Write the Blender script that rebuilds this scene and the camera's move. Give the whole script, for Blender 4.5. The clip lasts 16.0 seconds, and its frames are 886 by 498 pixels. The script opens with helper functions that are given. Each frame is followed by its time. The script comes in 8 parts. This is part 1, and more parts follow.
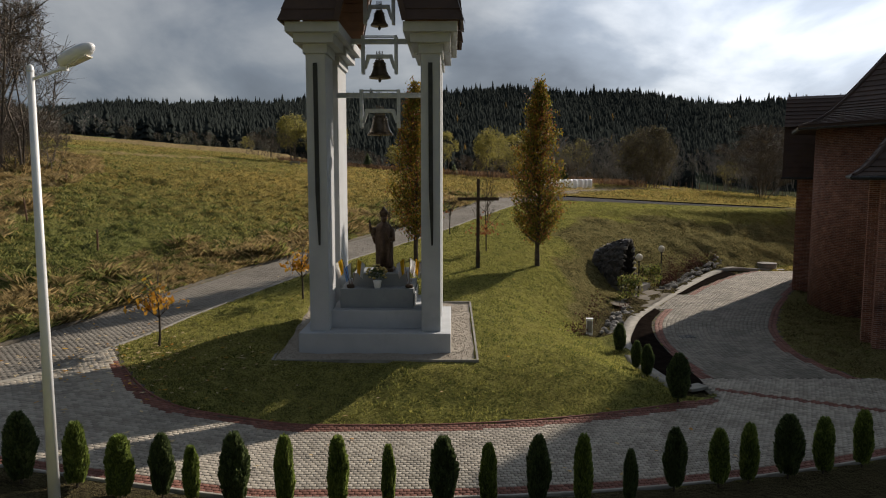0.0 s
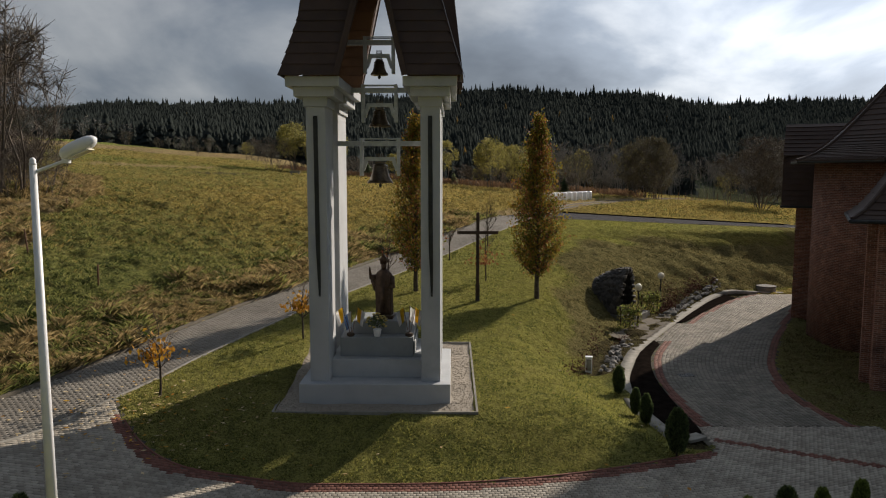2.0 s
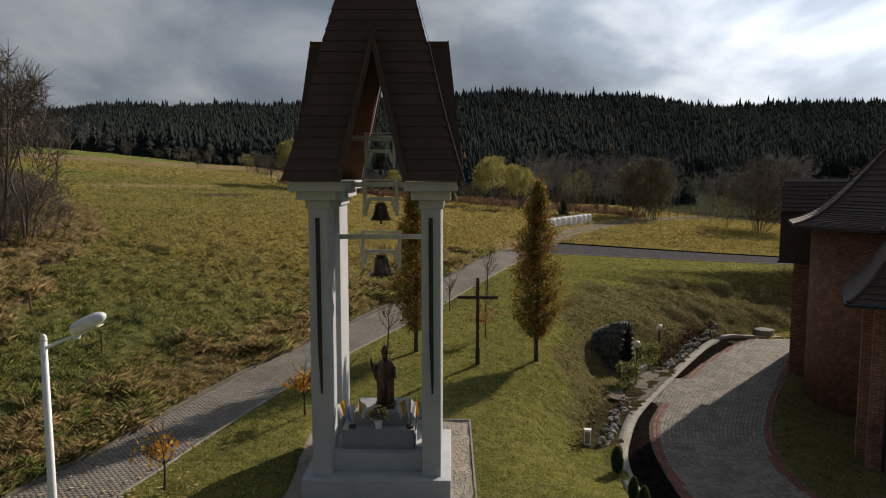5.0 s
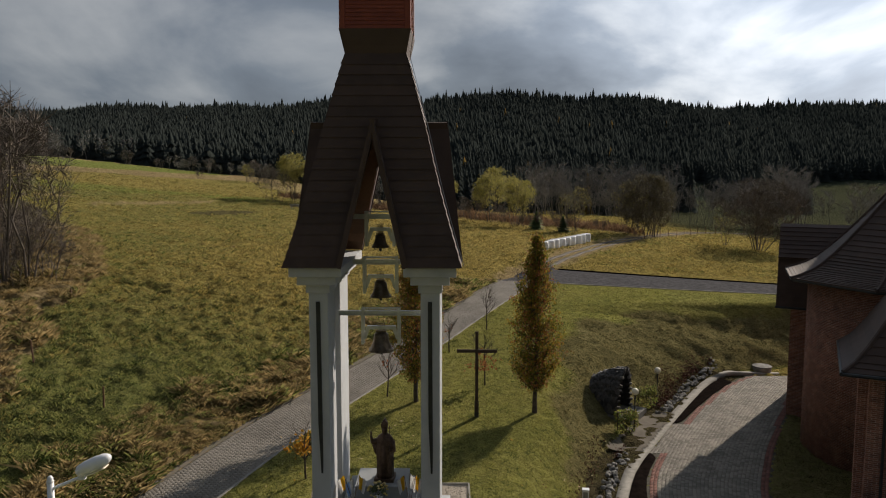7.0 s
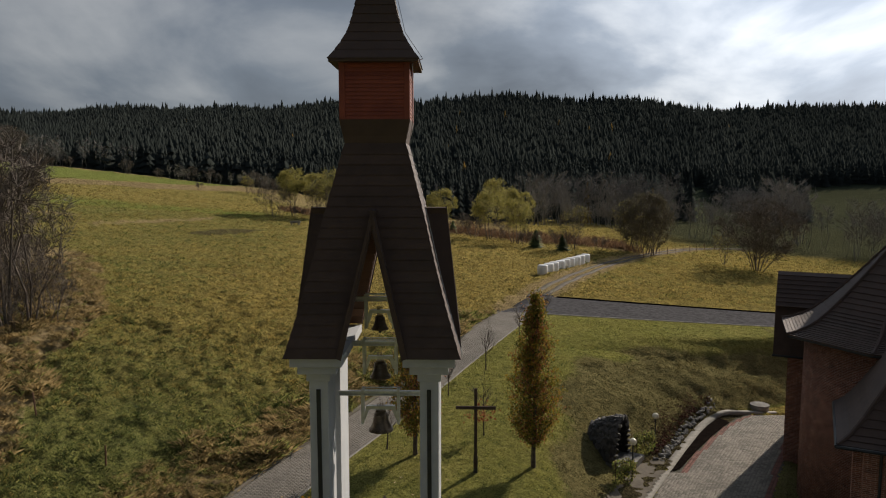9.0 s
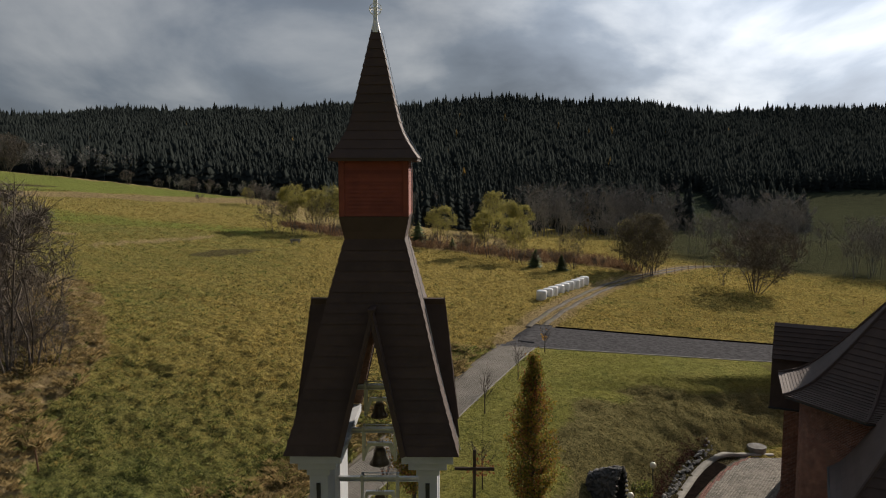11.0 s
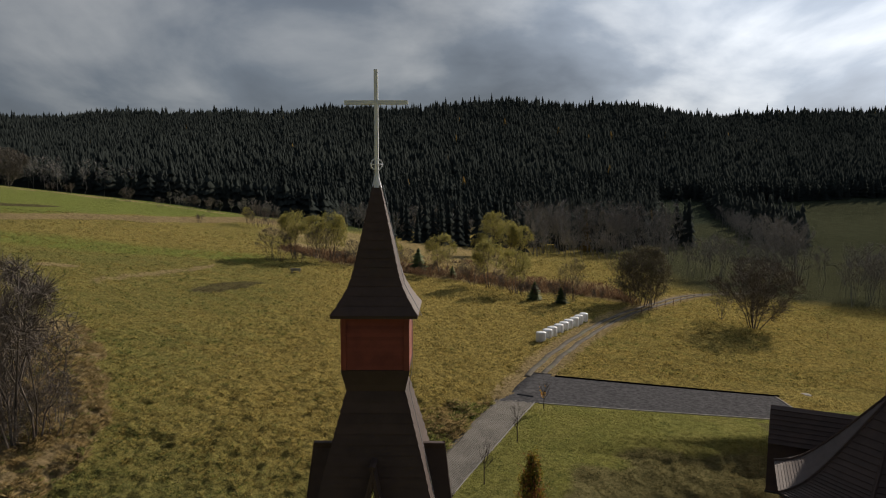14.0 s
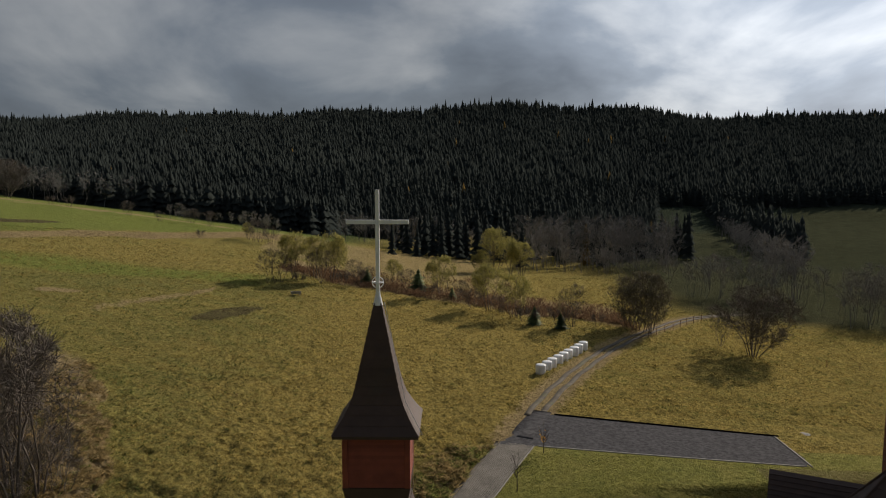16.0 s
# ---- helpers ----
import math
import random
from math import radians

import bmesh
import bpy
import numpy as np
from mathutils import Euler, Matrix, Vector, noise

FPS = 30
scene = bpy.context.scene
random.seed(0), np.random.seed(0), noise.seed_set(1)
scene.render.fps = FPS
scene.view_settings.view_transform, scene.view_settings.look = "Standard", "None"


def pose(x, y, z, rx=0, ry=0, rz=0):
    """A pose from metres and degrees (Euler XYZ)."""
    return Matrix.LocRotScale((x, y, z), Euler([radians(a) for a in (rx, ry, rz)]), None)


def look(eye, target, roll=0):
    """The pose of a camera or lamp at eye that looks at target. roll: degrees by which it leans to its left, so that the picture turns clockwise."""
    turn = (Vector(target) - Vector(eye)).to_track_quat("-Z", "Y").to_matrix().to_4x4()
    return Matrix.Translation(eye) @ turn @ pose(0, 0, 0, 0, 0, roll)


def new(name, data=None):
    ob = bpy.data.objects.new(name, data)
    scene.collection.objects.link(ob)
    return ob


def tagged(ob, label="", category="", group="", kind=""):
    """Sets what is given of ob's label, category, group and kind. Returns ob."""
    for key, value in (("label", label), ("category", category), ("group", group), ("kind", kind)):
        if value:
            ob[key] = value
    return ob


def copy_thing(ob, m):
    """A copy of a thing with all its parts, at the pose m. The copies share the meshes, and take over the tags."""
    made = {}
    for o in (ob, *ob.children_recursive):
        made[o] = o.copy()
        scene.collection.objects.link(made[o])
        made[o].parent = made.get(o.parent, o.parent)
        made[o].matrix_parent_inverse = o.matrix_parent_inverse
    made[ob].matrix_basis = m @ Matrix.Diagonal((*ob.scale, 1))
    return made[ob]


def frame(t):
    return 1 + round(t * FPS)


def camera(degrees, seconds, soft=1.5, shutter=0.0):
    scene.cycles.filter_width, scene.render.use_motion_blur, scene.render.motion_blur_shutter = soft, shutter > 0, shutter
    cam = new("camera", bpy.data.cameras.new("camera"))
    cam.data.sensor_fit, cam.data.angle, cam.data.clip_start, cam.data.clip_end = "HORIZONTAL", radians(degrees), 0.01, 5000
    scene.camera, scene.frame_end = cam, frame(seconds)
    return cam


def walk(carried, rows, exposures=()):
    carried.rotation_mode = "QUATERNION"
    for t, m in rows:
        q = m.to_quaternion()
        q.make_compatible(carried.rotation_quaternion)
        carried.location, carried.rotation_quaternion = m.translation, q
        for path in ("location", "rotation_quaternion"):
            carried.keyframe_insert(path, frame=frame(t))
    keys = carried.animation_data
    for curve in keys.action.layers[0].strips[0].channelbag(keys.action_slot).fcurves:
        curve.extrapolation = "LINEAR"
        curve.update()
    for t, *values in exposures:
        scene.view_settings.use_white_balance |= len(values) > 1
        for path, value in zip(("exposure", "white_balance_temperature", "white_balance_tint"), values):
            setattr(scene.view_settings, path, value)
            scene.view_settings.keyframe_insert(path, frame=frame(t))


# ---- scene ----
cam = camera(62.08, 16.0, soft=1.1)
EYE = 6.60
ROWS = [
    (0.0, 0.000, 0.000, 0.000, -5.914, 0.042),
    (0.5, 0.002, 0.011, 0.357, -5.917, 0.040),
    (1.0, 0.001, 0.029, 0.742, -5.920, 0.037),
    (1.5, 0.003, 0.052, 1.153, -5.924, 0.035),
    (2.0, 0.005, 0.074, 1.580, -5.927, 0.032),
    (2.5, 0.008, 0.085, 2.018, -5.930, 0.029),
    (3.0, 0.005, 0.085, 2.476, -5.933, 0.027),
    (3.5, -0.008, 0.084, 2.968, -5.937, 0.024),
    (4.0, -0.020, 0.090, 3.495, -5.940, 0.021),
    (6.5, -0.000, 0.076, 6.596, -5.956, 0.008),
    (7.0, 0.008, 0.082, 7.257, -5.959, 0.005),
    (7.5, 0.018, 0.083, 7.937, -5.963, 0.003),
    (8.0, 0.027, 0.082, 8.625, -5.966, -0.000),
    (8.5, 0.034, 0.081, 9.324, -5.969, -0.003),
    (9.0, 0.039, 0.083, 10.041, -5.972, -0.005),
    (11.5, 0.094, 0.078, 13.894, -5.988, -0.019),
    (12.0, 0.098, 0.082, 14.705, -5.992, -0.021),
    (12.5, 0.101, 0.086, 15.525, -5.995, -0.024),
    (13.0, 0.096, 0.093, 16.363, -5.998, -0.027),
    (13.5, 0.089, 0.102, 17.216, -6.001, -0.029),
    (14.0, 0.083, 0.117, 18.094, -6.005, -0.032),
    (14.5, 0.078, 0.143, 19.008, -6.008, -0.035),
    (15.0, 0.072, 0.185, 19.976, -6.011, -0.037),
    (15.5, 0.064, 0.240, 20.984, -6.014, -0.040),
    (16.0, 0.060, 0.301, 22.000, -6.018, -0.042),
]
walk(cam, [(t, pose(x, y, EYE + z, 90 + pitch, 0, yaw)) for t, x, y, z, pitch, yaw in ROWS], [(0.0, -0.08), (4.0, -0.15), (9.0, -0.21), (12.5, -0.27), (16.0, -0.45)])

# ---- world, sun, exposure ----
SUN_AZ, SUN_EL = 50.0, 27.0      # degrees: compass angle from +x towards +y, height
sun_way = Vector((math.cos(radians(SUN_AZ)) * math.cos(radians(SUN_EL)), math.sin(radians(SUN_AZ)) * math.cos(radians(SUN_EL)), math.sin(radians(SUN_EL))))
sun = new("sun", bpy.data.lights.new("sun", "SUN"))
sun.data.energy, sun.data.angle, sun.data.color = 5.6, radians(0.6), (1.0, 0.87, 0.73)
sun.matrix_world = look(sun_way * 50, (0, 0, 0))


def make_world():
    w = bpy.data.worlds.new("sky")
    scene.world = w
    w.use_nodes = True
    nt = w.node_tree
    n, l = nt.nodes, nt.links
    bg, outp = n["Background"], n["World Output"]
    sky = n.new("ShaderNodeTexSky")
    sky.sky_type, sky.sun_disc = "NISHITA", False
    sky.sun_elevation, sky.sun_rotation = radians(SUN_EL), radians(90 - SUN_AZ)
    co = n.new("ShaderNodeTexCoord")
    # cloud deck: the way is projected on a flat layer, so that clouds flatten towards the horizon
    sep = n.new("ShaderNodeSeparateXYZ")
    l.new(co.outputs["Generated"], sep.inputs[0])
    zz = n.new("ShaderNodeMath"); zz.operation = "MAXIMUM"; zz.inputs[1].default_value = 0.0
    l.new(sep.outputs["Z"], zz.inputs[0])
    za = n.new("ShaderNodeMath"); za.operation = "ADD"; za.inputs[1].default_value = 0.34
    l.new(zz.outputs[0], za.inputs[0])
    dx = n.new("ShaderNodeMath"); dx.operation = "DIVIDE"
    dy = n.new("ShaderNodeMath"); dy.operation = "DIVIDE"
    l.new(sep.outputs["X"], dx.inputs[0]); l.new(za.outputs[0], dx.inputs[1])
    l.new(sep.outputs["Y"], dy.inputs[0]); l.new(za.outputs[0], dy.inputs[1])
    com = n.new("ShaderNodeCombineXYZ")
    l.new(dx.outputs[0], com.inputs[0]); l.new(dy.outputs[0], com.inputs[1])
    mp = n.new("ShaderNodeMapping"); mp.inputs["Scale"].default_value = (1.0, 0.8, 1.0); mp.inputs["Location"].default_value = (5.3, 0.4, 0)
    l.new(com.outputs[0], mp.inputs[0])
    n1 = n.new("ShaderNodeTexNoise"); n1.inputs["Scale"].default_value = 1.9; n1.inputs["Detail"].default_value = 9; n1.inputs["Roughness"].default_value = 0.52
    n1.inputs["Distortion"].default_value = 0.25
    l.new(mp.outputs[0], n1.inputs["Vector"])
    ramp = n.new("ShaderNodeValToRGB")
    cr = ramp.color_ramp
    cr.elements[0].position, cr.elements[0].color = 0.33, (0.185, 0.218, 0.277, 1)
    cr.elements[1].position, cr.elements[1].color = 0.68, (0.68, 0.71, 0.75, 1)
    e = cr.elements.new(0.5); e.color = (0.315, 0.364, 0.440, 1)
    l.new(n1.outputs["Fac"], ramp.inputs[0])
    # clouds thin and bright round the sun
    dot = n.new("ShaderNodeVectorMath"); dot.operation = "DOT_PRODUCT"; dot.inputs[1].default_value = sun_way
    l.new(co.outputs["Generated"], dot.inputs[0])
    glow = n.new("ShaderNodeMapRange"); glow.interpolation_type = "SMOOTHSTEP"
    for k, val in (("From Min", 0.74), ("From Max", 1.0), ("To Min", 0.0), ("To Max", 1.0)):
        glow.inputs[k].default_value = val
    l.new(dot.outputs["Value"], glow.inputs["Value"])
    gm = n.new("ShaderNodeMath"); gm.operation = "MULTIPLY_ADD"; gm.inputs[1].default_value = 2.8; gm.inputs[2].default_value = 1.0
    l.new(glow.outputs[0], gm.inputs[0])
    # and heavier on the side away from it
    away = n.new("ShaderNodeMapRange"); away.interpolation_type = "SMOOTHSTEP"
    for k, val in (("From Min", -0.4), ("From Max", 0.84), ("To Min", 0.42), ("To Max", 1.0)):
        away.inputs[k].default_value = val
    l.new(dot.outputs["Value"], away.inputs["Value"])
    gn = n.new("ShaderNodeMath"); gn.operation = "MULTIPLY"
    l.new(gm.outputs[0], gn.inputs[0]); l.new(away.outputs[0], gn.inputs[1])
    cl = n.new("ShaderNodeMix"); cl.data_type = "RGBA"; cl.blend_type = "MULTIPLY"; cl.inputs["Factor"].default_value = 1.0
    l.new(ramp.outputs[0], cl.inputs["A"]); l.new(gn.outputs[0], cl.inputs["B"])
    sk = n.new("ShaderNodeMix"); sk.data_type = "RGBA"; sk.blend_type = "MULTIPLY"; sk.inputs["Factor"].default_value = 1.0
    sk.inputs["B"].default_value = (0.09, 0.09, 0.09, 1)
    l.new(sky.outputs[0], sk.inputs["A"])
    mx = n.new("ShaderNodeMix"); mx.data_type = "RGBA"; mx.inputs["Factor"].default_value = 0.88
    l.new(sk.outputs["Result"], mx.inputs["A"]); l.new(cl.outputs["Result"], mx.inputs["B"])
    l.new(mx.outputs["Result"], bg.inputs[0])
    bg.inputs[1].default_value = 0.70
    return w


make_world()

# ---- materials ----
def material(name, c1, c2, scale=3.0, rough=0.8, metal=0.0, bump=0.2, fine=40.0, c3=None, spread=0.35, shade=None, coord="Object", translucent=0.0, dist=0.02, vary=0.0):
    """Two colours mixed by a coarse and a fine noise, with relief of the fine one. c3: stains. vary: difference from piece to piece."""
    m = bpy.data.materials.new(name)
    m.use_nodes = True
    nt = m.node_tree
    n, l = nt.nodes, nt.links
    p = n["Principled BSDF"]
    if coord == "World":
        co = n.new("ShaderNodeNewGeometry").outputs["Position"]
    else:
        co = n.new("ShaderNodeTexCoord").outputs["Object"]
    a = n.new("ShaderNodeTexNoise"); a.inputs["Scale"].default_value = scale; a.inputs["Detail"].default_value = 6; a.inputs["Roughness"].default_value = 0.6
    b = n.new("ShaderNodeTexNoise"); b.inputs["Scale"].default_value = fine; b.inputs["Detail"].default_value = 3
    l.new(co, a.inputs["Vector"]); l.new(co, b.inputs["Vector"])
    add = n.new("ShaderNodeMath"); add.operation = "MULTIPLY_ADD"; add.inputs[1].default_value = 0.45
    l.new(b.outputs["Fac"], add.inputs[0]); l.new(a.outputs["Fac"], add.inputs[2])
    src = add.outputs[0]
    if vary:
        oi = n.new("ShaderNodeObjectInfo")
        gi = n.new("ShaderNodeNewGeometry")
        both = n.new("ShaderNodeMath"); both.operation = "ADD"
        l.new(oi.outputs["Random"], both.inputs[0]); l.new(gi.outputs["Random Per Island"], both.inputs[1])
        fr = n.new("ShaderNodeMath"); fr.operation = "FRACT"
        l.new(both.outputs[0], fr.inputs[0])
        vv = n.new("ShaderNodeMath"); vv.operation = "MULTIPLY_ADD"; vv.inputs[1].default_value = vary
        l.new(fr.outputs[0], vv.inputs[0]); l.new(src, vv.inputs[2])
        sb = n.new("ShaderNodeMath"); sb.operation = "SUBTRACT"; sb.inputs[1].default_value = vary / 2
        l.new(vv.outputs[0], sb.inputs[0])
        src = sb.outputs[0]
    mr = n.new("ShaderNodeMapRange")
    mr.inputs["From Min"].default_value, mr.inputs["From Max"].default_value = 0.725 - spread / 2, 0.725 + spread / 2
    l.new(src, mr.inputs["Value"])
    mix = n.new("ShaderNodeMix"); mix.data_type = "RGBA"
    mix.inputs["A"].default_value, mix.inputs["B"].default_value = (*c1, 1), (*c2, 1)
    l.new(mr.outputs[0], mix.inputs["Factor"])
    col = mix.outputs["Result"]
    if c3:
        s = n.new("ShaderNodeTexNoise"); s.inputs["Scale"].default_value = scale * 0.37; s.inputs["Detail"].default_value = 8; s.inputs["Roughness"].default_value = 0.7
        l.new(co, s.inputs["Vector"])
        sr = n.new("ShaderNodeMapRange"); sr.inputs["From Min"].default_value, sr.inputs["From Max"].default_value = 0.56, 0.72
        sr.inputs["To Max"].default_value = 0.8
        l.new(s.outputs["Fac"], sr.inputs["Value"])
        mix2 = n.new("ShaderNodeMix"); mix2.data_type = "RGBA"; mix2.inputs["B"].default_value = (*c3, 1)
        l.new(sr.outputs[0], mix2.inputs["Factor"]); l.new(col, mix2.inputs["A"])
        col = mix2.outputs["Result"]
    l.new(col, p.inputs["Base Color"])
    p.inputs["Roughness"].default_value, p.inputs["Metallic"].default_value = rough, metal
    if translucent or rough > 0.75:
        p.inputs["Specular IOR Level"].default_value = 0.15
    if bump:
        bp = n.new("ShaderNodeBump"); bp.inputs["Strength"].default_value = bump; bp.inputs["Distance"].default_value = dist
        l.new(add.outputs[0], bp.inputs["Height"]); l.new(bp.outputs[0], p.inputs["Normal"])
    if translucent:
        tr = n.new("ShaderNodeBsdfTranslucent"); l.new(col, tr.inputs[0])
        ms = n.new("ShaderNodeMixShader"); ms.inputs[0].default_value = translucent
        l.new(p.outputs[0], ms.inputs[1]); l.new(tr.outputs[0], ms.inputs[2])
        l.new(ms.outputs[0], n["Material Output"].inputs[0])
    return m


M = {}
M["plaster"] = material("painted_plaster", (0.42, 0.44, 0.46), (0.52, 0.54, 0.56), 0.9, 0.85, 0, 0.12, 60, c3=(0.36, 0.38, 0.39), spread=0.5)
M["plaster_dark"] = material("dark_grey_plaster", (0.25, 0.27, 0.285), (0.33, 0.35, 0.365), 0.9, 0.85, 0, 0.12, 60, c3=(0.22, 0.235, 0.245), spread=0.5)
M["roof"] = material("brown_roof_sheet", (0.044, 0.026, 0.020), (0.074, 0.045, 0.036), 1.6, 0.72, 0.0, 0.15, 90, c3=(0.05, 0.038, 0.032), spread=0.5, vary=0.25)
M["red_boards"] = material("red_stained_boards", (0.17, 0.035, 0.022), (0.26, 0.062, 0.036), 2.0, 0.7, 0, 0.2, 50, spread=0.5, vary=0.3)
M["soffit"] = material("brown_soffit_boards", (0.115, 0.056, 0.028), (0.19, 0.095, 0.047), 2.0, 0.7, 0, 0.2, 50, vary=0.35)
M["steel"] = material("galvanised_steel", (0.42, 0.44, 0.46), (0.58, 0.60, 0.62), 5.0, 0.42, 0.75, 0.05, 60)
M["dark_metal"] = material("dark_metal", (0.02, 0.022, 0.025), (0.045, 0.048, 0.05), 4.0, 0.5, 0.4, 0.08, 50)
M["bronze"] = material("bronze_bell", (0.09, 0.070, 0.050), (0.20, 0.158, 0.112), 4.0, 0.34, 0.8, 0.06, 40)
M["statue"] = material("dark_bronze", (0.05, 0.032, 0.022), (0.12, 0.08, 0.055), 6.0, 0.5, 0.6, 0.25, 50)
M["white_metal"] = material("white_painted_metal", (0.76, 0.78, 0.81), (0.85, 0.86, 0.88), 3.0, 0.4, 0.0, 0.03, 60)
M["brick"] = material("red_brown_brick", (0.19, 0.085, 0.060), (0.33, 0.155, 0.108), 2.5, 0.85, 0, 0.25, 60, c3=(0.10, 0.05, 0.04), vary=0.5)
def brick_material():
    """Red-brown brick in courses, laid by the wall's own metres (UV)."""
    m = M["brick"]
    nt = m.node_tree
    n, l = nt.nodes, nt.links
    p = n["Principled BSDF"]
    uv = n.new("ShaderNodeUVMap")
    b = n.new("ShaderNodeTexBrick")
    b.inputs["Scale"].default_value = 1.0
    for k, val in (("Brick Width", 0.26), ("Row Height", 0.077), ("Mortar Size", 0.009), ("Mortar Smooth", 0.3), ("Bias", 0.0)):
        b.inputs[k].default_value = val
    b.inputs["Color1"].default_value, b.inputs["Color2"].default_value, b.inputs["Mortar"].default_value = (0.7, 0.7, 0.7, 1), (1.25, 1.2, 1.15, 1), (1.7, 2.7, 3.3, 1)
    l.new(uv.outputs[0], b.inputs["Vector"])
    old = p.inputs["Base Color"].links[0].from_socket
    mx = n.new("ShaderNodeMix"); mx.data_type = "RGBA"; mx.blend_type = "MULTIPLY"; mx.inputs["Factor"].default_value = 1.0
    l.new(old, mx.inputs["A"]); l.new(b.outputs["Color"], mx.inputs["B"]); l.new(mx.outputs["Result"], p.inputs["Base Color"])
    bp = n.new("ShaderNodeBump"); bp.invert = True; bp.inputs["Strength"].default_value = 0.8; bp.inputs["Distance"].default_value = 0.012
    l.new(b.outputs["Fac"], bp.inputs["Height"])
    l.new(p.inputs["Normal"].links[0].from_socket, bp.inputs["Normal"])
    l.new(bp.outputs[0], p.inputs["Normal"])


brick_material()
M["mortar"] = material("grey_mortar", (0.20, 0.17, 0.15), (0.30, 0.26, 0.23), 5.0, 0.9, 0, 0.2, 60)
# one paving in two tones: lighter for the sunlit court, darker for the shaded drive
M["paver"] = material("grey_concrete_paver", (0.24, 0.219, 0.184), (0.395, 0.361, 0.305), 0.7, 0.8, 0, 0.25, 70, c3=(0.17, 0.16, 0.135), vary=0.35, coord="World")
M["paver_shaded"] = material("shaded_drive_paver", (0.150, 0.138, 0.117), (0.262, 0.241, 0.204), 0.7, 0.8, 0, 0.25, 70, c3=(0.14, 0.132, 0.112), vary=0.35, coord="World")
M["paver_lane"] = material("worn_grey_paver", (0.148, 0.135, 0.116), (0.225, 0.207, 0.178), 0.6, 0.85, 0, 0.25, 70, c3=(0.21, 0.195, 0.165), vary=0.2, coord="World")
M["paver_red"] = material("red_concrete_paver", (0.13, 0.060, 0.047), (0.21, 0.098, 0.075), 1.2, 0.8, 0, 0.25, 70, vary=0.45, coord="World")
M["joint"] = material("sandy_joint", (0.075, 0.071, 0.060), (0.14, 0.13, 0.108), 3.0, 0.95, 0, 0.3, 60, c3=(0.05, 0.06, 0.03), coord="World")
M["kerb"] = material("concrete_kerb", (0.22, 0.21, 0.185), (0.33, 0.315, 0.28), 3.0, 0.85, 0, 0.2, 60, c3=(0.14, 0.135, 0.11), coord="World")
M["gravel"] = material("pale_gravel", (0.27, 0.235, 0.19), (0.45, 0.40, 0.335), 9.0, 0.9, 0, 0.5, 45, spread=0.7, coord="World", vary=0.25)
M["asphalt"] = material("dark_gravel_asphalt", (0.052, 0.051, 0.054), (0.112, 0.110, 0.113), 2.6, 0.9, 0, 0.6, 9, c3=(0.088, 0.087, 0.088), coord="World")
M["dirt"] = material("dirt_track", (0.095, 0.083, 0.066), (0.175, 0.154, 0.124), 0.8, 0.95, 0, 0.4, 20, c3=(0.12, 0.13, 0.06), coord="World")
M["soil"] = material("dark_soil", (0.006, 0.005, 0.0045), (0.017, 0.013, 0.011), 3.0, 0.95, 0, 0.5, 30, coord="World")
M["rock"] = material("grey_rock", (0.12, 0.118, 0.112), (0.29, 0.28, 0.262), 2.0, 0.85, 0, 0.5, 20, c3=(0.06, 0.06, 0.05), vary=0.4)
M["wood_dark"] = material("dark_weathered_wood", (0.045, 0.032, 0.025), (0.09, 0.065, 0.05), 3.0, 0.8, 0, 0.3, 40)
M["bark"] = material("grey_brown_bark", (0.055, 0.045, 0.036), (0.12, 0.10, 0.08), 4.0, 0.9, 0, 0.4, 40)
M["twig"] = material("bare_twigs", (0.090, 0.077, 0.065), (0.20, 0.172, 0.148), 0.6, 0.9, 0, 0, 40, vary=0.4)
M["leaf_gold"] = material("gold_green_leaves", (0.15, 0.135, 0.022), (0.44, 0.27, 0.04), 0.9, 0.6, 0, 0, 8, c3=(0.30, 0.14, 0.035), translucent=0.35, vary=0.6)
M["leaf_green"] = material("olive_green_leaves", (0.085, 0.095, 0.018), (0.27, 0.25, 0.045), 0.9, 0.6, 0, 0, 8, translucent=0.4, vary=0.6)
M["leaf_orange"] = material("orange_leaves", (0.42, 0.20, 0.03), (0.62, 0.36, 0.05), 2.0, 0.6, 0, 0, 8, translucent=0.35, vary=0.6)
M["leaf_rust"] = material("rust_leaves", (0.26, 0.09, 0.04), (0.42, 0.19, 0.08), 2.0, 0.7, 0, 0, 8, translucent=0.3, vary=0.6)
M["leaf_pale"] = material("pale_yellow_green_leaves", (0.23, 0.22, 0.058), (0.52, 0.47, 0.15), 0.5, 0.6, 0, 0, 8, translucent=0.35, vary=0.6)
M["leaf_olive"] = material("dull_olive_leaves", (0.085, 0.078, 0.045), (0.20, 0.18, 0.105), 0.5, 0.7, 0, 0, 8, translucent=0.3, vary=0.6)
M["thuja"] = material("green_conifer_scales", (0.105, 0.142, 0.036), (0.29, 0.36, 0.095), 2.2, 0.6, 0, 0, 30, translucent=0.4, vary=0.6)
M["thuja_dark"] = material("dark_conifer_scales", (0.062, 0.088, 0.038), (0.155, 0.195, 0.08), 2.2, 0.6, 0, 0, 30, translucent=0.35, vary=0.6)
M["spruce"] = material("spruce_needles", (0.038, 0.046, 0.044), (0.058, 0.068, 0.062), 0.012, 0.8, 0, 0, 0.06, translucent=0.2, vary=0.16, coord="World")
M["larch"] = material("autumn_larch_needles", (0.12, 0.085, 0.03), (0.2, 0.13, 0.04), 0.05, 0.8, 0, 0, 0.5, vary=0.5, coord="World")
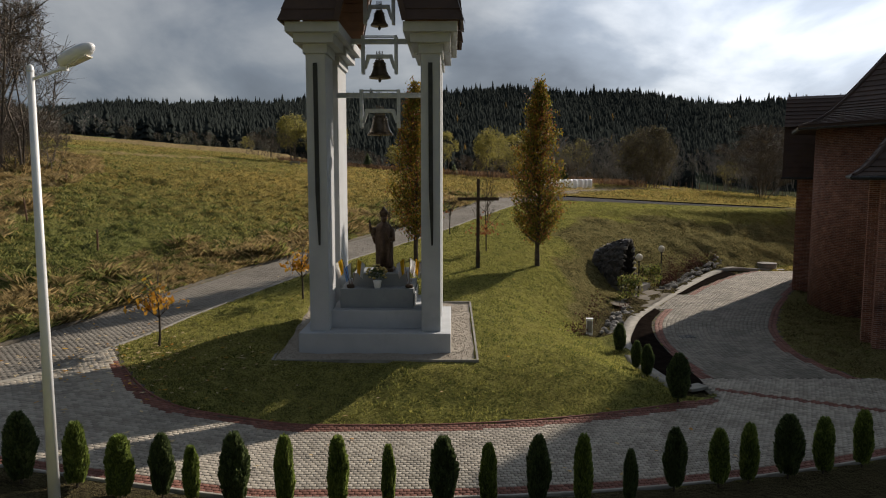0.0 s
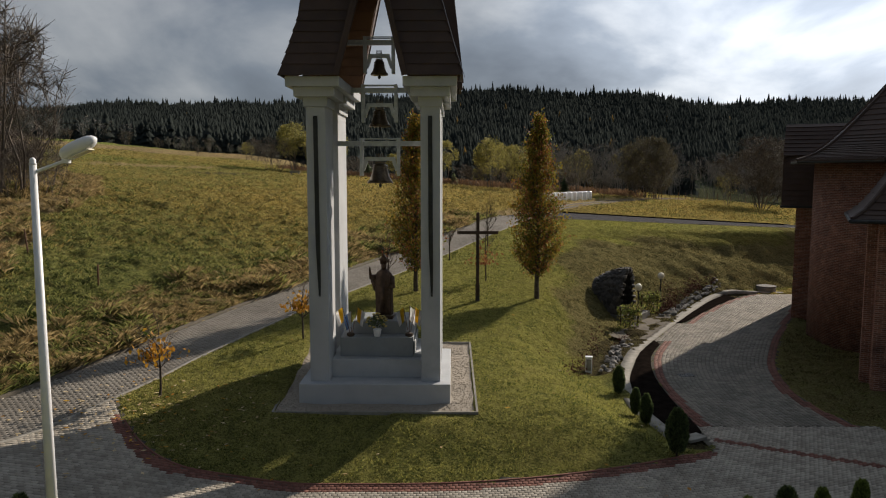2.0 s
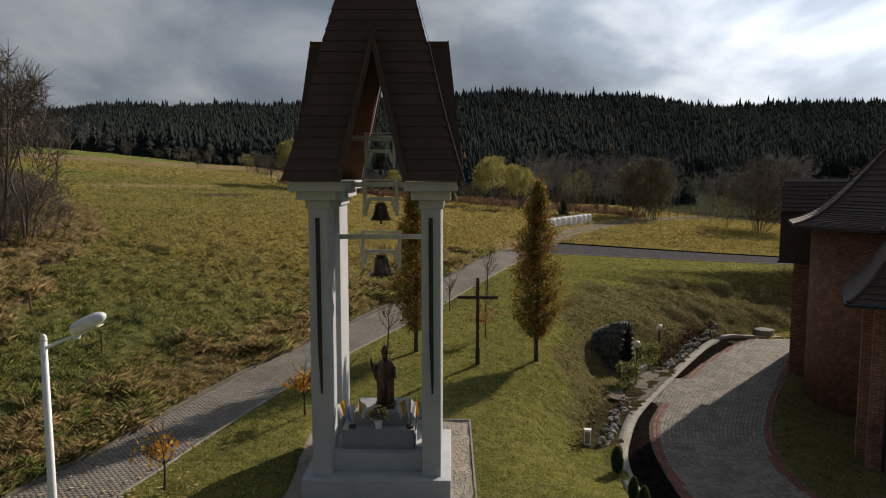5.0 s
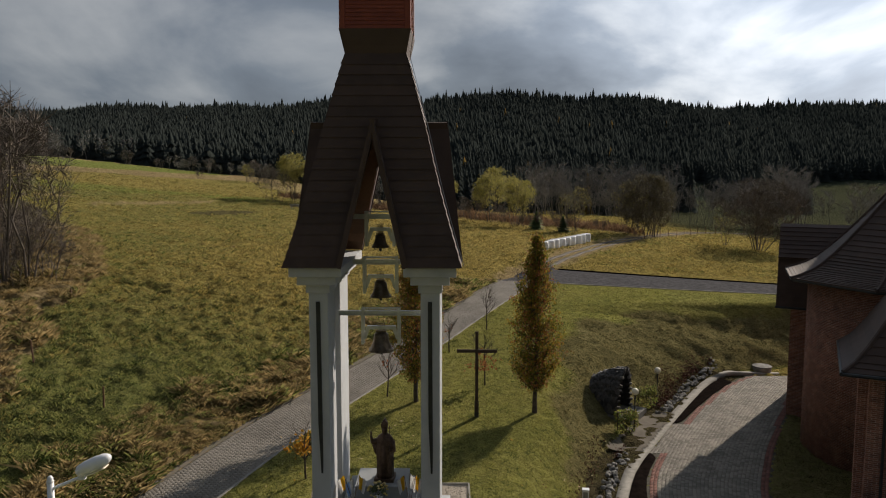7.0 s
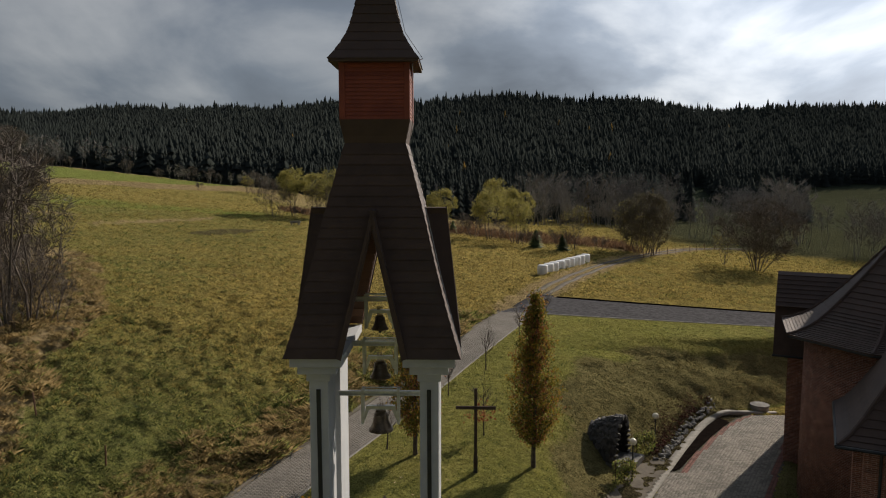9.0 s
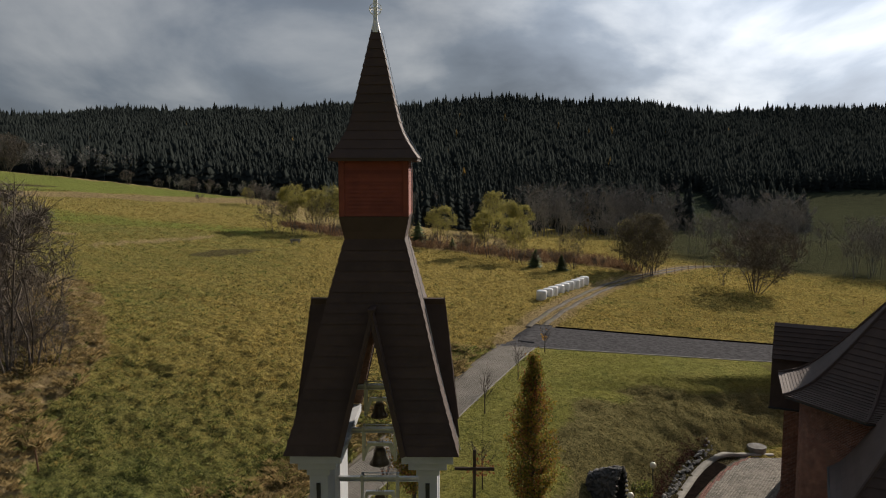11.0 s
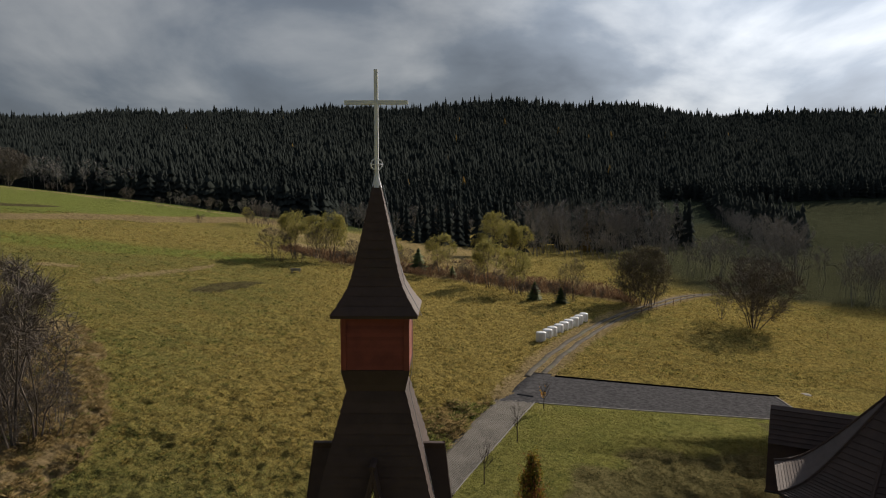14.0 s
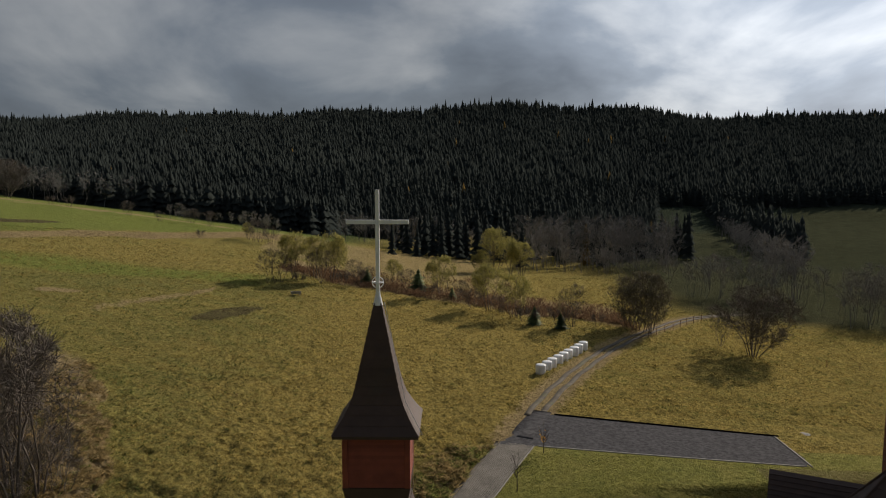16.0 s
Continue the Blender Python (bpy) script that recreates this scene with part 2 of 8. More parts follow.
M["straw"] = material("dry_straw_grass", (0.12, 0.095, 0.040), (0.50, 0.375, 0.18), 0.8, 0.8, 0, 0, 3, c3=(0.11, 0.135, 0.04), translucent=0.45, vary=0.5, coord="World")
M["blade"] = material("green_meadow_blades", (0.048, 0.070, 0.018), (0.35, 0.355, 0.115), 1.2, 0.7, 0, 0, 6, translucent=0.4, vary=0.8, coord="World")
M["blade_gold"] = material("gold_meadow_blades", (0.085, 0.070, 0.020), (0.55, 0.42, 0.135), 1.2, 0.7, 0, 0, 6, translucent=0.4, vary=0.8, coord="World")
M["blade_lawn"] = material("lawn_grass_blades", (0.065, 0.088, 0.021), (0.41, 0.385, 0.105), 0.5, 0.7, 0, 0, 4, translucent=0.55, vary=0.9, coord="World")
M["bale"] = material("white_bale_wrap", (0.72, 0.74, 0.76), (0.85, 0.86, 0.87), 2.0, 0.35, 0, 0.15, 14)
M["globe"] = material("cream_lamp_globe", (0.80, 0.74, 0.60), (0.86, 0.80, 0.66), 2.0, 0.3, 0, 0, 40)
M["flag_yellow"] = material("yellow_cloth", (0.72, 0.46, 0.03), (0.82, 0.56, 0.06), 4.0, 0.8, 0, 0.1, 60, translucent=0.3)
M["flag_white"] = material("white_cloth", (0.74, 0.74, 0.74), (0.84, 0.84, 0.84), 4.0, 0.8, 0, 0.1, 60, translucent=0.3)
M["flag_blue"] = material("pale_blue_cloth", (0.25, 0.42, 0.70), (0.36, 0.53, 0.80), 4.0, 0.8, 0, 0.1, 60, translucent=0.3)
M["petal"] = material("cream_flowers", (0.46, 0.36, 0.10), (0.64, 0.55, 0.28), 9.0, 0.7, 0, 0, 30, vary=0.6)
M["film"] = material("black_ground_film", (0.018, 0.02, 0.024), (0.045, 0.05, 0.058), 2.0, 0.35, 0, 0.5, 9, coord="World")
M["far_twig"] = material("far_bare_twigs", (0.18, 0.172, 0.163), (0.32, 0.305, 0.286), 0.03, 0.9, 0, 0, 0.4, vary=0.3, coord="World")
M["straw_red"] = material("rust_dry_weeds", (0.11, 0.066, 0.040), (0.27, 0.175, 0.105), 0.3, 0.8, 0, 0, 4, translucent=0.3, vary=0.5, coord="World")
M["leaf_fallen"] = material("pale_fallen_leaf", (0.42, 0.30, 0.14), (0.62, 0.50, 0.30), 3.0, 0.8, 0, 0, 12, vary=0.6)
M["slate"] = material("dark_slate", (0.030, 0.029, 0.029), (0.085, 0.08, 0.076), 3.0, 0.75, 0, 0.5, 25, vary=0.5)
for key in ("spruce", "larch", "far_twig", "soil", "asphalt", "joint"):
    M[key].node_tree.nodes["Principled BSDF"].inputs["Specular IOR Level"].default_value = 0.0
# needles scatter light: soften the facets of far conifers
for key in ("spruce", "larch"):
    n, l = M[key].node_tree.nodes, M[key].node_tree.links
    bent = n.new("ShaderNodeVectorMath"); bent.operation = "MULTIPLY_ADD"
    bent.inputs[1].default_value, bent.inputs[2].default_value = (0.30, 0.30, 0.30), (0.0, 0.0, 0.70)
    unit = n.new("ShaderNodeVectorMath"); unit.operation = "NORMALIZE"
    l.new(n.new("ShaderNodeNewGeometry").outputs["Normal"], bent.inputs[0])
    l.new(bent.outputs[0], unit.inputs[0])
    l.new(unit.outputs[0], n["Principled BSDF"].inputs["Normal"])
M["bank_grass"] = material("rough_bank_grass", (0.060, 0.058, 0.022), (0.27, 0.225, 0.095), 0.5, 0.8, 0, 0, 3, c3=(0.09, 0.065, 0.03), translucent=0.35, vary=0.6, coord="World")
M["heather"] = material("red_brown_heather", (0.085, 0.035, 0.028), (0.17, 0.075, 0.055), 3.0, 0.85, 0, 0, 8, vary=0.6)


def ground_material():
    m = bpy.data.materials.new("meadow_ground")
    m.use_nodes = True
    nt = m.node_tree
    n, l = nt.nodes, nt.links
    p = n["Principled BSDF"]
    p.inputs["Roughness"].default_value = 0.95
    p.inputs["Specular IOR Level"].default_value = 0.0
    p.inputs["Sheen Roughness"].default_value = 0.45
    p.inputs["Sheen Tint"].default_value = (0.75, 0.68, 0.32, 1)
    pos = n.new("ShaderNodeNewGeometry").outputs["Position"]

    def noise_at(scale, detail=5, rough=0.6, stretch=None):
        t = n.new("ShaderNodeTexNoise")
        t.inputs["Scale"].default_value, t.inputs["Detail"].default_value, t.inputs["Roughness"].default_value = scale, detail, rough
        v = pos
        if stretch:
            mp = n.new("ShaderNodeMapping"); mp.inputs["Scale"].default_value = stretch[:3]; mp.inputs["Rotation"].default_value = (0, 0, radians(stretch[3]))
            l.new(pos, mp.inputs[0]); v = mp.outputs[0]
        l.new(v, t.inputs["Vector"])
        return t.outputs["Fac"]

    def rng(v, a, b, c=0.0, d=1.0):
        t = n.new("ShaderNodeMapRange")
        for k, x in zip(("From Min", "From Max", "To Min", "To Max"), (a, b, c, d)):
            t.inputs[k].default_value = x
        l.new(v, t.inputs["Value"])
        return t.outputs[0]

    def mix(f, a, b):
        t = n.new("ShaderNodeMix"); t.data_type = "RGBA"
        for k, x in (("Factor", f), ("A", a), ("B", b)):
            if isinstance(x, tuple):
                t.inputs[k].default_value = (*x, 1)
            elif isinstance(x, float):
                t.inputs[k].default_value = x
            else:
                l.new(x, t.inputs[k])
        return t.outputs["Result"]

    zone = n.new("ShaderNodeVertexColor"); zone.layer_name = "zone"
    zs = n.new("ShaderNodeSeparateColor"); l.new(zone.outputs[0], zs.inputs[0])
    zone2 = n.new("ShaderNodeVertexColor"); zone2.layer_name = "zone2"
    zt = n.new("ShaderNodeSeparateColor"); l.new(zone2.outputs[0], zt.inputs[0])
    big, mid, small, tiny = noise_at(0.035, 4), noise_at(0.28, 6), noise_at(2.2, 6, 0.7), noise_at(14.0, 4, 0.7)
    streak = noise_at(1.0, 5, 0.65, (0.05, 0.35, 1, 18))
    gr = n.new("ShaderNodeMath"); gr.operation = "MULTIPLY_ADD"; gr.inputs[1].default_value = 0.55
    l.new(rng(tiny, 0.3, 0.7, -0.5, 0.5), gr.inputs[0]); l.new(small, gr.inputs[2])
    grain = gr.outputs[0]
    green = mix(rng(grain, 0.38, 0.64), (0.032, 0.044, 0.012), (0.175, 0.195, 0.055))
    gold = mix(rng(grain, 0.38, 0.64), (0.080, 0.064, 0.018), (0.42, 0.315, 0.088))
    # meadow: gold by the zone, broken up by patches and mowing streaks
    t = n.new("ShaderNodeMath"); t.operation = "MULTIPLY_ADD"; t.inputs[1].default_value = 0.22
    l.new(rng(mid, 0.3, 0.7), t.inputs[0]); l.new(zs.outputs["Red"], t.inputs[2])
    t2 = n.new("ShaderNodeMath"); t2.operation = "MULTIPLY_ADD"; t2.inputs[1].default_value = 0.30
    l.new(rng(streak, 0.3, 0.7), t2.inputs[0]); l.new(t.outputs[0], t2.inputs[2])
    meadow = mix(rng(t2.outputs[0], 0.30, 1.08), green, gold)
    straw = mix(rng(small, 0.3, 0.7), (0.12, 0.088, 0.044), (0.40, 0.295, 0.165))
    def zmask(z, amount=0.5):
        a = n.new("ShaderNodeMath"); a.operation = "MULTIPLY_ADD"; a.inputs[1].default_value = amount
        l.new(rng(small, 0.3, 0.7, -0.5, 0.5), a.inputs[0]); l.new(z, a.inputs[2])
        return rng(a.outputs[0], 0.35, 0.65)
    fresh = mix(rng(small, 0.38, 0.64), (0.06, 0.108, 0.016), (0.185, 0.25, 0.045))
    meadow = mix(zone.outputs["Alpha"], meadow, fresh)
    col = mix(zmask(zs.outputs["Green"], 0.7), meadow, straw)
    lawn = mix(rng(grain, 0.30, 0.70), (0.052, 0.067, 0.016), (0.295, 0.29, 0.075))
    lawn = mix(rng(mid, 0.42, 0.7, 0, 0.36), lawn, mix(rng(grain, 0.3, 0.7), (0.20, 0.165, 0.05), (0.44, 0.36, 0.12)))
    col = mix(zmask(zt.outputs["Red"], 0.2), col, lawn)
    rough = mix(rng(grain, 0.3, 0.7), (0.050, 0.047, 0.021), (0.215, 0.185, 0.080))
    col = mix(zmask(zt.outputs["Green"], 0.6), col, rough)
    soil = mix(rng(small, 0.3, 0.7), (0.014, 0.011, 0.009), (0.038, 0.028, 0.022))
    col = mix(zmask(zs.outputs["Blue"], 0.5), col, soil)
    # forest floor; over the eastern pasture this dark tone also carries cloud shade
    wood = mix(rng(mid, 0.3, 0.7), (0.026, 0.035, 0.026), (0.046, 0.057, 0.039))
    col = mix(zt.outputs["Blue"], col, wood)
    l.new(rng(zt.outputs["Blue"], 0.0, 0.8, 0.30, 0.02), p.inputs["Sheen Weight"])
    l.new(col, p.inputs["Base Color"])
    hsum = n.new("ShaderNodeMath"); hsum.operation = "MULTIPLY_ADD"; hsum.inputs[1].default_value = 0.35
    l.new(tiny, hsum.inputs[0]); l.new(small, hsum.inputs[2])
    bp = n.new("ShaderNodeBump"); bp.inputs["Strength"].default_value = 1.0; bp.inputs["Distance"].default_value = 0.45
    l.new(hsum.outputs[0], bp.inputs["Height"]); l.new(bp.outputs[0], p.inputs["Normal"])
    return m


M["ground"] = ground_material()

# ---- the lie of the land ----
def sm(a, b, t):
    t = np.clip((t - a) / (b - a), 0.0, 1.0)
    return t * t * (3 - 2 * t)


def near_kerb(x):
    """Near edge of the front paving, as y over x."""
    return 14.4 + np.where(x < -1.5, -0.006, 1 / 63.0) * (np.clip(x, -14, 30) + 1.5) ** 2


def lawn_edge(x):
    """Front edge of the tower's lawn, as y over x."""
    return 18.65 + np.where(x < -1.5, 0.24 * np.maximum(-x - 6.3, 0) ** 2, (x + 1.5) ** 2 / 37.0)


DRIVE_L = [(21.0, 8.0), (23.0, 8.3), (25.5, 8.25), (29.0, 8.5), (32.2, 9.2), (37.3, 11.7), (41.5, 14.4), (45.5, 17.3), (48.5, 19.8), (50.6, 23.0)]     # y, x
DRIVE_R = [(20.0, 15.5), (22.0, 13.7), (24.2, 13.2), (27.0, 13.0), (31.0, 14.2), (36.5, 17.0), (44.0, 21.4), (48.0, 23.8), (52.0, 26.5)]
WEST_EDGE = [(26.0, -19.5), (30.0, -19.0), (34.5, -20.1), (37.9, -21.2), (43.0, -23.0), (47.6, -24.0), (50.0, -23.8), (56.7, -26.2), (64.0, -30.0), (72.0, -33.8), (84.0, -42.0)]
BANK_L = [(21.0, 7.2), (23.0, 6.7), (25.5, 6.3), (28.0, 5.7), (30.0, 5.6), (32.2, 6.7), (34.5, 8.1), (36.5, 8.7), (39.0, 9.3), (42.0, 11.2), (45.0, 14.1), (48.5, 18.0), (50.6, 21.8), (53.0, 30.0), (56.0, 45.0), (60.0, 80.0)]
ROAD_MID = [(14.0, -15.4), (18.0, -13.2), (22.0, -11.6), (25.0, -10.5), (29.0, -9.1), (33.0, -7.6), (37.7, -5.4), (41.0, -3.8), (46.6, -1.2), (51.0, 0.8), (55.0, 2.75), (64.3, 6.9)]
ROAD_HALF = 1.38


def along(table, y):
    return np.interp(y, [r[0] for r in table], [r[1] for r in table])


def smooth_along(table, y, r=1.2):
    return (along(table, y - r) + along(table, y) * 2 + along(table, y + r)) / 4


def court_gap(x, y):
    """How far a place lies behind the level court's edge (lawn edge and drive edge), in metres; negative on the court."""
    front = (y - lawn_edge(np.clip(x, -13, 9.5))) * np.where(x > -1.5, 0.95, 0.85)
    side = (smooth_along(BANK_L, y) - x) * np.interp(y, [20, 33, 38, 46, 50, 54, 60], [1.0, 0.95, 0.8, 0.72, 0.5, 0.25, 0.2])
    side = side + np.maximum(y - 56, 0) * 0.9
    return np.minimum(front, side)


def court_rise(x):
    """The court climbs to the west, where the lane joins it."""
    t = np.maximum(-x - 3.5, 0.0)
    return np.minimum(0.19 * t * t / (t + 1.2), 1.75)


def terrace_far(x, y):
    """How far a place lies above the foot of the far grassy bank."""
    return (y - 191.0 - 0.74 * (np.clip(x, -130, -20) + 50.5) - 1.4 * np.sin(x * 0.21) - 0.8 * np.sin(x * 0.57)) * 0.8


def terrace_near(x, y):
    return (y - 120.0 - 1.9 * (np.clip(x, -60, -20) + 39.6) - 0.9 * np.sin(x * 0.5)) * 0.5


def land(x, y):
    """Height of the natural ground."""
    x, y = np.asarray(x, float), np.asarray(y, float)
    mid = smooth_along(ROAD_MID, np.clip(y, 14, 64.3))
    near = 1.08 + 0.0810 * (y - 21.5) + 0.028 * np.clip(-x - 2, 0, 14)
    left = np.maximum(mid - 1.9 - x, 0.0)
    near = near + 0.13 * left * left / (left + 2.5) * sm(16, 28, y)
    field = 4.62 + 0.026 * (y - 62) - 0.070 * np.clip(x, -400, 0) - 0.052 * np.clip(x, 0, 34) - 0.085 * np.clip(x - 34, 0, 50)
    field = field + 1.3 * sm(-40, -110, x) * sm(90, 180, y)
    high = near + (field - near) * sm(46, 74, y)
    # the brook's valley beyond the meadow, deeper to the east
    vale = sm(118, 235, y) * sm(-55, 25, x)
    high = high + (1.0 - high) * vale
    high = high - 7.0 * sm(95, 160, x) * sm(90, 170, y) * (1 - sm(190, 260, y))
    crest = 200 + np.clip(-x - 50, 0, 200) * 0.36
    high = high - np.maximum(y - crest, 0) * 0.10 * (1 - sm(-40, 20, x)) * (1 - sm(330, 480, y))
    # grassy terrace steps on the meadow's far shoulder
    for d, rise in ((terrace_far(x, y), 1.0), (terrace_near(x, y), 0.45)):
        high = high + rise * sm(-1.2, 0.8, d) * np.exp(-np.maximum(d, 0) / 16.0) * sm(-26, -46, x)
    # wooded hill
    top = 97 + 14 * sm(100, -420, x) - 8 * sm(180, 450, x) + 6 * sm(-20, 140, x) + 5 * np.sin(x * 0.011 + 0.6) + 3 * np.sin(x * 0.031)
    foot = 300 + 30 * np.sin(x * 0.008 + 1.0) + 60 * sm(60, 200, x)
    far = 1000 + 280 * sm(-60, -450, x)
    t = np.clip((y - foot) / (far - foot), 0, 1.6)
    ramp = np.where(t < 1, t * (0.72 + 0.28 * t), 1 - (t - 1) * 0.5)
    high = high * (1 - sm(0, 0.12, t)) + np.minimum(high, 2) * sm(0, 0.12, t) + top * ramp
    # bank up from the court
    gap = court_gap(x, y)
    width = np.interp(y, [17, 21, 24, 30, 34, 40, 46, 52, 60], [2.3, 3.0, 4.6, 3.4, 3.4, 3.4, 5.0, 7.0, 9.0])
    rise = sm(-0.15, 1, gap / width)
    low = court_rise(x)
    z = low + np.maximum(high - low, 0) * rise
    west = sm(-7.0, -10.5, x) * sm(13, 20, y)
    z = z * (1 - west) + (low + (high - low) * np.clip(sm(15, 23, y), 0, 1)) * west
    return np.where(y < 12, low, z)


def in_road(x, y, grow=0.0):
    mid = smooth_along(ROAD_MID, y)
    lean = np.interp(y, [14, 20, 26, 36, 64], [1.25, 1.14, 1.08, 1.13, 1.2])
    return (np.abs(x - mid) < (ROAD_HALF + grow) * lean) & (y > 14) & (y < 64.2)


def in_front(x, y, grow=0.0):
    a = (y > near_kerb(x) - grow) & (y < lawn_edge(x) + grow) & (x > -13.5) & (x < 8.2)
    b = (y > near_kerb(x) - grow) & (y < 23.2) & (x >= 8.2 - grow) & (x < 24) & (y < 21.2 + np.maximum(0, 12.5 - x) * 0.0 + np.where(x < 14.2, 2, -0.09 * (x - 14.2)))
    return a | b


def in_drive(x, y, grow=0.0):
    left = np.where((y > 35.3) & (y < 39.6), smooth_along(PATH_MID, y) + 0.3, smooth_along(DRIVE_L, y))
    return (y >= 21.0) & (y < 49.3) & (x > left - grow) & (x < smooth_along(DRIVE_R, y) + grow) 


def in_pad(x, y, grow=0.0):
    """The dark gravelled parking pad at the head of the lane."""
    lo = 63.9 - 0.125 * (x - 6) - grow
    hi = 72.2 - 0.16 * (x - 10) + grow
    lft = 5.6 + (y - 64.5) * 0.72 - grow
    rgt = 31.6 + (y - 62.7) * 0.04 + grow
    return (y > lo) & (y < hi) & (x > lft) & (x < rgt)


TRACK_MID = [(65.0, 6.4), (70.0, 8.6), (77.5, 11.4), (87.0, 16.0), (97.5, 21.8), (107.0, 28.2), (113.5, 34.0), (122.0, 40.5), (128.0, 48.0), (133.0, 57.0), (140.0, 72.0)]


def in_track(x, y, grow=0.0):
    return (np.abs(x - smooth_along(TRACK_MID, y, 3.0)) < 1.5 + grow) & (y > 66) & (y < 133)


PATH_MID = [(21.6, 7.25), (23.0, 6.85), (25.5, 6.70), (28.4, 7.0), (33.0, 8.62), (36.7, 10.7), (42.4, 14.1), (47.2, 17.1), (48.9, 18.7), (50.0, 19.9)]


def in_bed(x, y):
    """Soil beds between the pale path and the drive, parted by a paved apron."""
    return (x > smooth_along(PATH_MID, y)) & (x < smooth_along(DRIVE_L, y)) & (y > 21.3) & (y < 49.6) & ((y < 35.3) | (y > 39.6))


def ground_height(x, y):
    """The sheet: the natural ground, sunk a little where paving lies on it."""
    z = land(x, y)
    sunk = in_front(x, y, -0.05) | in_drive(x, y, -0.05) | in_road(x, y, -0.05) | in_pad(x, y, -0.1) | in_bed(x, y)
    under = (np.abs(x + 2.05) < 2.95) & (np.abs(y - 24.75) < 3.1)
    return z - np.where(sunk, 0.10, 0.0) - np.where(under, 0.22, 0.0) - np.where(in_track(x, y) & ~in_pad(x, y), 0.03, 0)


def spaced(parts):
    out = []
    for a, b, step in parts:
        out += list(np.arange(a, b - 1e-6, step))
    out.append(parts[-1][1])
    return np.array(out)


def mesh_from(name, verts, faces, material_, smooth=False):
    me = bpy.data.meshes.new(name)
    me.from_pydata([tuple(v) for v in verts], [], [tuple(f) for f in faces])
    me.materials.append(material_)
    if smooth:
        me.polygons.foreach_set("use_smooth", [True] * len(me.polygons))
    me.update()
    return me


def quad_mesh(name, verts, quads, material_, smooth=False):
    """A mesh from arrays of places (n x 3) and quads or triangles (m x k)."""
    verts, quads = np.asarray(verts, np.float32), np.asarray(quads, np.int32)
    k = quads.shape[1]
    me = bpy.data.meshes.new(name)
    me.vertices.add(len(verts)); me.vertices.foreach_set("co", verts.ravel())
    me.loops.add(quads.size); me.loops.foreach_set("vertex_index", quads.ravel())
    me.polygons.add(len(quads))
    me.polygons.foreach_set("loop_start", np.arange(0, quads.size, k, dtype=np.int32))
    me.polygons.foreach_set("loop_total", np.full(len(quads), k, np.int32))
    if smooth:
        me.polygons.foreach_set("use_smooth", np.ones(len(quads), bool))
    if material_:
        me.materials.append(material_)
    me.update(calc_edges=True)
    me.validate()
    return me


def wob(x, y, s=1.0):
    """A cheap smooth unevenness between about -1 and 1."""
    return (np.sin(x * 1.3 * s + 2.1 * np.sin(y * 0.7 * s)) + np.sin(y * 1.7 * s + 1.6 * np.sin(x * 0.9 * s + 1.3))) / 2


def value_noise(x, y, size, seed):
    """Smooth lattice noise between -1 and 1, with cells of that size in metres."""
    rng = np.random.default_rng(seed)
    tab = rng.uniform(-1, 1, (256, 256))
    u, w = np.asarray(x) / size, np.asarray(y) / size
    i, j = np.floor(u).astype(int), np.floor(w).astype(int)
    fu, fw = u - i, w - j
    fu, fw = fu * fu * (3 - 2 * fu), fw * fw * (3 - 2 * fw)
    g = lambda a, b: tab[a % 256, b % 256]
    return (g(i, j) * (1 - fu) + g(i + 1, j) * fu) * (1 - fw) + (g(i, j + 1) * (1 - fu) + g(i + 1, j + 1) * fu) * fw


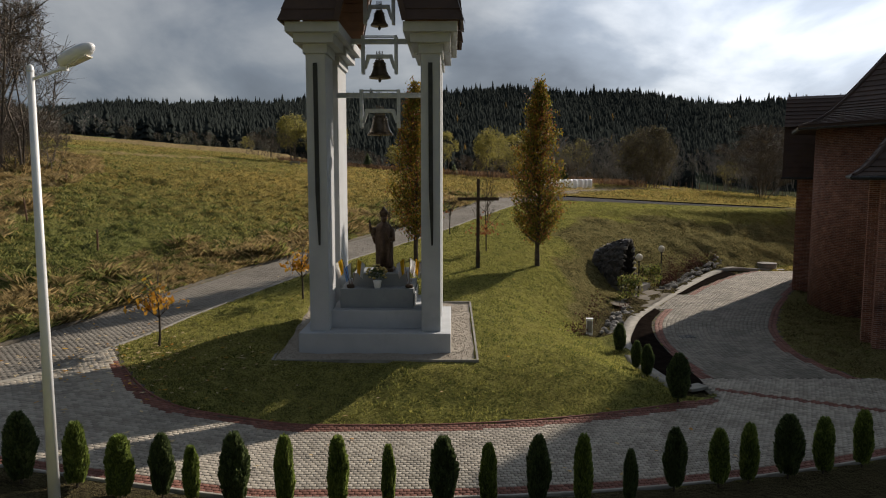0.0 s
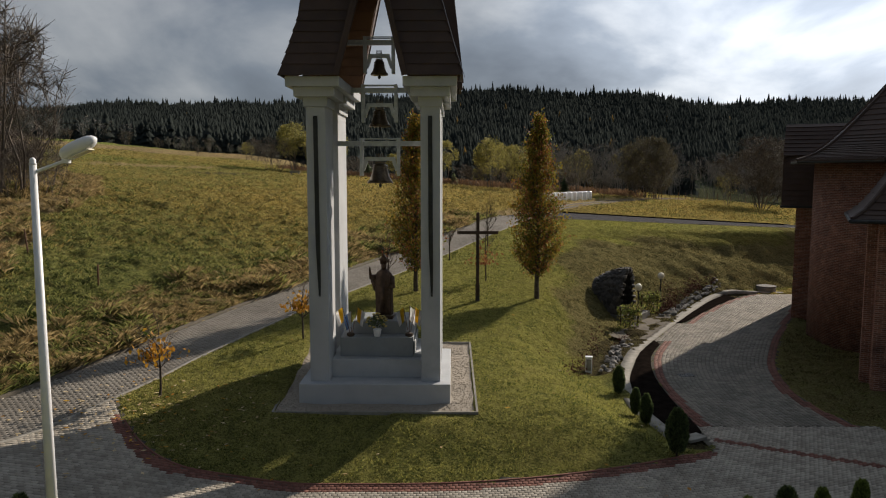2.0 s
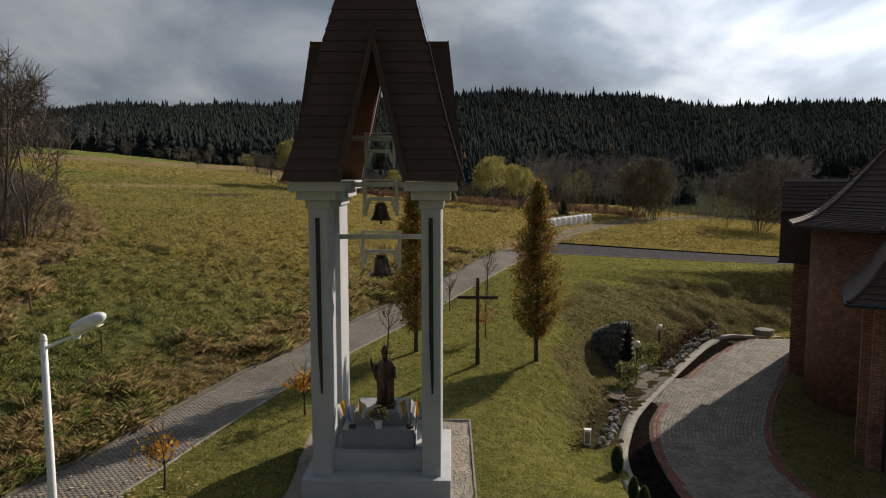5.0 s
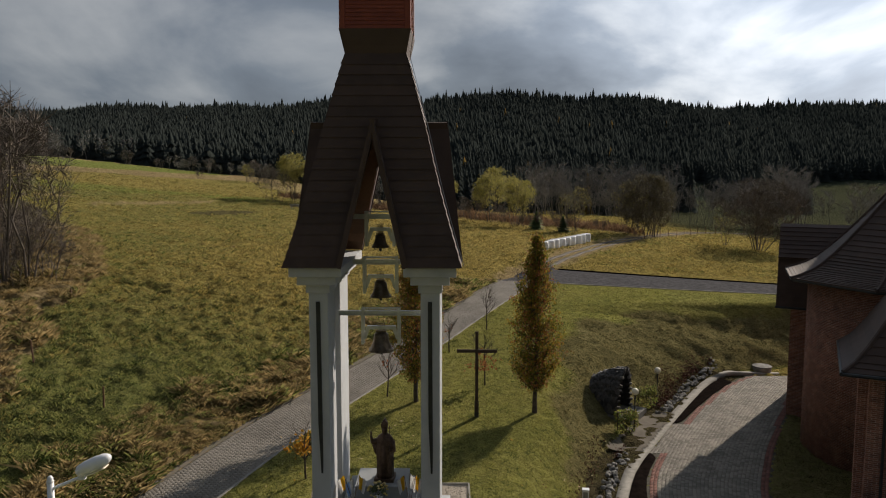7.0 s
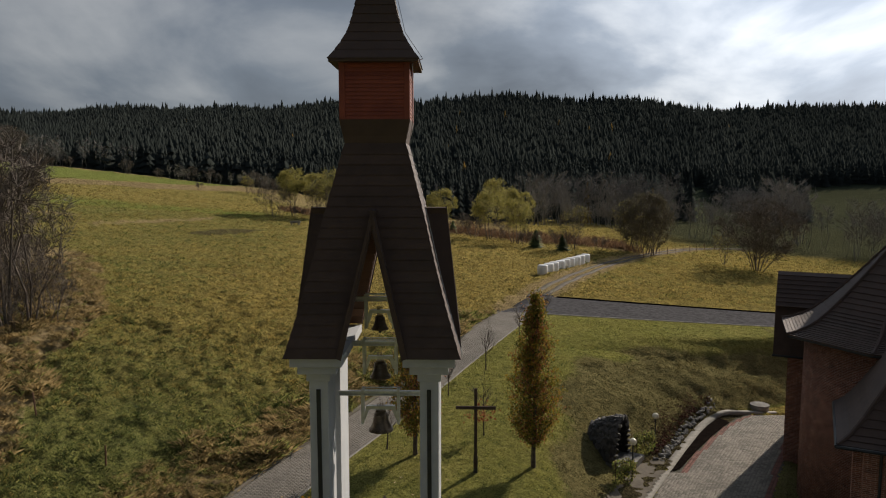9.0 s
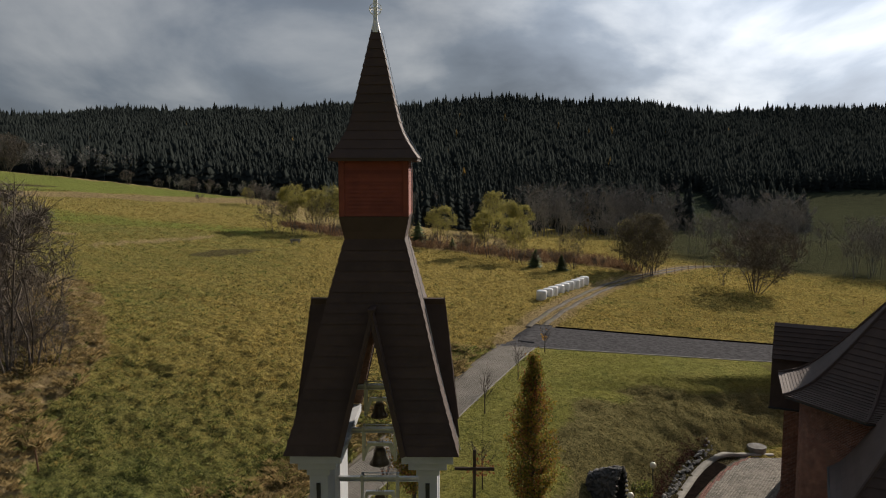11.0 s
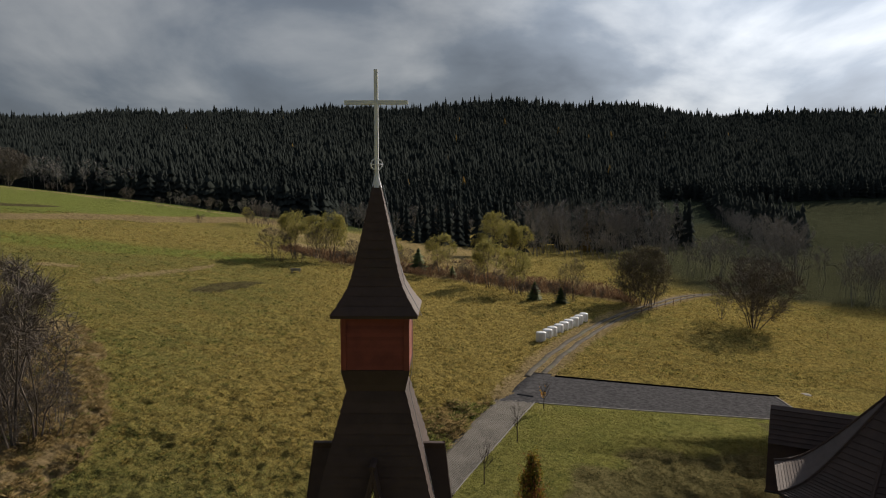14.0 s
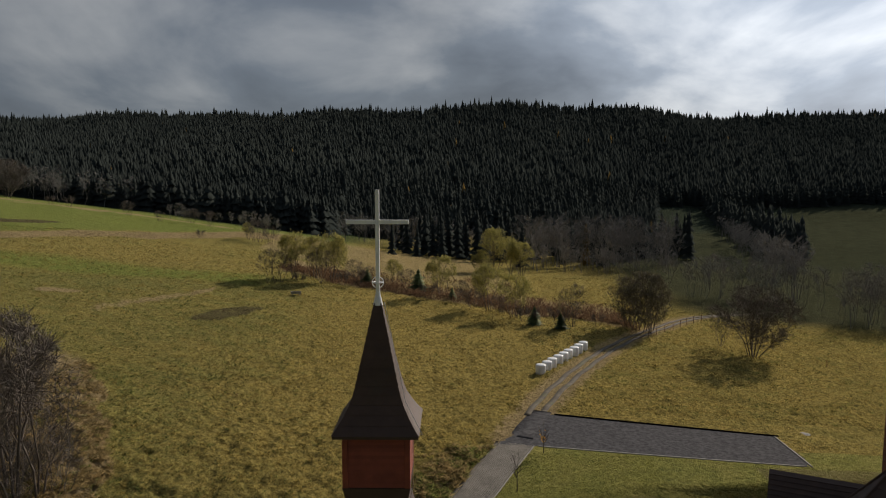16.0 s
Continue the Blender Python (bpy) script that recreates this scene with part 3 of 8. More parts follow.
def field_zones(x, y):
    gap = court_gap(x, y)
    mid = smooth_along(ROAD_MID, np.clip(y, 14, 64.3))
    beside = x < mid - 1.3
    gold = 0.14 + 0.76 * sm(32, 62, y) * (1 - 0.62 * sm(-8, -32, x)) - 0.45 * sm(110, 150, y) * sm(-20, -60, x) + 0.05 * wob(x, y, 0.11)
    gold = gold - 0.16 * sm(64, 70, y) * sm(8, 20, x)
    back = 206 + np.clip(-x - 50, 0, 200) * 0.36 - y
    west_far = sm(122, 132, y) * sm(-24, -36, x)
    gold = gold * (1 - west_far) + west_far * (0.62 - 0.35 * sm(2, 8, terrace_far(x, y)) + 0.10 * wob(x, y, 0.06))
    # rows left by the mower, slanting over the gold part
    gold = gold + 0.07 * np.sin((x * 0.62 + y * 0.78) * 1.5 + 0.6 * wob(x, y, 0.1)) * sm(60, 75, y) * (1 - sm(118, 128, y))
    # dry tall grass: the bank beside the lane and the overgrown strip to the west
    strip = mid - 1.5 - x
    straw = np.where(beside & (y < 62), sm(5.4 + 1.2 * wob(x, y, 0.35), 0.6, strip) * (1 - 0.45 * sm(40, 62, y)), 0.0)
    west = along(WEST_EDGE, y)
    straw = np.maximum(straw, sm(0.4, -0.8, x - west - 0.7 * wob(x, y, 0.5)) * (1 - sm(74, 88, y)) * sm(24, 28, y))
    lane_side = np.abs(x - smooth_along(TRACK_MID, y, 3.0))
    straw = np.maximum(straw, 0.75 * sm(4.0, 1.0, lane_side) * ((y > 62) & (y < 130)))
    far_bank = terrace_far(x, y)
    straw = np.maximum(straw, sm(-2.6, -0.8, far_bank) * sm(2.4, 0.8, far_bank + 0.8 * wob(x, y, 0.3)) * (x < -38))
    straw = np.maximum(straw, sm(4.5, 2, np.abs(back - 3 - 2 * wob(x, y, 0.12))) * (x < -40))
    near_bank = terrace_near(x, y)
    straw = np.maximum(straw, 0.62 * sm(-1.6, -0.6, near_bank) * sm(1.6, 0.4, near_bank) * (x < -38) * (x > -50))
    straw = np.maximum(straw, sm(1, 0.5, np.hypot((x + 59.5) / 5.0, (y - 113) / 2.0)))
    hedge = 127.5 - 0.55 * x + 0.004 * x * x
    straw = np.maximum(straw, 0.70 * sm(-4, 0, y - hedge + 2 * wob(x, y, 0.2)) * (1 - sm(10, 20, y - hedge)) * ((x > -33) & (x < 30)))
    straw = np.maximum(straw, 0.55 * sm(8, 20, y - hedge) * (1 - sm(215, 240, y)) * ((x > -45) & (x < 14)))
    lawn = np.where((gap > -0.5) & (x > mid + 1.2) & (y < 64.5) & (y > 16), 1.0, 0.0)
    bank = sm(-0.6, 0.6, gap) * (1 - sm(0, 2.0, gap + 0.6 * wob(x, y, 0.5) - np.interp(y, [30, 39, 42, 46, 54], [0.6, 1.3, 2.2, 4.4, 4.6]))) * sm(29, 33, y) * sm(3.2, 5.0, x) * (1 - sm(54, 58, y))
    soil = np.where(in_bed(x, y), 1.0, 0.0)
    # worn brown ground in the meadow, and a ploughed patch high up
    u, w = (x + 31.5) * 0.45 + (y - 106.5) * 0.89, (x + 31.5) * 0.89 - (y - 106.5) * 0.45
    soil = np.maximum(soil, 0.60 * sm(1, 0.6, np.hypot(u / 9.0, w / 3.6) + 0.15 * wob(x, y, 0.6)))
    soil = np.maximum(soil, 0.8 * sm(1, 0.8, np.hypot((x + 108) / 15.0, (y - 180 - 0.3 * (x + 108)) / 5.0)))
    verge = (x > smooth_along(PATH_MID, y) - 1.9) & (x < smooth_along(PATH_MID, y)) & (y > 29) & (y < 49)
    soil = np.maximum(soil, np.where(verge, 0.7, 0.0))
    soil = np.maximum(soil, np.where((y < near_kerb(x)) & (y > near_kerb(x) - 2.2), 0.9, 0.0))
    lawn = np.where(y <= near_kerb(x) - 2.2, 1.0, lawn)
    churchyard = (x > smooth_along(DRIVE_R, y)) & (y > 21) & (y < 60) & (x > 12)
    lawn = np.where(churchyard, 1.0, lawn)
    bank = np.where(churchyard, 0.62, bank)
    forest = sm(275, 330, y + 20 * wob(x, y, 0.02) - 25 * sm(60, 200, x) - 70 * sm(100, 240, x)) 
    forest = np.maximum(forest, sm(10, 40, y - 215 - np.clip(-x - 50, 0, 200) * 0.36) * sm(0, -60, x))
    # wet pasture beyond the brook, its cloud shade put in as the dark wood colour
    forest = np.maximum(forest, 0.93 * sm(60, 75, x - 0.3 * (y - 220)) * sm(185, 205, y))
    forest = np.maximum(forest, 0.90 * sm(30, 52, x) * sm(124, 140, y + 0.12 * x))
    return gold, straw, soil, lawn, bank, forest


def fresh_zone(x, y):
    """Mown bright grass on the far shoulder of the meadow."""
    low = 126.5 - 0.08 * (x + 42) + 1.5 * wob(x, y, 0.1)
    strip = sm(-1, 3, y - low) * (1 - sm(9, 15, y - low))
    upper = 0.75 * sm(2, 5, terrace_far(x, y))
    return np.maximum(0.8 * strip, upper) * sm(-26, -38, x)


def lumps(x, y):
    """Unevenness of the turf: tussocks in the meadow, heaps in the dry grass, a rough bank; none under paving."""
    gold, straw, soil, lawn, bank, forest = field_zones(x, y)
    rough = 0.05 * value_noise(x, y, 2.6, 1) + 0.045 * value_noise(x, y, 1.05, 2) + 0.03 * value_noise(x, y, 0.55, 3)
    humps = 0.12 * (1 - 1.8 * np.abs(value_noise(x, y, 0.95, 21))) + 0.15 * (1 - 1.8 * np.abs(value_noise(x + 3.1, y, 0.52, 22))) + 0.09 * value_noise(x, y, 0.33, 23)
    meadow = np.where((lawn < 0.5) & (bank < 0.4), 1.0, 0.0) * (1 - sm(95, 120, y)) * sm(16, 19, y)
    h = rough * (np.where(lawn > 0.5, 0.6, 2.2) + 0.8 * straw + 1.8 * bank) + humps * meadow * (0.75 + 0.5 * straw)
    h = h + bank * (0.05 * (1 - 1.8 * np.abs(value_noise(x, y, 0.9, 24))) + 0.06 * value_noise(x, y, 0.45, 25))
    paved = in_front(x, y, 0.6) | in_drive(x, y, 0.6) | in_road(x, y, 0.5) | in_pad(x, y, 0.7) | in_track(x, y, 0.3) | in_bed(x, y)
    return h * np.where(paved, 0.0, 1.0)


def turf(x, y):
    """Height of the lumpy ground itself, on which grass stands."""
    return land(x, y) + lumps(x, y)


def make_ground():
    xs = spaced([(-1900, -500, 70), (-500, -120, 20), (-120, -40, 1.7), (-40, -30, 0.34), (-30, 2, 0.19), (2, 26, 0.34), (26, 30, 0.6), (30, 60, 1.5), (60, 200, 7), (200, 600, 25), (600, 1900, 80)])
    ys = spaced([(-400, -40, 60), (-40, 10, 10), (10, 21, 0.34), (21, 66, 0.20), (66, 80, 0.4), (80, 110, 0.8), (110, 150, 1.2), (150, 240, 1.6), (240, 300, 6), (300, 1100, 22), (1100, 2300, 80)])
    X, Y = np.meshgrid(xs, ys)
    gold, straw, soil, lawn, bank, forest = field_zones(X, Y)
    Z = ground_height(X, Y) + lumps(X, Y)
    nx, ny = len(xs), len(ys)
    i = np.arange(nx * ny).reshape(ny, nx)
    quads = np.stack([i[:-1, :-1], i[:-1, 1:], i[1:, 1:], i[1:, :-1]], -1).reshape(-1, 4)
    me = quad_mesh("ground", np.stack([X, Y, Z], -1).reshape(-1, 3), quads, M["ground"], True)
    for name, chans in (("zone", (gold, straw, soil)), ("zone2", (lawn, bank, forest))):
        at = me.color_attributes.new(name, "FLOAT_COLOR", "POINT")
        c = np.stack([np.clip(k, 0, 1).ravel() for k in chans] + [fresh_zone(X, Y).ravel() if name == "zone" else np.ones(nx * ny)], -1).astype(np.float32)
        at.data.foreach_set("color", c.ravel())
    ob = new("ground", me)
    return tagged(ob, "autumn meadow and lawns rising to a wooded hill", "ground", kind="structure")


ground = make_ground()


def drape(name, inside, x0, x1, y0, y1, step, lift, material_, label, category, height=land):
    """A sheet that follows the land where inside(x, y) holds."""
    xs, ys = np.arange(x0, x1 + step, step), np.arange(y0, y1 + step, step)
    X, Y = np.meshgrid(xs, ys)
    ok = inside(X, Y)
    keep = ok[:-1, :-1] | ok[1:, :-1] | ok[:-1, 1:] | ok[1:, 1:]
    i = np.arange(X.size).reshape(X.shape)
    q = np.stack([i[:-1, :-1], i[:-1, 1:], i[1:, 1:], i[1:, :-1]], -1)[keep]
    used = np.unique(q)
    remap = np.zeros(X.size, int); remap[used] = np.arange(len(used))
    v = np.stack([X, Y, height(X, Y) + lift], -1).reshape(-1, 3)[used]
    return tagged(new(name, quad_mesh(name, v, remap[q], material_, True)), label, category, kind="structure")

# ---- paving ----
PAVER_L, PAVER_W = 0.155, 0.128


def paver_block(cells, lift=0.0, gap=0.0075):
    """Bevelled paving blocks in one mesh; cells: n x 4 corners x (x, y), in order."""
    c = np.asarray(cells)
    mid = c.mean(1, keepdims=True)
    d = c - mid
    ln = np.linalg.norm(d, axis=2, keepdims=True)
    rng = np.random.default_rng(4)
    up = rng.normal(0, 0.0025, (len(c), 1))
    rings = []
    for shrink, dz in ((gap, -0.05), (gap, -0.008), (gap + 0.010, 0.0)):
        p = mid + d * (1 - shrink * 1.3 / ln)
        z = land(p[..., 0], p[..., 1]) + dz + lift + up
        rings.append(np.concatenate([p, z[..., None]], 2))
    v = np.concatenate(rings, 1)
    n = len(c)
    f = []
    for k in (0, 4):
        for i in range(4):
            j = (i + 1) % 4
            f.append((k + i, k + j, k + 4 + j, k + 4 + i))
    f.append((8, 9, 10, 11))
    q = (np.arange(n)[:, None, None] * 12 + np.array(f)[None]).reshape(-1, 4)
    return v.reshape(-1, 3), q


def lay(rows, n_along, corner, keep, red):
    """Cells of a running bond on a warped grid; corner(u, w) gives the plan place."""
    grey, reds = [], []
    w0, w1, lo, hi = rows[0], rows[1], n_along[0], n_along[1]
    ws = np.arange(w0, w1, PAVER_W)
    for k, w in enumerate(ws):
        us = np.arange(lo, hi, PAVER_L) + (PAVER_L / 2 if k % 2 else 0)
        cells = np.stack([np.stack(corner(us, w), -1), np.stack(corner(us + PAVER_L, w), -1), np.stack(corner(us + PAVER_L, w + PAVER_W), -1), np.stack(corner(us, w + PAVER_W), -1)], 1)
        m = cells.mean(1)
        ok = keep(m[:, 0], m[:, 1])
        r = red(m[:, 0], m[:, 1]) & ok
        grey.append(cells[ok & ~r]); reds.append(cells[r])
    return np.concatenate(grey), np.concatenate(reds)


def put_pavers(parent, cells, material_, near, label):
    """Joined blocks as one part, and the ones within the near stretch as parts of their own."""
    cells = np.asarray(cells)
    m = cells.mean(1)
    close = near(m[:, 0], m[:, 1])
    v, q = paver_block(cells[~close])
    rest = new("paver_field", quad_mesh("paver_field", v, q, material_))
    rest.parent = parent
    tagged(rest, label, kind="stuff")
    if close.any():
        h, w, b = PAVER_L / 2 - 0.0075, PAVER_W / 2 - 0.0075, 0.008
        one = []
        for k, dz in ((0, -0.05), (0, -0.008), (b, 0.0)):
            one += [(-h + k, -w + k, dz), (h - k, -w + k, dz), (h - k, w - k, dz), (-h + k, w - k, dz)]
        f = [(k + i, k + (i + 1) % 4, k + 4 + (i + 1) % 4, k + 4 + i) for k in (0, 4) for i in range(4)] + [(8, 9, 10, 11)]
        me = quad_mesh("paver", one, f, material_)
        for c in cells[close]:
            p = c.mean(0)
            d = c[1] - c[0]
            share("paver", me, parent, pose(p[0], p[1], float(land(p[0], p[1])), 0, 0, math.degrees(math.atan2(d[1], d[0]))))


def share(name, me, parent, m=None):
    """One more object on a mesh that exists already."""
    ob = new(name, me)
    ob.parent = parent
    if m is not None:
        ob.matrix_local = m
    return ob


court = drape("court", lambda x, y: in_front(x, y) & ~in_road(x, y, -0.1), -13.6, 27, 13.5, 24, 0.2, -0.022, M["joint"], "grey block-paved court with red edge bands", "paving")
drive = drape("drive", in_drive, 7, 27, 21, 51, 0.2, -0.024, M["joint"], "grey block-paved drive with red edge bands", "paving")
lane = drape("lane", in_road, -18, 9, 14, 64.4, 0.2, -0.022, M["joint"], "block-paved lane climbing past the tower", "lane")


def court_red(x, y):
    a = (y - near_kerb(x) < 0.40) & (y - near_kerb(x) > 0.06)
    b = (lawn_edge(x) - y < np.where(x < -7, 0.55, 0.36)) & (x < 8.0) & (x > -9.6)
    c = (np.abs(y - (21.9 - 0.52 * (x - 8.6))) < 0.17) & (x > 8.3) & (y > near_kerb(x))
    return a | b | c


def drive_red(x, y):
    l, r = smooth_along(DRIVE_L, y), smooth_along(DRIVE_R, y)
    open_side = (y > 35.3) & (y < 39.6)
    return ((x - l < 0.40) & ~open_side) | (r - x < 0.40)


gc, rc = lay((-0.2, 12.0), (-13.4, 24.0), lambda u, w: (u, near_kerb(u) + w), lambda x, y: in_front(x, y, -0.02) & ~in_road(x, y, 0.0), court_red)
dmid = lambda y: (smooth_along(DRIVE_L, y) + smooth_along(DRIVE_R, y)) / 2
gd, rd = lay((-3.2, 3.2), (21.0, 52.0), lambda u, w: (dmid(u) + w * 1.18, u - w * 0.55), lambda x, y: in_drive(x, y, -0.02) & ~in_front(x, y, -0.02), drive_red)
gl, _ = lay((-1.9, 1.9), (14.0, 64.0), lambda u, w: (smooth_along(ROAD_MID, u) + w * 1.1, u - w * 0.40), lambda x, y: in_road(x, y, -0.08), lambda x, y: x > 1e6)

pad = drape("parking_pad", in_pad, 4, 36, 58, 75, 0.3, 0.0, M["asphalt"], "dark gravelled parking pad with a kerb", "parking")


def ribbon(name, mids, half, lift, material_, label, category, thick=0.08, parent=None, kind="structure"):
    """A raised strip along plan points: kerbs, paths, edgings."""
    pts = np.array(mids, float)
    d = np.gradient(pts, axis=0)
    d /= np.linalg.norm(d, axis=1, keepdims=True)
    nrm = np.stack([-d[:, 1], d[:, 0]], -1)
    a, b = pts + nrm * half, pts - nrm * half
    za, zb = land(a[:, 0], a[:, 1]), land(b[:, 0], b[:, 1])
    top = np.maximum(za, zb) * 0.5 + np.minimum(za, zb) * 0.5 + lift
    n = len(pts)
    v = np.concatenate([np.c_[a, top], np.c_[b, top], np.c_[a, np.minimum(za, zb) - thick], np.c_[b, np.minimum(za, zb) - thick]])
    q = []
    for i in range(n - 1):
        q += [(i, i + 1, n + i + 1, n + i), (2 * n + i, 2 * n + i + 1, i + 1, i), (n + i, n + i + 1, 3 * n + i + 1, 3 * n + i)]
    q += [(0, n, 3 * n, 2 * n), (n - 1, 2 * n - 1, 4 * n - 1, 3 * n - 1)]
    ob = new(name, quad_mesh(name, v, q, material_))
    if parent:
        ob.parent = parent
        return ob
    return tagged(ob, label, category, kind=kind)


ys_ = np.arange(21.8, 49.0, 0.4)
gx = smooth_along(PATH_MID, ys_)
ribbon("garden_path", np.c_[gx, ys_], 0.25, 0.06, M["kerb"], "pale concrete gutter path beside the drive", "path")


def soil_bed(y0, y1):
    """A planted bed between the pale path and the drive, round at both ends."""
    y = np.arange(y0, y1 + 0.01, 0.12)
    xl, xr = smooth_along(PATH_MID, y) + 0.29, smooth_along(DRIVE_L, y) - 0.03
    end = np.sqrt(np.clip(np.minimum((y - y0) / 0.7, (y1 - y) / 0.7), 0.0004, 1))
    xr = xl + np.maximum(xr - xl, 0.05) * end
    t = np.linspace(0, 1, 7)[None]
    X = xl[:, None] + (xr - xl)[:, None] * t
    Y = np.repeat(y[:, None], 7, 1)
    Z = land(X, Y) + 0.015 + 0.05 * np.sin(math.pi * t) + 0.02 * value_noise(X, Y, 0.3, 6) * np.sin(math.pi * t)
    i = np.arange(X.size).reshape(X.shape)
    q = np.stack([i[:-1, :-1], i[:-1, 1:], i[1:, 1:], i[1:, :-1]], -1).reshape(-1, 4)
    me = quad_mesh("soil_bed", np.stack([X, Y, Z], -1).reshape(-1, 3), q, M["soil"], True)
    tagged(new("soil_bed", me), "dark bare soil bed between the path and the drive", "soil", kind="structure")


drape("forecourt", lambda x, y: (y > 35.6) & (y < 41.2) & (x > smooth_along(PATH_MID, y) - 1.75) & (x < smooth_along(PATH_MID, y) - 0.2), 7, 15, 35, 42, 0.2, 0.085, M["dirt"], "worn grey-brown paved forecourt of the grotto", "paving")
soil_bed(21.9, 35.3)
soil_bed(39.6, 48.4)
ends = np.array([(18.45, 48.6), (19.0, 49.15), (19.7, 49.5), (20.6, 49.68), (22.5, 49.75), (25.0, 49.78), (27.4, 49.8)])
ribbon("garden_path_end", ends, 0.22, 0.05, M["kerb"], "pale concrete gutter path at the drive's far end", "path")
xs_ = np.arange(-9.3, 13, 0.4)
ribbon("court_kerb", np.c_[xs_, near_kerb(xs_) - 0.03], 0.045, 0.03, M["kerb"], "narrow concrete kerb of the court", "kerb")
xs_ = np.arange(-9.2, 7.9, 0.3)
ribbon("lawn_kerb", np.c_[xs_, lawn_edge(xs_) + 0.02], 0.03, 0.012, M["paver_red"], "narrow red edging of the lawn", "kerb")
ys_ = np.arange(15.4, 64.2, 0.6)
rl = ROAD_HALF * np.interp(ys_, [14, 20, 26, 36, 64], [1.25, 1.14, 1.08, 1.13, 1.2])
ribbon("lane_kerb", np.c_[smooth_along(ROAD_MID, ys_) + rl, ys_], 0.05, 0.03, M["kerb"], "concrete kerb along the lane and its lawn", "kerb")
ys_ = np.arange(15.0, 64.6, 0.6)
rl = ROAD_HALF * np.interp(ys_, [14, 20, 26, 36, 64], [1.25, 1.14, 1.08, 1.13, 1.2])
ribbon("lane_kerb_west", np.c_[smooth_along(ROAD_MID, ys_) - rl - 0.10, ys_], 0.12, 0.06, M["dirt"], "worn earthy edging strip along the lane", "kerb")
px_ = np.arange(8.6, 31.6, 0.5)
ribbon("pad_kerb", np.c_[px_, 63.9 - 0.125 * (px_ - 6) - 0.05], 0.07, 0.05, M["kerb"], "pale concrete kerb of the parking pad", "kerb")
px_ = np.arange(11.3, 32.6, 0.5)
ribbon("pad_kerb_far", np.c_[px_, 72.2 - 0.16 * (px_ - 10) + 0.05], 0.09, 0.10, M["soil"], "dark upstand along the parking pad", "kerb")
py_ = np.arange(60.6, 68.8, 0.4)
ribbon("pad_kerb_side", np.c_[31.6 + (py_ - 62.7) * 0.04 + 0.03, py_], 0.07, 0.06, M["kerb"], "pale concrete kerb at the pad's end", "kerb")
for s, nm in ((-0.62, "wheel_track"), (0.62, "wheel_track")):
    ty = np.arange(71.5, 133, 0.8)
    ribbon(nm, np.c_[smooth_along(TRACK_MID, ty, 3.0) + s * 1.15 + 0.08 * np.sin(ty), ty], 0.31, 0.02, M["dirt"], "worn dirt wheel track through the meadow", "track")
tx = np.arange(65.5, 73.5, 0.5)
ribbon("track_mouth", np.c_[smooth_along(TRACK_MID, tx, 3.0) + 0.2, tx], 1.25, 0.012, M["asphalt"], "dark gravel where lane and track meet", "track")

# ---- helpers for things ----
def thing(name, at, label, category, group="", rz=0.0):
    ob = new(name)
    ob.empty_display_size = 0.3
    ob.matrix_world = pose(*at, 0, 0, rz)
    return tagged(ob, label, category, group)


def part(name, bm, material_, parent, label="", smooth=False):
    """Links a bmesh as one mesh object under a thing or a part."""
    me = bpy.data.meshes.new(name)
    bm.to_mesh(me)
    bm.free()
    me.materials.append(material_)
    if smooth:
        me.polygons.foreach_set("use_smooth", [True] * len(me.polygons))
    ob = new(name, me)
    ob.parent = parent
    if label:
        ob["label"] = label
    return ob


def box(bm, x0, x1, y0, y1, z0, z1, bevel=0.0, taper=1.0):
    cx, cy = (x0 + x1) / 2, (y0 + y1) / 2
    vs = []
    for z, k in ((z0, 1.0), (z1, taper)):
        for x, y in ((x0, y0), (x1, y0), (x1, y1), (x0, y1)):
            vs.append(bm.verts.new((cx + (x - cx) * k, cy + (y - cy) * k, z)))
    fs = [(3, 2, 1, 0), (4, 5, 6, 7), (0, 1, 5, 4), (1, 2, 6, 5), (2, 3, 7, 6), (3, 0, 4, 7)]
    new_f = [bm.faces.new([vs[i] for i in f]) for f in fs]
    if bevel:
        es = list({e for f in new_f for e in f.edges})
        bmesh.ops.bevel(bm, geom=es, offset=bevel, segments=2, affect="EDGES", profile=0.6)
    return bm


def boxes(*args, bevel=0.0):
    bm = bmesh.new()
    for a in args:
        box(bm, *a, bevel=bevel)
    return bm


def tube(bm, a, b, r0, r1=None, sides=8, caps=True):
    a, b = Vector(a), Vector(b)
    r1 = r0 if r1 is None else r1
    q = (b - a).to_track_quat("Z", "Y")
    rings = []
    for c, r in ((a, r0), (b, r1)):
        rings.append([bm.verts.new(c + q @ Vector((r * math.cos(2 * math.pi * i / sides), r * math.sin(2 * math.pi * i / sides), 0))) for i in range(sides)])
    for i in range(sides):
        j = (i + 1) % sides
        bm.faces.new((rings[0][i], rings[0][j], rings[1][j], rings[1][i]))
    if caps:
        bm.faces.new(rings[0][::-1])
        bm.faces.new(rings[1])
    return bm


def lathe(bm, profile, sides=20, at=(0, 0, 0)):
    """A turned body; profile: (radius, height) from bottom to top."""
    rings = []
    for r, z in profile:
        rings.append([bm.verts.new((at[0] + r * math.cos(2 * math.pi * i / sides), at[1] + r * math.sin(2 * math.pi * i / sides), at[2] + z)) for i in range(sides)])
    for k in range(len(rings) - 1):
        for i in range(sides):
            j = (i + 1) % sides
            bm.faces.new((rings[k][i], rings[k][j], rings[k + 1][j], rings[k + 1][i]))
    bm.faces.new(rings[0][::-1])
    bm.faces.new(rings[-1])
    return bm


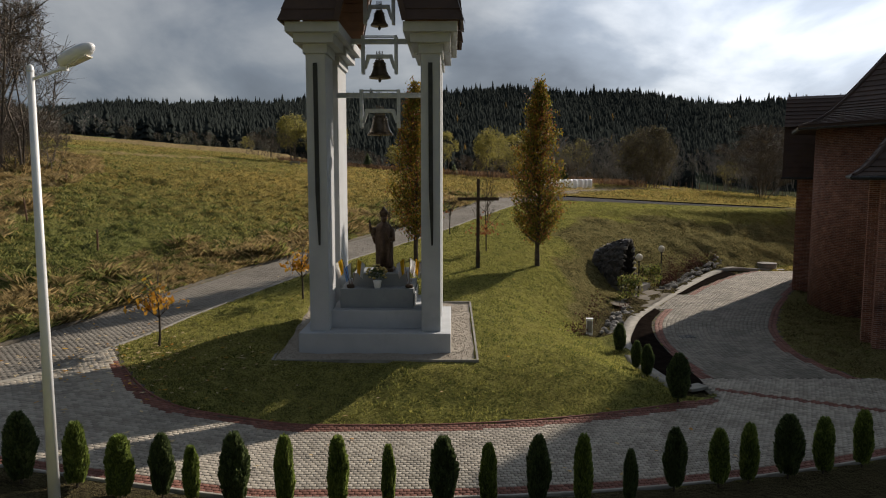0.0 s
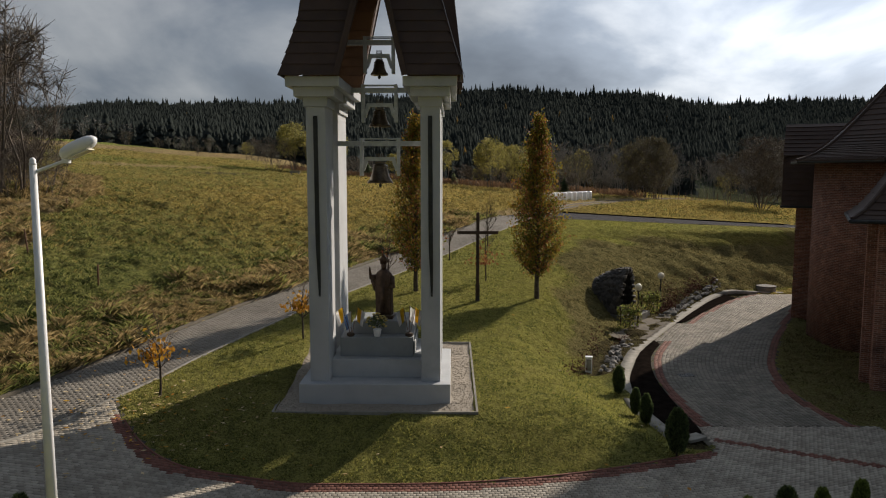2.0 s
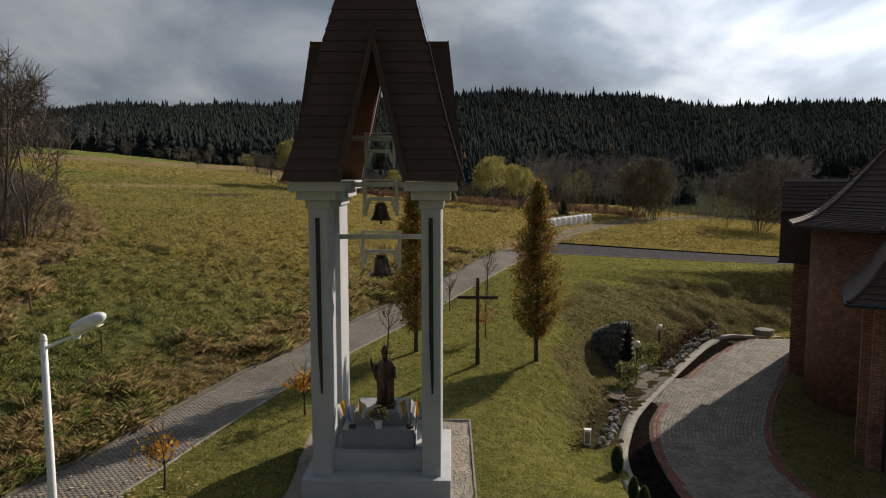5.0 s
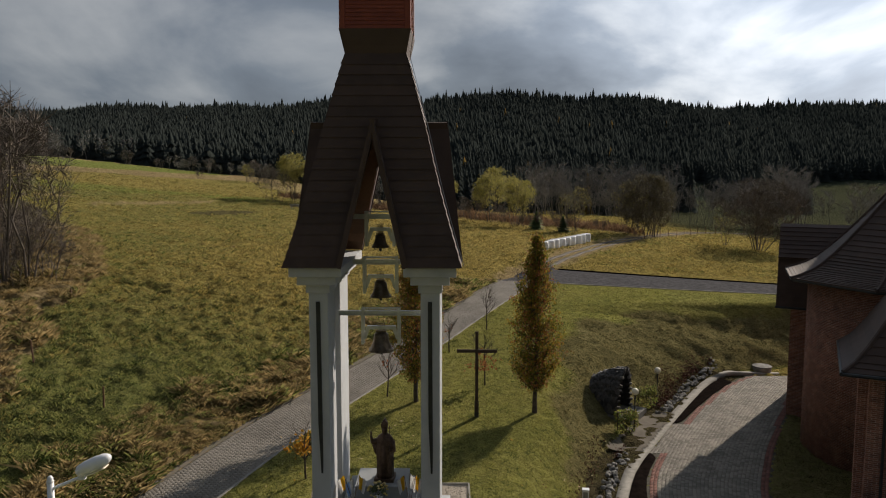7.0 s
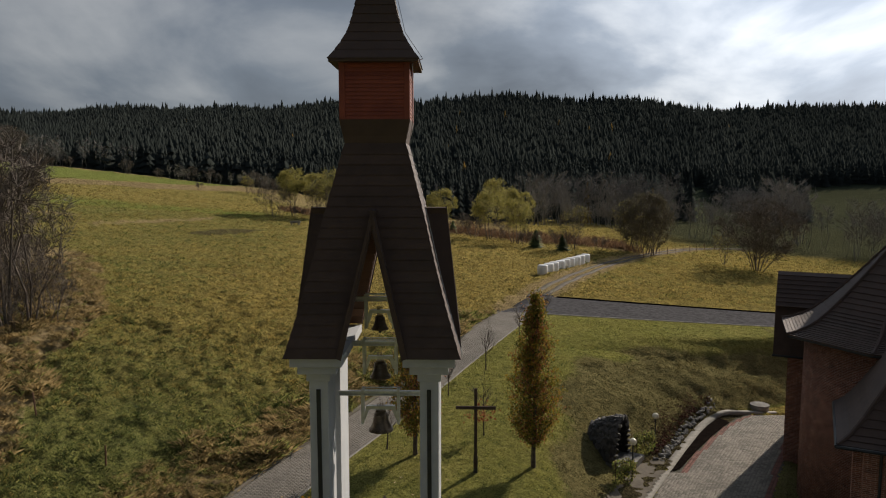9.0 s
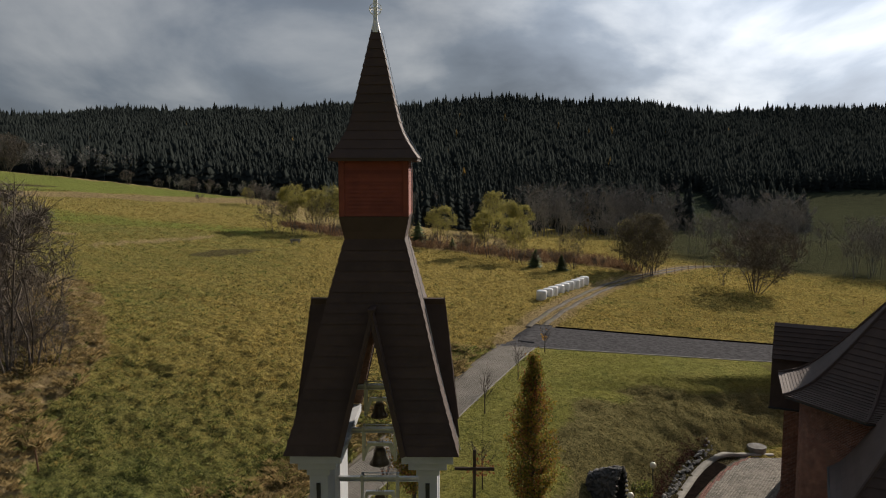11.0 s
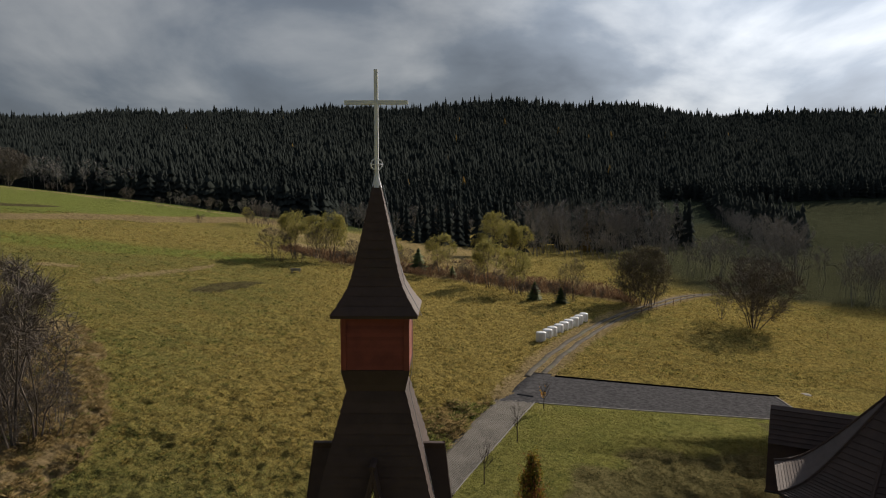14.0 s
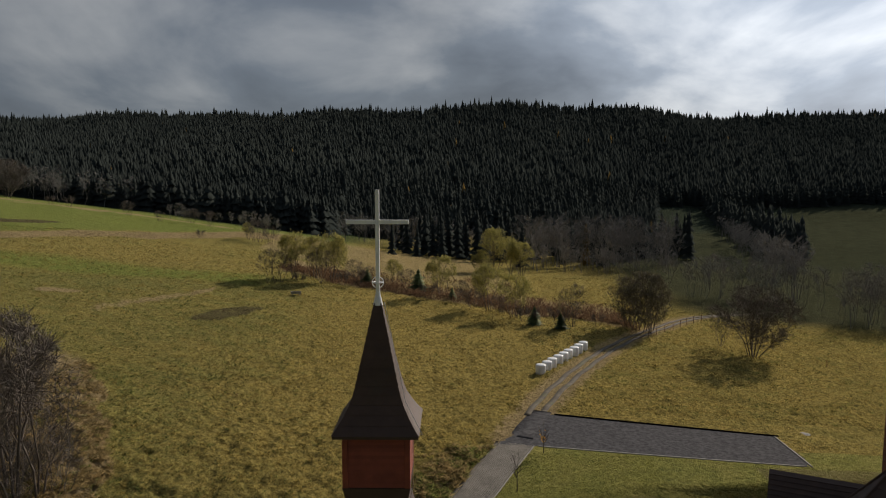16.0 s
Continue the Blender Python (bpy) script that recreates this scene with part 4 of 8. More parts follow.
def prism(bm, poly, thick):
    """A plate: a flat polygon of 3D places and its thickness vector."""
    t = Vector(thick)
    a = [bm.verts.new(Vector(p)) for p in poly]
    b = [bm.verts.new(Vector(p) + t) for p in poly]
    bm.faces.new(a[::-1])
    bm.faces.new(b)
    k = len(a)
    for i in range(k):
        bm.faces.new((a[i], a[(i + 1) % k], b[(i + 1) % k], b[i]))
    bmesh.ops.recalc_face_normals(bm, faces=bm.faces[:])
    return bm


# ---- the bell tower ----
TOWER_AT = (-2.09, 24.55, 1.03)
EAVE, WAIST, CUP, TOP_EAVE, TIP = 9.98, 16.50, 17.24, 19.10, 23.20      # heights over the foot


def roof_half(z):
    """Half width of the main roof at a height."""
    t = (z - EAVE) / (WAIST - EAVE)
    return 2.67 - 1.71 * t - 0.05 * math.sin(min(t * 1.6, 1) * math.pi)


def gap_half(z):
    return max(0.0, 0.93 * (1 - (z - EAVE) / 4.25))


def roof_side(quarter):
    """One slope of the main roof: lapped courses beside the gable opening, each a bmesh of its own."""
    out = []
    turn = Matrix.Rotation(quarter * math.pi / 2, 4, "Z")
    n = 20
    for k in range(n):
        z0, z1 = EAVE + (WAIST - EAVE) * k / n, EAVE + (WAIST - EAVE) * (k + 1) / n
        h0, h1 = roof_half(z0), roof_half(z1)
        z1b = z1 + 0.03
        g0, g1 = gap_half(z0), gap_half(z1)
        spans = [(-h0, -g0, -h1, -g1), (g0, h0, g1, h1)] if g0 > 0.02 else [(-h0, h0, -h1, h1)]
        for a0, b0, a1, b1 in spans:
            bm = bmesh.new()
            lip = 0.035
            p = [(a0 - (lip if a0 < -g0 - 0.01 else 0), -h0 - lip, z0), (b0 + (lip if b0 > g0 + 0.01 else 0), -h0 - lip, z0), (b1, -h1, z1b), (a1, -h1, z1b)]
            q = [(a0, -h0 + 0.05, z0), (b0, -h0 + 0.05, z0), (b1, -h1 + 0.08, z1b), (a1, -h1 + 0.08, z1b)]
            va = [bm.verts.new(turn @ Vector(c)) for c in p]
            vb = [bm.verts.new(turn @ Vector(c)) for c in q]
            bm.faces.new(va)
            bm.faces.new(vb[::-1])
            for i in range(4):
                bm.faces.new((va[(i + 1) % 4], va[i], vb[i], vb[(i + 1) % 4]))
            out.append(bm)
    return out


def roof_deck(quarter):
    """The boarding under the courses of one slope, seen from below inside the tower."""
    bm = bmesh.new()
    turn = Matrix.Rotation(quarter * math.pi / 2, 4, "Z")
    z1 = WAIST - 0.2
    za = EAVE + 4.2
    for s in (-1, 1):
        h0, ha, h1 = roof_half(EAVE) - 0.10, roof_half(za) - 0.10, roof_half(z1) - 0.10
        poly = [(s * gap_half(EAVE), -h0, EAVE + 0.01), (s * h0, -h0, EAVE + 0.01), (s * h1, -h1, z1), (0, -h1, z1), (0, -ha, za)]
        prism(bm, [turn @ Vector(c) for c in poly], turn.to_3x3() @ Vector((0, 0.03, 0)))
    return bm


def soffit_board(quarter, s, z0, z1):
    turn = Matrix.Rotation(quarter * math.pi / 2, 4, "Z")
    g0, g1 = gap_half(z0), gap_half(z1)
    h0, h1 = roof_half(z0) - 0.14, roof_half(z1) - 0.14
    p = [(s * g0, -h0, z0), (s * h0, -h0, z0), (s * h1, -h1, z1), (s * g1, -h1, z1)]
    return prism(bmesh.new(), [turn @ Vector(c) for c in p], turn.to_3x3() @ Vector((0, 0.03, 0)))


def gable_side(quarter):
    """The steep little roof over one gable opening, and its barge boards."""
    turn = Matrix.Rotation(quarter * math.pi / 2, 4, "Z")
    roof, barge = bmesh.new(), bmesh.new()
    apex, ya, yb = 14.46, -2.23, -2.66
    for s in (-1, 1):
        top_f, low_f = Vector((0, ya, apex)), Vector((s * 1.08, yb - 0.06, EAVE + 0.02))
        top_b, low_b = Vector((0, -roof_half(apex) + 0.05, apex)), Vector((s * 1.04, -roof_half(EAVE) + 0.1, EAVE + 0.02))
        inn = Vector((-s * 0.10, 0, -0.02))
        prism(roof, [turn @ top_f, turn @ low_f, turn @ low_b, turn @ top_b], turn.to_3x3() @ inn)
        w = Vector((-s * 0.16, 0, -0.06))
        poly = [top_f + Vector((0, -0.02, 0.02)), low_f + Vector((0, -0.02, 0)), low_f + w + Vector((0, -0.02, 0)), top_f + Vector((0, -0.02, -0.62))]
        prism(barge, [turn @ c for c in poly], turn.to_3x3() @ Vector((0, 0.05, 0)))
    return roof, barge


def course_cone(profile, step, lip=0.02, apart=False):
    """A square hipped roof in lapped courses. profile: (half width, height) rising. apart: a bmesh for each course."""
    bm, each = bmesh.new(), []
    zs = [p[1] for p in profile]
    hs = [p[0] for p in profile]
    n = max(2, int(round((zs[-1] - zs[0]) / step)))
    for k in range(n):
        z0, z1 = zs[0] + (zs[-1] - zs[0]) * k / n, zs[0] + (zs[-1] - zs[0]) * (k + 1) / n
        h0, h1 = float(np.interp(z0, zs, hs)) + lip, float(np.interp(z1, zs, hs))
        lo = [bm.verts.new((sx * h0, sy * h0, z0)) for sx, sy in ((-1, -1), (1, -1), (1, 1), (-1, 1))]
        hi = [bm.verts.new((sx * h1, sy * h1, z1 + 0.01)) for sx, sy in ((-1, -1), (1, -1), (1, 1), (-1, 1))]
        for i in range(4):
            bm.faces.new((lo[i], lo[(i + 1) % 4], hi[(i + 1) % 4], hi[i]))
        bm.faces.new(lo[::-1])
        bm.faces.new(hi)
        if apart:
            each.append(bm)
            bm = bmesh.new()
    return each if apart else bm


def make_tower():
    tw = thing("bell_tower", TOWER_AT, "tall open bell tower with grey pillars, brown roof and red lantern", "bell tower", rz=-0.77)
    part("plinth", boxes((-2.34, 2.34, -2.34, 2.34, -0.25, 0.66), bevel=0.025), M["plaster"], tw, "grey plastered plinth")
    for sx in (-1, 1):
        for ya, yb in ((-2.03, -0.70), (0.36, 2.22)):
            x = sx * 1.73
            pl = part("pillar", boxes((x - 0.30, x + 0.30, ya, yb, 0.655, EAVE - 0.80), bevel=0.03), M["plaster"], tw)
            cap = bmesh.new()
            for w, z0, z1 in ((0.07, EAVE - 0.86, EAVE - 0.575), (0.30, EAVE - 0.58, EAVE - 0.30), (0.50, EAVE - 0.305, EAVE - 0.015)):
                box(cap, x - 0.30 - w, x + 0.30 + w, max(ya - w, -2.53), min(yb + w, 2.53), z0, z1, bevel=0.02)
            part("capital", cap, M["plaster"], pl)
            z0, z1 = 3.35, 8.85
            st = prism(bmesh.new(), [(x - 0.075, ya, z1), (x + 0.055, ya, z1), (x + 0.075, ya, z0 + 0.5), (x + 0.065, ya, z0), (x + 0.01, ya, z0), (x - 0.06, ya, z0 + 1.6)], (0, -0.035, 0))
            part("strip_light", st, M["dark_metal"], pl, "dark vertical lighting strip on the pillar's face")
    # added blocker: keeps sun out of the left gap, so the tower's shadow closes
    part("cable_duct", boxes((-2.0, -1.74, -0.72, -0.16, 0.655, EAVE - 0.4), bevel=0.015), M["dark_metal"], tw, "dark upright screen added to shade the gap between the pillars")
    for q in range(4):
        deck = part("roof_slope", roof_deck(q), M["soffit"], tw, "brown boarding under dark lapped roof courses")
        for bm in roof_side(q):
            part("roof_course", bm, M["roof"], deck)
        for k in range(14):
            for s in (-1, 1):
                z0 = EAVE + 0.02 + k * 0.30
                part("soffit_board", soffit_board(q, s, z0, z0 + 0.28), M["soffit"], deck)
        g, b = gable_side(q)
        gr = part("gable_roof", g, M["roof"], tw)
        part("barge_board", b, M["roof"], gr)
    part("waist", course_cone([(0.96, WAIST), (1.12, CUP)], 0.25, 0.0), M["roof"], tw)
    # red boarded lantern
    lan = part("lantern", boxes((-1.06, 1.06, -1.06, 1.06, CUP, TOP_EAVE + 0.1)), M["red_boards"], tw, "red-stained wooden lantern")
    for k in range(15):
        z = CUP + 0.02 + k * 0.122
        bd = bmesh.new()
        for q in range(4):
            t = Matrix.Rotation(q * math.pi / 2, 4, "Z")
            vs = [bm_v for bm_v in ((-0.95, -1.062, z + 0.12), (0.95, -1.062, z + 0.12), (0.95, -1.088, z), (-0.95, -1.088, z), (-0.95, -1.06, z), (0.95, -1.06, z))]
            v = [bd.verts.new(t @ Vector(c)) for c in vs]
            bd.faces.new((v[3], v[2], v[1], v[0]))
            bd.faces.new((v[4], v[5], v[2], v[3]))
        part("board", bd, M["red_boards"], lan)
    for sx in (-1, 1):
        for sy in (-1, 1):
            part("corner_post", boxes((sx * 1.02 - 0.09, sx * 1.02 + 0.09, sy * 1.02 - 0.09, sy * 1.02 + 0.09, CUP - 0.02, TOP_EAVE + 0.05), bevel=0.012), M["red_boards"], lan)
    rows_ = course_cone([(1.40, TOP_EAVE), (1.10, TOP_EAVE + 0.42), (0.84, TOP_EAVE + 0.93), (0.72, TOP_EAVE + 1.35), (0.12, TIP)], 0.30, 0.022, True)
    sp = part("spire", rows_[0], M["roof"], tw, "dark brown flared spire")
    for bm in rows_[1:]:
        part("roof_course", bm, M["roof"], sp)
    part("eave_board", boxes((-1.39, 1.39, -1.39, 1.39, TOP_EAVE - 0.10, TOP_EAVE)), M["roof"], sp)
    cap = lathe(bmesh.new(), [(0.17, TIP - 0.06), (0.085, TIP + 0.28), (0.055, TIP + 0.52)], 12)
    part("spire_cap", cap, M["white_metal"], sp, "bright metal cap")
    cr = boxes((-0.065, 0.065, -0.065, 0.065, TIP + 0.4, 26.97), (-1.04, 1.04, -0.06, 0.06, 25.84, 25.98), bevel=0.01)
    cross = part("cross", cr, M["white_metal"], tw, "plain white metal cross")
    ring = bmesh.new()
    for tilt in (0, 1):
        pts = [(0.19 * math.cos(a), 0.19 * math.sin(a)) for a in np.linspace(0, 2 * math.pi, 17)]
        for (a, b), (c, d) in zip(pts[:-1], pts[1:]):
            if tilt:
                tube(ring, (a, b, TIP + 0.70), (c, d, TIP + 0.70), 0.018, sides=5)
            else:
                tube(ring, (a, 0, TIP + 0.70 + b), (c, 0, TIP + 0.70 + d), 0.018, sides=5)
    part("orb_ring", ring, M["white_metal"], cross)
    # fixings of the lightning rod along the roof's arris
    wire = bmesh.new()
    prev = None
    for k in range(15):
        z = EAVE + (WAIST - EAVE) * k / 14
        p = Vector((roof_half(z) + 0.09, -roof_half(z) + 0.6, z))
        if prev:
            tube(wire, prev, p, 0.012, sides=4)
        prev = p
    for z, h in ((CUP, 1.15), (TOP_EAVE - 0.1, 1.15), (TOP_EAVE, 1.48), (TOP_EAVE + 0.9, 0.9), (TIP, 0.16)):
        p = Vector((h + 0.04, -h + 0.3, z))
        tube(wire, prev, p, 0.012, sides=4)
        prev = p
    part("lightning_wire", wire, M["steel"], tw)
    return tw


tower = make_tower()


def make_bell(r, h):
    bm = bmesh.new()
    prof = [(r, 0), (r * 0.985, h * 0.05), (r * 0.86, h * 0.16), (r * 0.72, h * 0.34), (r * 0.62, h * 0.55), (r * 0.565, h * 0.78), (r * 0.53, h * 0.90), (r * 0.40, h * 0.97), (r * 0.16, h * 1.0)]
    lathe(bm, prof, 28)
    for z, rr in ((0.09, 0.955), (0.13, 0.91), (0.66, 0.605), (0.84, 0.565)):
        lathe(bm, [(r * rr, h * z - 0.008), (r * rr + 0.014, h * z), (r * rr, h * z + 0.010)], 28)
    return bm


def hang_bell(z_beam, z_lip, r, h, half):
    """A bell on its yoke, hung from a steel beam across the tower."""
    th = thing("hung_bell", (TOWER_AT[0], TOWER_AT[1] + 0.05, z_beam), "bronze bell on a galvanised steel yoke and beam", "bell", "bells of the tower", rz=-0.77)
    part("beam", boxes((-1.44, 1.44, -0.07, 0.07, -0.08, -0.05), (-1.44, 1.44, -0.07, 0.07, 0.05, 0.08), (-1.44, 1.44, -0.012, 0.012, -0.05, 0.05), bevel=0.004), M["steel"], th)
    part("top_rail", boxes((-half - 0.04, half + 0.04, -0.14, -0.11, 0.14, 0.17), (-half - 0.04, half + 0.04, 0.11, 0.14, 0.14, 0.17)), M["steel"], th)
    low = -(z_beam - z_lip - h) - 0.42
    for s in (-1, 1):
        hg = boxes((s * half - 0.05, s * half + 0.05, -0.15, -0.11, low, 0.18), (s * half - 0.05, s * half + 0.05, 0.11, 0.15, low, 0.18), (s * half - 0.03, s * half + 0.03, -0.11, 0.11, low + 0.05, low + 0.12), bevel=0.006)
        part("hanger", hg, M["steel"], th)
    yk = bmesh.new()
    zy = -(z_beam - z_lip - h) + 0.14
    prism(yk, [(-half + 0.02, -0.06, zy - 0.40), (-half + 0.10, -0.06, zy - 0.40), (-half + 0.22, -0.06, zy - 0.06), (half - 0.22, -0.06, zy - 0.06), (half - 0.10, -0.06, zy - 0.40), (half - 0.02, -0.06, zy - 0.40), (half - 0.12, -0.06, zy + 0.06), (-half + 0.12, -0.06, zy + 0.06)], (0, 0.12, 0))
    part("yoke", yk, M["steel"], th)
    bl = part("bell", make_bell(r, h), M["bronze"], th, "bronze bell with raised bands", True)
    bl.location = (0, 0, z_lip - z_beam)
    crown = bmesh.new()
    for k in range(5):
        x = (k - 2) * r * 0.13
        tube(crown, (x, -0.03, h * 0.95), (x, -0.03, h * 0.95 + 0.34), 0.013, sides=5)
        tube(crown, (x, 0.03, h * 0.95), (x, 0.03, h * 0.95 + 0.26), 0.013, sides=5)
    box(crown, -r * 0.4, r * 0.4, -0.05, 0.05, h * 0.96, h * 1.06)
    part("crown", crown, M["bronze"], bl)
    cl = bmesh.new()
    tube(cl, (0, 0, h * 0.8), (0, 0, -0.03), 0.018, sides=6)
    lathe(cl, [(0.02, -0.13), (0.05, -0.09), (0.05, -0.05), (0.02, 0.0)], 10)
    part("clapper", cl, M["dark_metal"], bl)
    return th


hang_bell(9.13, 7.83, 0.43, 0.66, 0.61)
hang_bell(10.86, 9.68, 0.36, 0.56, 0.54)
hang_bell(12.39, 11.35, 0.29, 0.47, 0.46)

# ---- the church ----
def brick_wall_curve(bm, pts, z0, z1, thick):
    """A wall along a row of plan points, with thickness to the right of the way."""
    n = len(pts)
    nrm = []
    for i in range(n):
        a, b = Vector(pts[max(i - 1, 0)]), Vector(pts[min(i + 1, n - 1)])
        d = (b - a).normalized()
        nrm.append(Vector((d.y, -d.x)))
    o = [[bm.verts.new((p[0], p[1], z)) for z in (z0, z1)] for p in pts]
    q = [[bm.verts.new((p[0] + m.x * thick, p[1] + m.y * thick, z)) for z in (z0, z1)] for p, m in zip(pts, nrm)]
    for i in range(n - 1):
        bm.faces.new((o[i + 1][0], o[i][0], o[i][1], o[i + 1][1]))
        bm.faces.new((q[i][0], q[i + 1][0], q[i + 1][1], q[i][1]))
        bm.faces.new((o[i][1], q[i][1], q[i + 1][1], o[i + 1][1]))
        bm.faces.new((o[i][0], o[i + 1][0], q[i + 1][0], q[i][0]))
    for k in (0, n - 1):
        bm.faces.new((o[k][0], o[k][1], q[k][1], q[k][0]))
    bmesh.ops.recalc_face_normals(bm, faces=bm.faces[:])
    return bm


def brick_uv(ob, centre=None, radius=1.0):
    """Lays wall metres as UV: round a centre for a curved wall, along the faces for a straight one."""
    me = ob.data
    uv = me.uv_layers.new(name="UVMap")
    for p in me.polygons:
        for li in p.loop_indices:
            co = me.vertices[me.loops[li].vertex_index].co
            if centre:
                u = math.atan2(co.y - centre[1], co.x - centre[0])
                u = (u if u > 0 else u + 2 * math.pi) * radius
            else:
                u = co.x if abs(p.normal.y) > abs(p.normal.x) else co.y
            uv.data[li].uv = (u, co.z)
    return ob


def lapped(rows, lip=0.04):
    """Lapped roof courses; rows: lists of edge points from eave to ridge, all of one length. One bmesh a course."""
    out = []
    for lo, hi in zip(rows[:-1], rows[1:]):
        bm = bmesh.new()
        for (a, b), (c, d) in zip(zip(lo[:-1], lo[1:]), zip(hi[:-1], hi[1:])):
            a, b, c, d = Vector(a), Vector(b), Vector(c), Vector(d)
            nrm = (b - a).cross(c - a)
            if nrm.length < 1e-9:
                continue
            nrm.normalize()
            if nrm.z < 0:
                nrm = -nrm
            q = [a + nrm * lip, b + nrm * lip, d + nrm * 0.006, c + nrm * 0.006]
            v = [bm.verts.new(p) for p in q]
            w = [bm.verts.new(a - nrm * 0.03), bm.verts.new(b - nrm * 0.03), bm.verts.new(d - nrm * 0.03), bm.verts.new(c - nrm * 0.03)]
            bm.faces.new(v)
            bm.faces.new(w[::-1])
            for i in range(4):
                bm.faces.new((v[i], w[i], w[(i + 1) % 4], v[(i + 1) % 4]))
        bmesh.ops.remove_doubles(bm, verts=bm.verts[:], dist=0.002)
        out.append(bm)
    return out


def make_church():
    ch = thing("church", (18.0, 36.0, 0.0), "red-brick church with a rounded apse and dark brown roofs", "church")
    off = Vector((-18.0, -36.0, 0.0))

    def moved(bm):
        bmesh.ops.translate(bm, vec=off, verts=bm.verts[:])
        return bm

    # rounded apse
    cx, cy, r = 22.66, 35.5, 4.4
    arc = [(cx + r * math.cos(a), cy + r * math.sin(a)) for a in np.linspace(radians(112), radians(275), 31)]
    brick_uv(part("apse_wall", moved(brick_wall_curve(bmesh.new(), arc, -0.4, 8.75, -0.45)), M["brick"], ch, "rounded red-brick apse wall", True), (cx - 18.0, cy - 36.0), r)
    # eight-sided flared roof over the apse
    prof = [(5.80, 8.74), (5.3, 8.88), (4.8, 9.10), (4.3, 9.42), (3.75, 9.90), (3.0, 10.66), (2.2, 11.55), (1.1, 12.85), (0.05, 14.1)]
    fine = []
    for k in range(27):
        t = k / 26 * (len(prof) - 1)
        i = min(int(t), len(prof) - 2)
        u = t - i
        fine.append((prof[i][0] * (1 - u) + prof[i + 1][0] * u, prof[i][1] * (1 - u) + prof[i + 1][1] * u))
    angs = [radians(a) for a in (91, 136, 181, 226, 271, 316)]
    rows = [[(cx + rr * math.cos(a), cy + rr * math.sin(a), z) for a in angs] for rr, z in fine]
    base = bmesh.new()
    lathe(base, [(4.5, 8.70), (3.3, 10.2), (0.05, 14.0)], 8, (cx, cy, 0))
    ar = part("apse_roof", moved(base), M["roof"], ch, "flared dark brown apse roof")
    for bm in lapped(rows):
        part("roof_course", moved(bm), M["roof"], ar)
    hips = bmesh.new()
    for a in angs[1:-1]:
        for (r0, z0), (r1, z1) in zip(fine[:-1], fine[1:]):
            tube(hips, (cx + r0 * math.cos(a), cy + r0 * math.sin(a), z0 + 0.03), (cx + r1 * math.cos(a), cy + r1 * math.sin(a), z1 + 0.03), 0.09, sides=6, caps=False)
    part("hip_ridge", moved(hips), M["roof"], ch)
    eave = bmesh.new()
    ring_o = [(cx + 5.73 * math.cos(a), cy + 5.73 * math.sin(a)) for a in angs]
    for (a, b) in zip(ring_o[:-1], ring_o[1:]):
        tube(eave, (*a, 8.68), (*b, 8.68), 0.075, sides=8)
    part("gutter", moved(eave), M["dark_metal"], ch)
    sof = bmesh.new()
    ring_i = [(cx + 4.4 * math.cos(a), cy + 4.4 * math.sin(a)) for a in angs]
    for i in range(len(angs) - 1):
        v = [sof.verts.new((*p, z)) for p, z in ((ring_o[i], 8.62), (ring_o[i + 1], 8.62), (ring_i[i + 1], 8.74), (ring_i[i], 8.74))]
        sof.faces.new(v)
    part("eave_soffit", moved(sof), M["wood_dark"], ch)
    # lower wing behind the apse, with a mansard-like roof whose verge is seen
    wl, wy = 0.0, 0.0
    spin = Matrix.Translation((19.75, 41.3, 0)) @ Matrix.Rotation(radians(-27), 4, "Z")

    def turned(bm):
        bmesh.ops.transform(bm, matrix=spin, verts=bm.verts[:])
        return moved(bm)

    brick_uv(part("wing_wall", turned(boxes((wl, 10.0, wy, 5.2, -0.4, 7.2))), M["brick"], ch, "red-brick wing wall"))
    e0 = [(-0.65, 6.35), (-0.45, 7.2), (-0.30, 8.2), (-0.15, 9.08), (-0.52, 9.10), (0.3, 10.0), (0.9, 10.7), (1.2, 10.9)]

    def slope(pts, step):
        rows = []
        for (y0, z0), (y1, z1) in zip(pts[:-1], pts[1:]):
            k = max(1, int(round(math.hypot(z1 - z0, y1 - y0) / step)))
            for j in range(k):
                u = j / k
                rows.append([(-0.75, y0 + (y1 - y0) * u, z0 + (z1 - z0) * u), (10.0, y0 + (y1 - y0) * u, z0 + (z1 - z0) * u)])
        rows.append([(-0.75, *pts[-1]), (10.0, *pts[-1])])
        return lapped(rows)

    verge = bmesh.new()
    prism(verge, [(-0.74, y, z - 0.05) for y, z in e0] + [(-0.74, 3.4, 6.35)], (0.12, 0, 0))
    wr = part("wing_roof", turned(verge), M["roof"], ch, "steep dark brown two-tier wing roof")
    for bm in slope(e0[:4], 0.30) + slope(e0[4:], 0.30) + slope([(3.4, 6.35), (1.2, 10.9)], 0.4):
        part("roof_course", turned(bm), M["roof"], wr)
    gw = bmesh.new()
    tube(gw, (-0.8, -0.68, 6.30), (10.0, -0.68, 6.30), 0.07)
    part("gutter", turned(gw), M["dark_metal"], ch)
    # nave behind, out of the walk's view but for its shade
    nv = bmesh.new()
    prism(nv, [(25.6, 39.0, -0.3), (40.0, 39.0, -0.3), (40.0, 39.0, 9.0), (32.8, 39.0, 19.0), (25.6, 39.0, 9.0)], (0, -16.0, 0))
    brick_uv(part("nave", moved(nv), M["brick"], ch))
    # steeple at the far corner, known by its shade on the court
    stp = bmesh.new()
    box(stp, 34.6, 40.0, 50.6, 56.0, -0.3, 27.0)
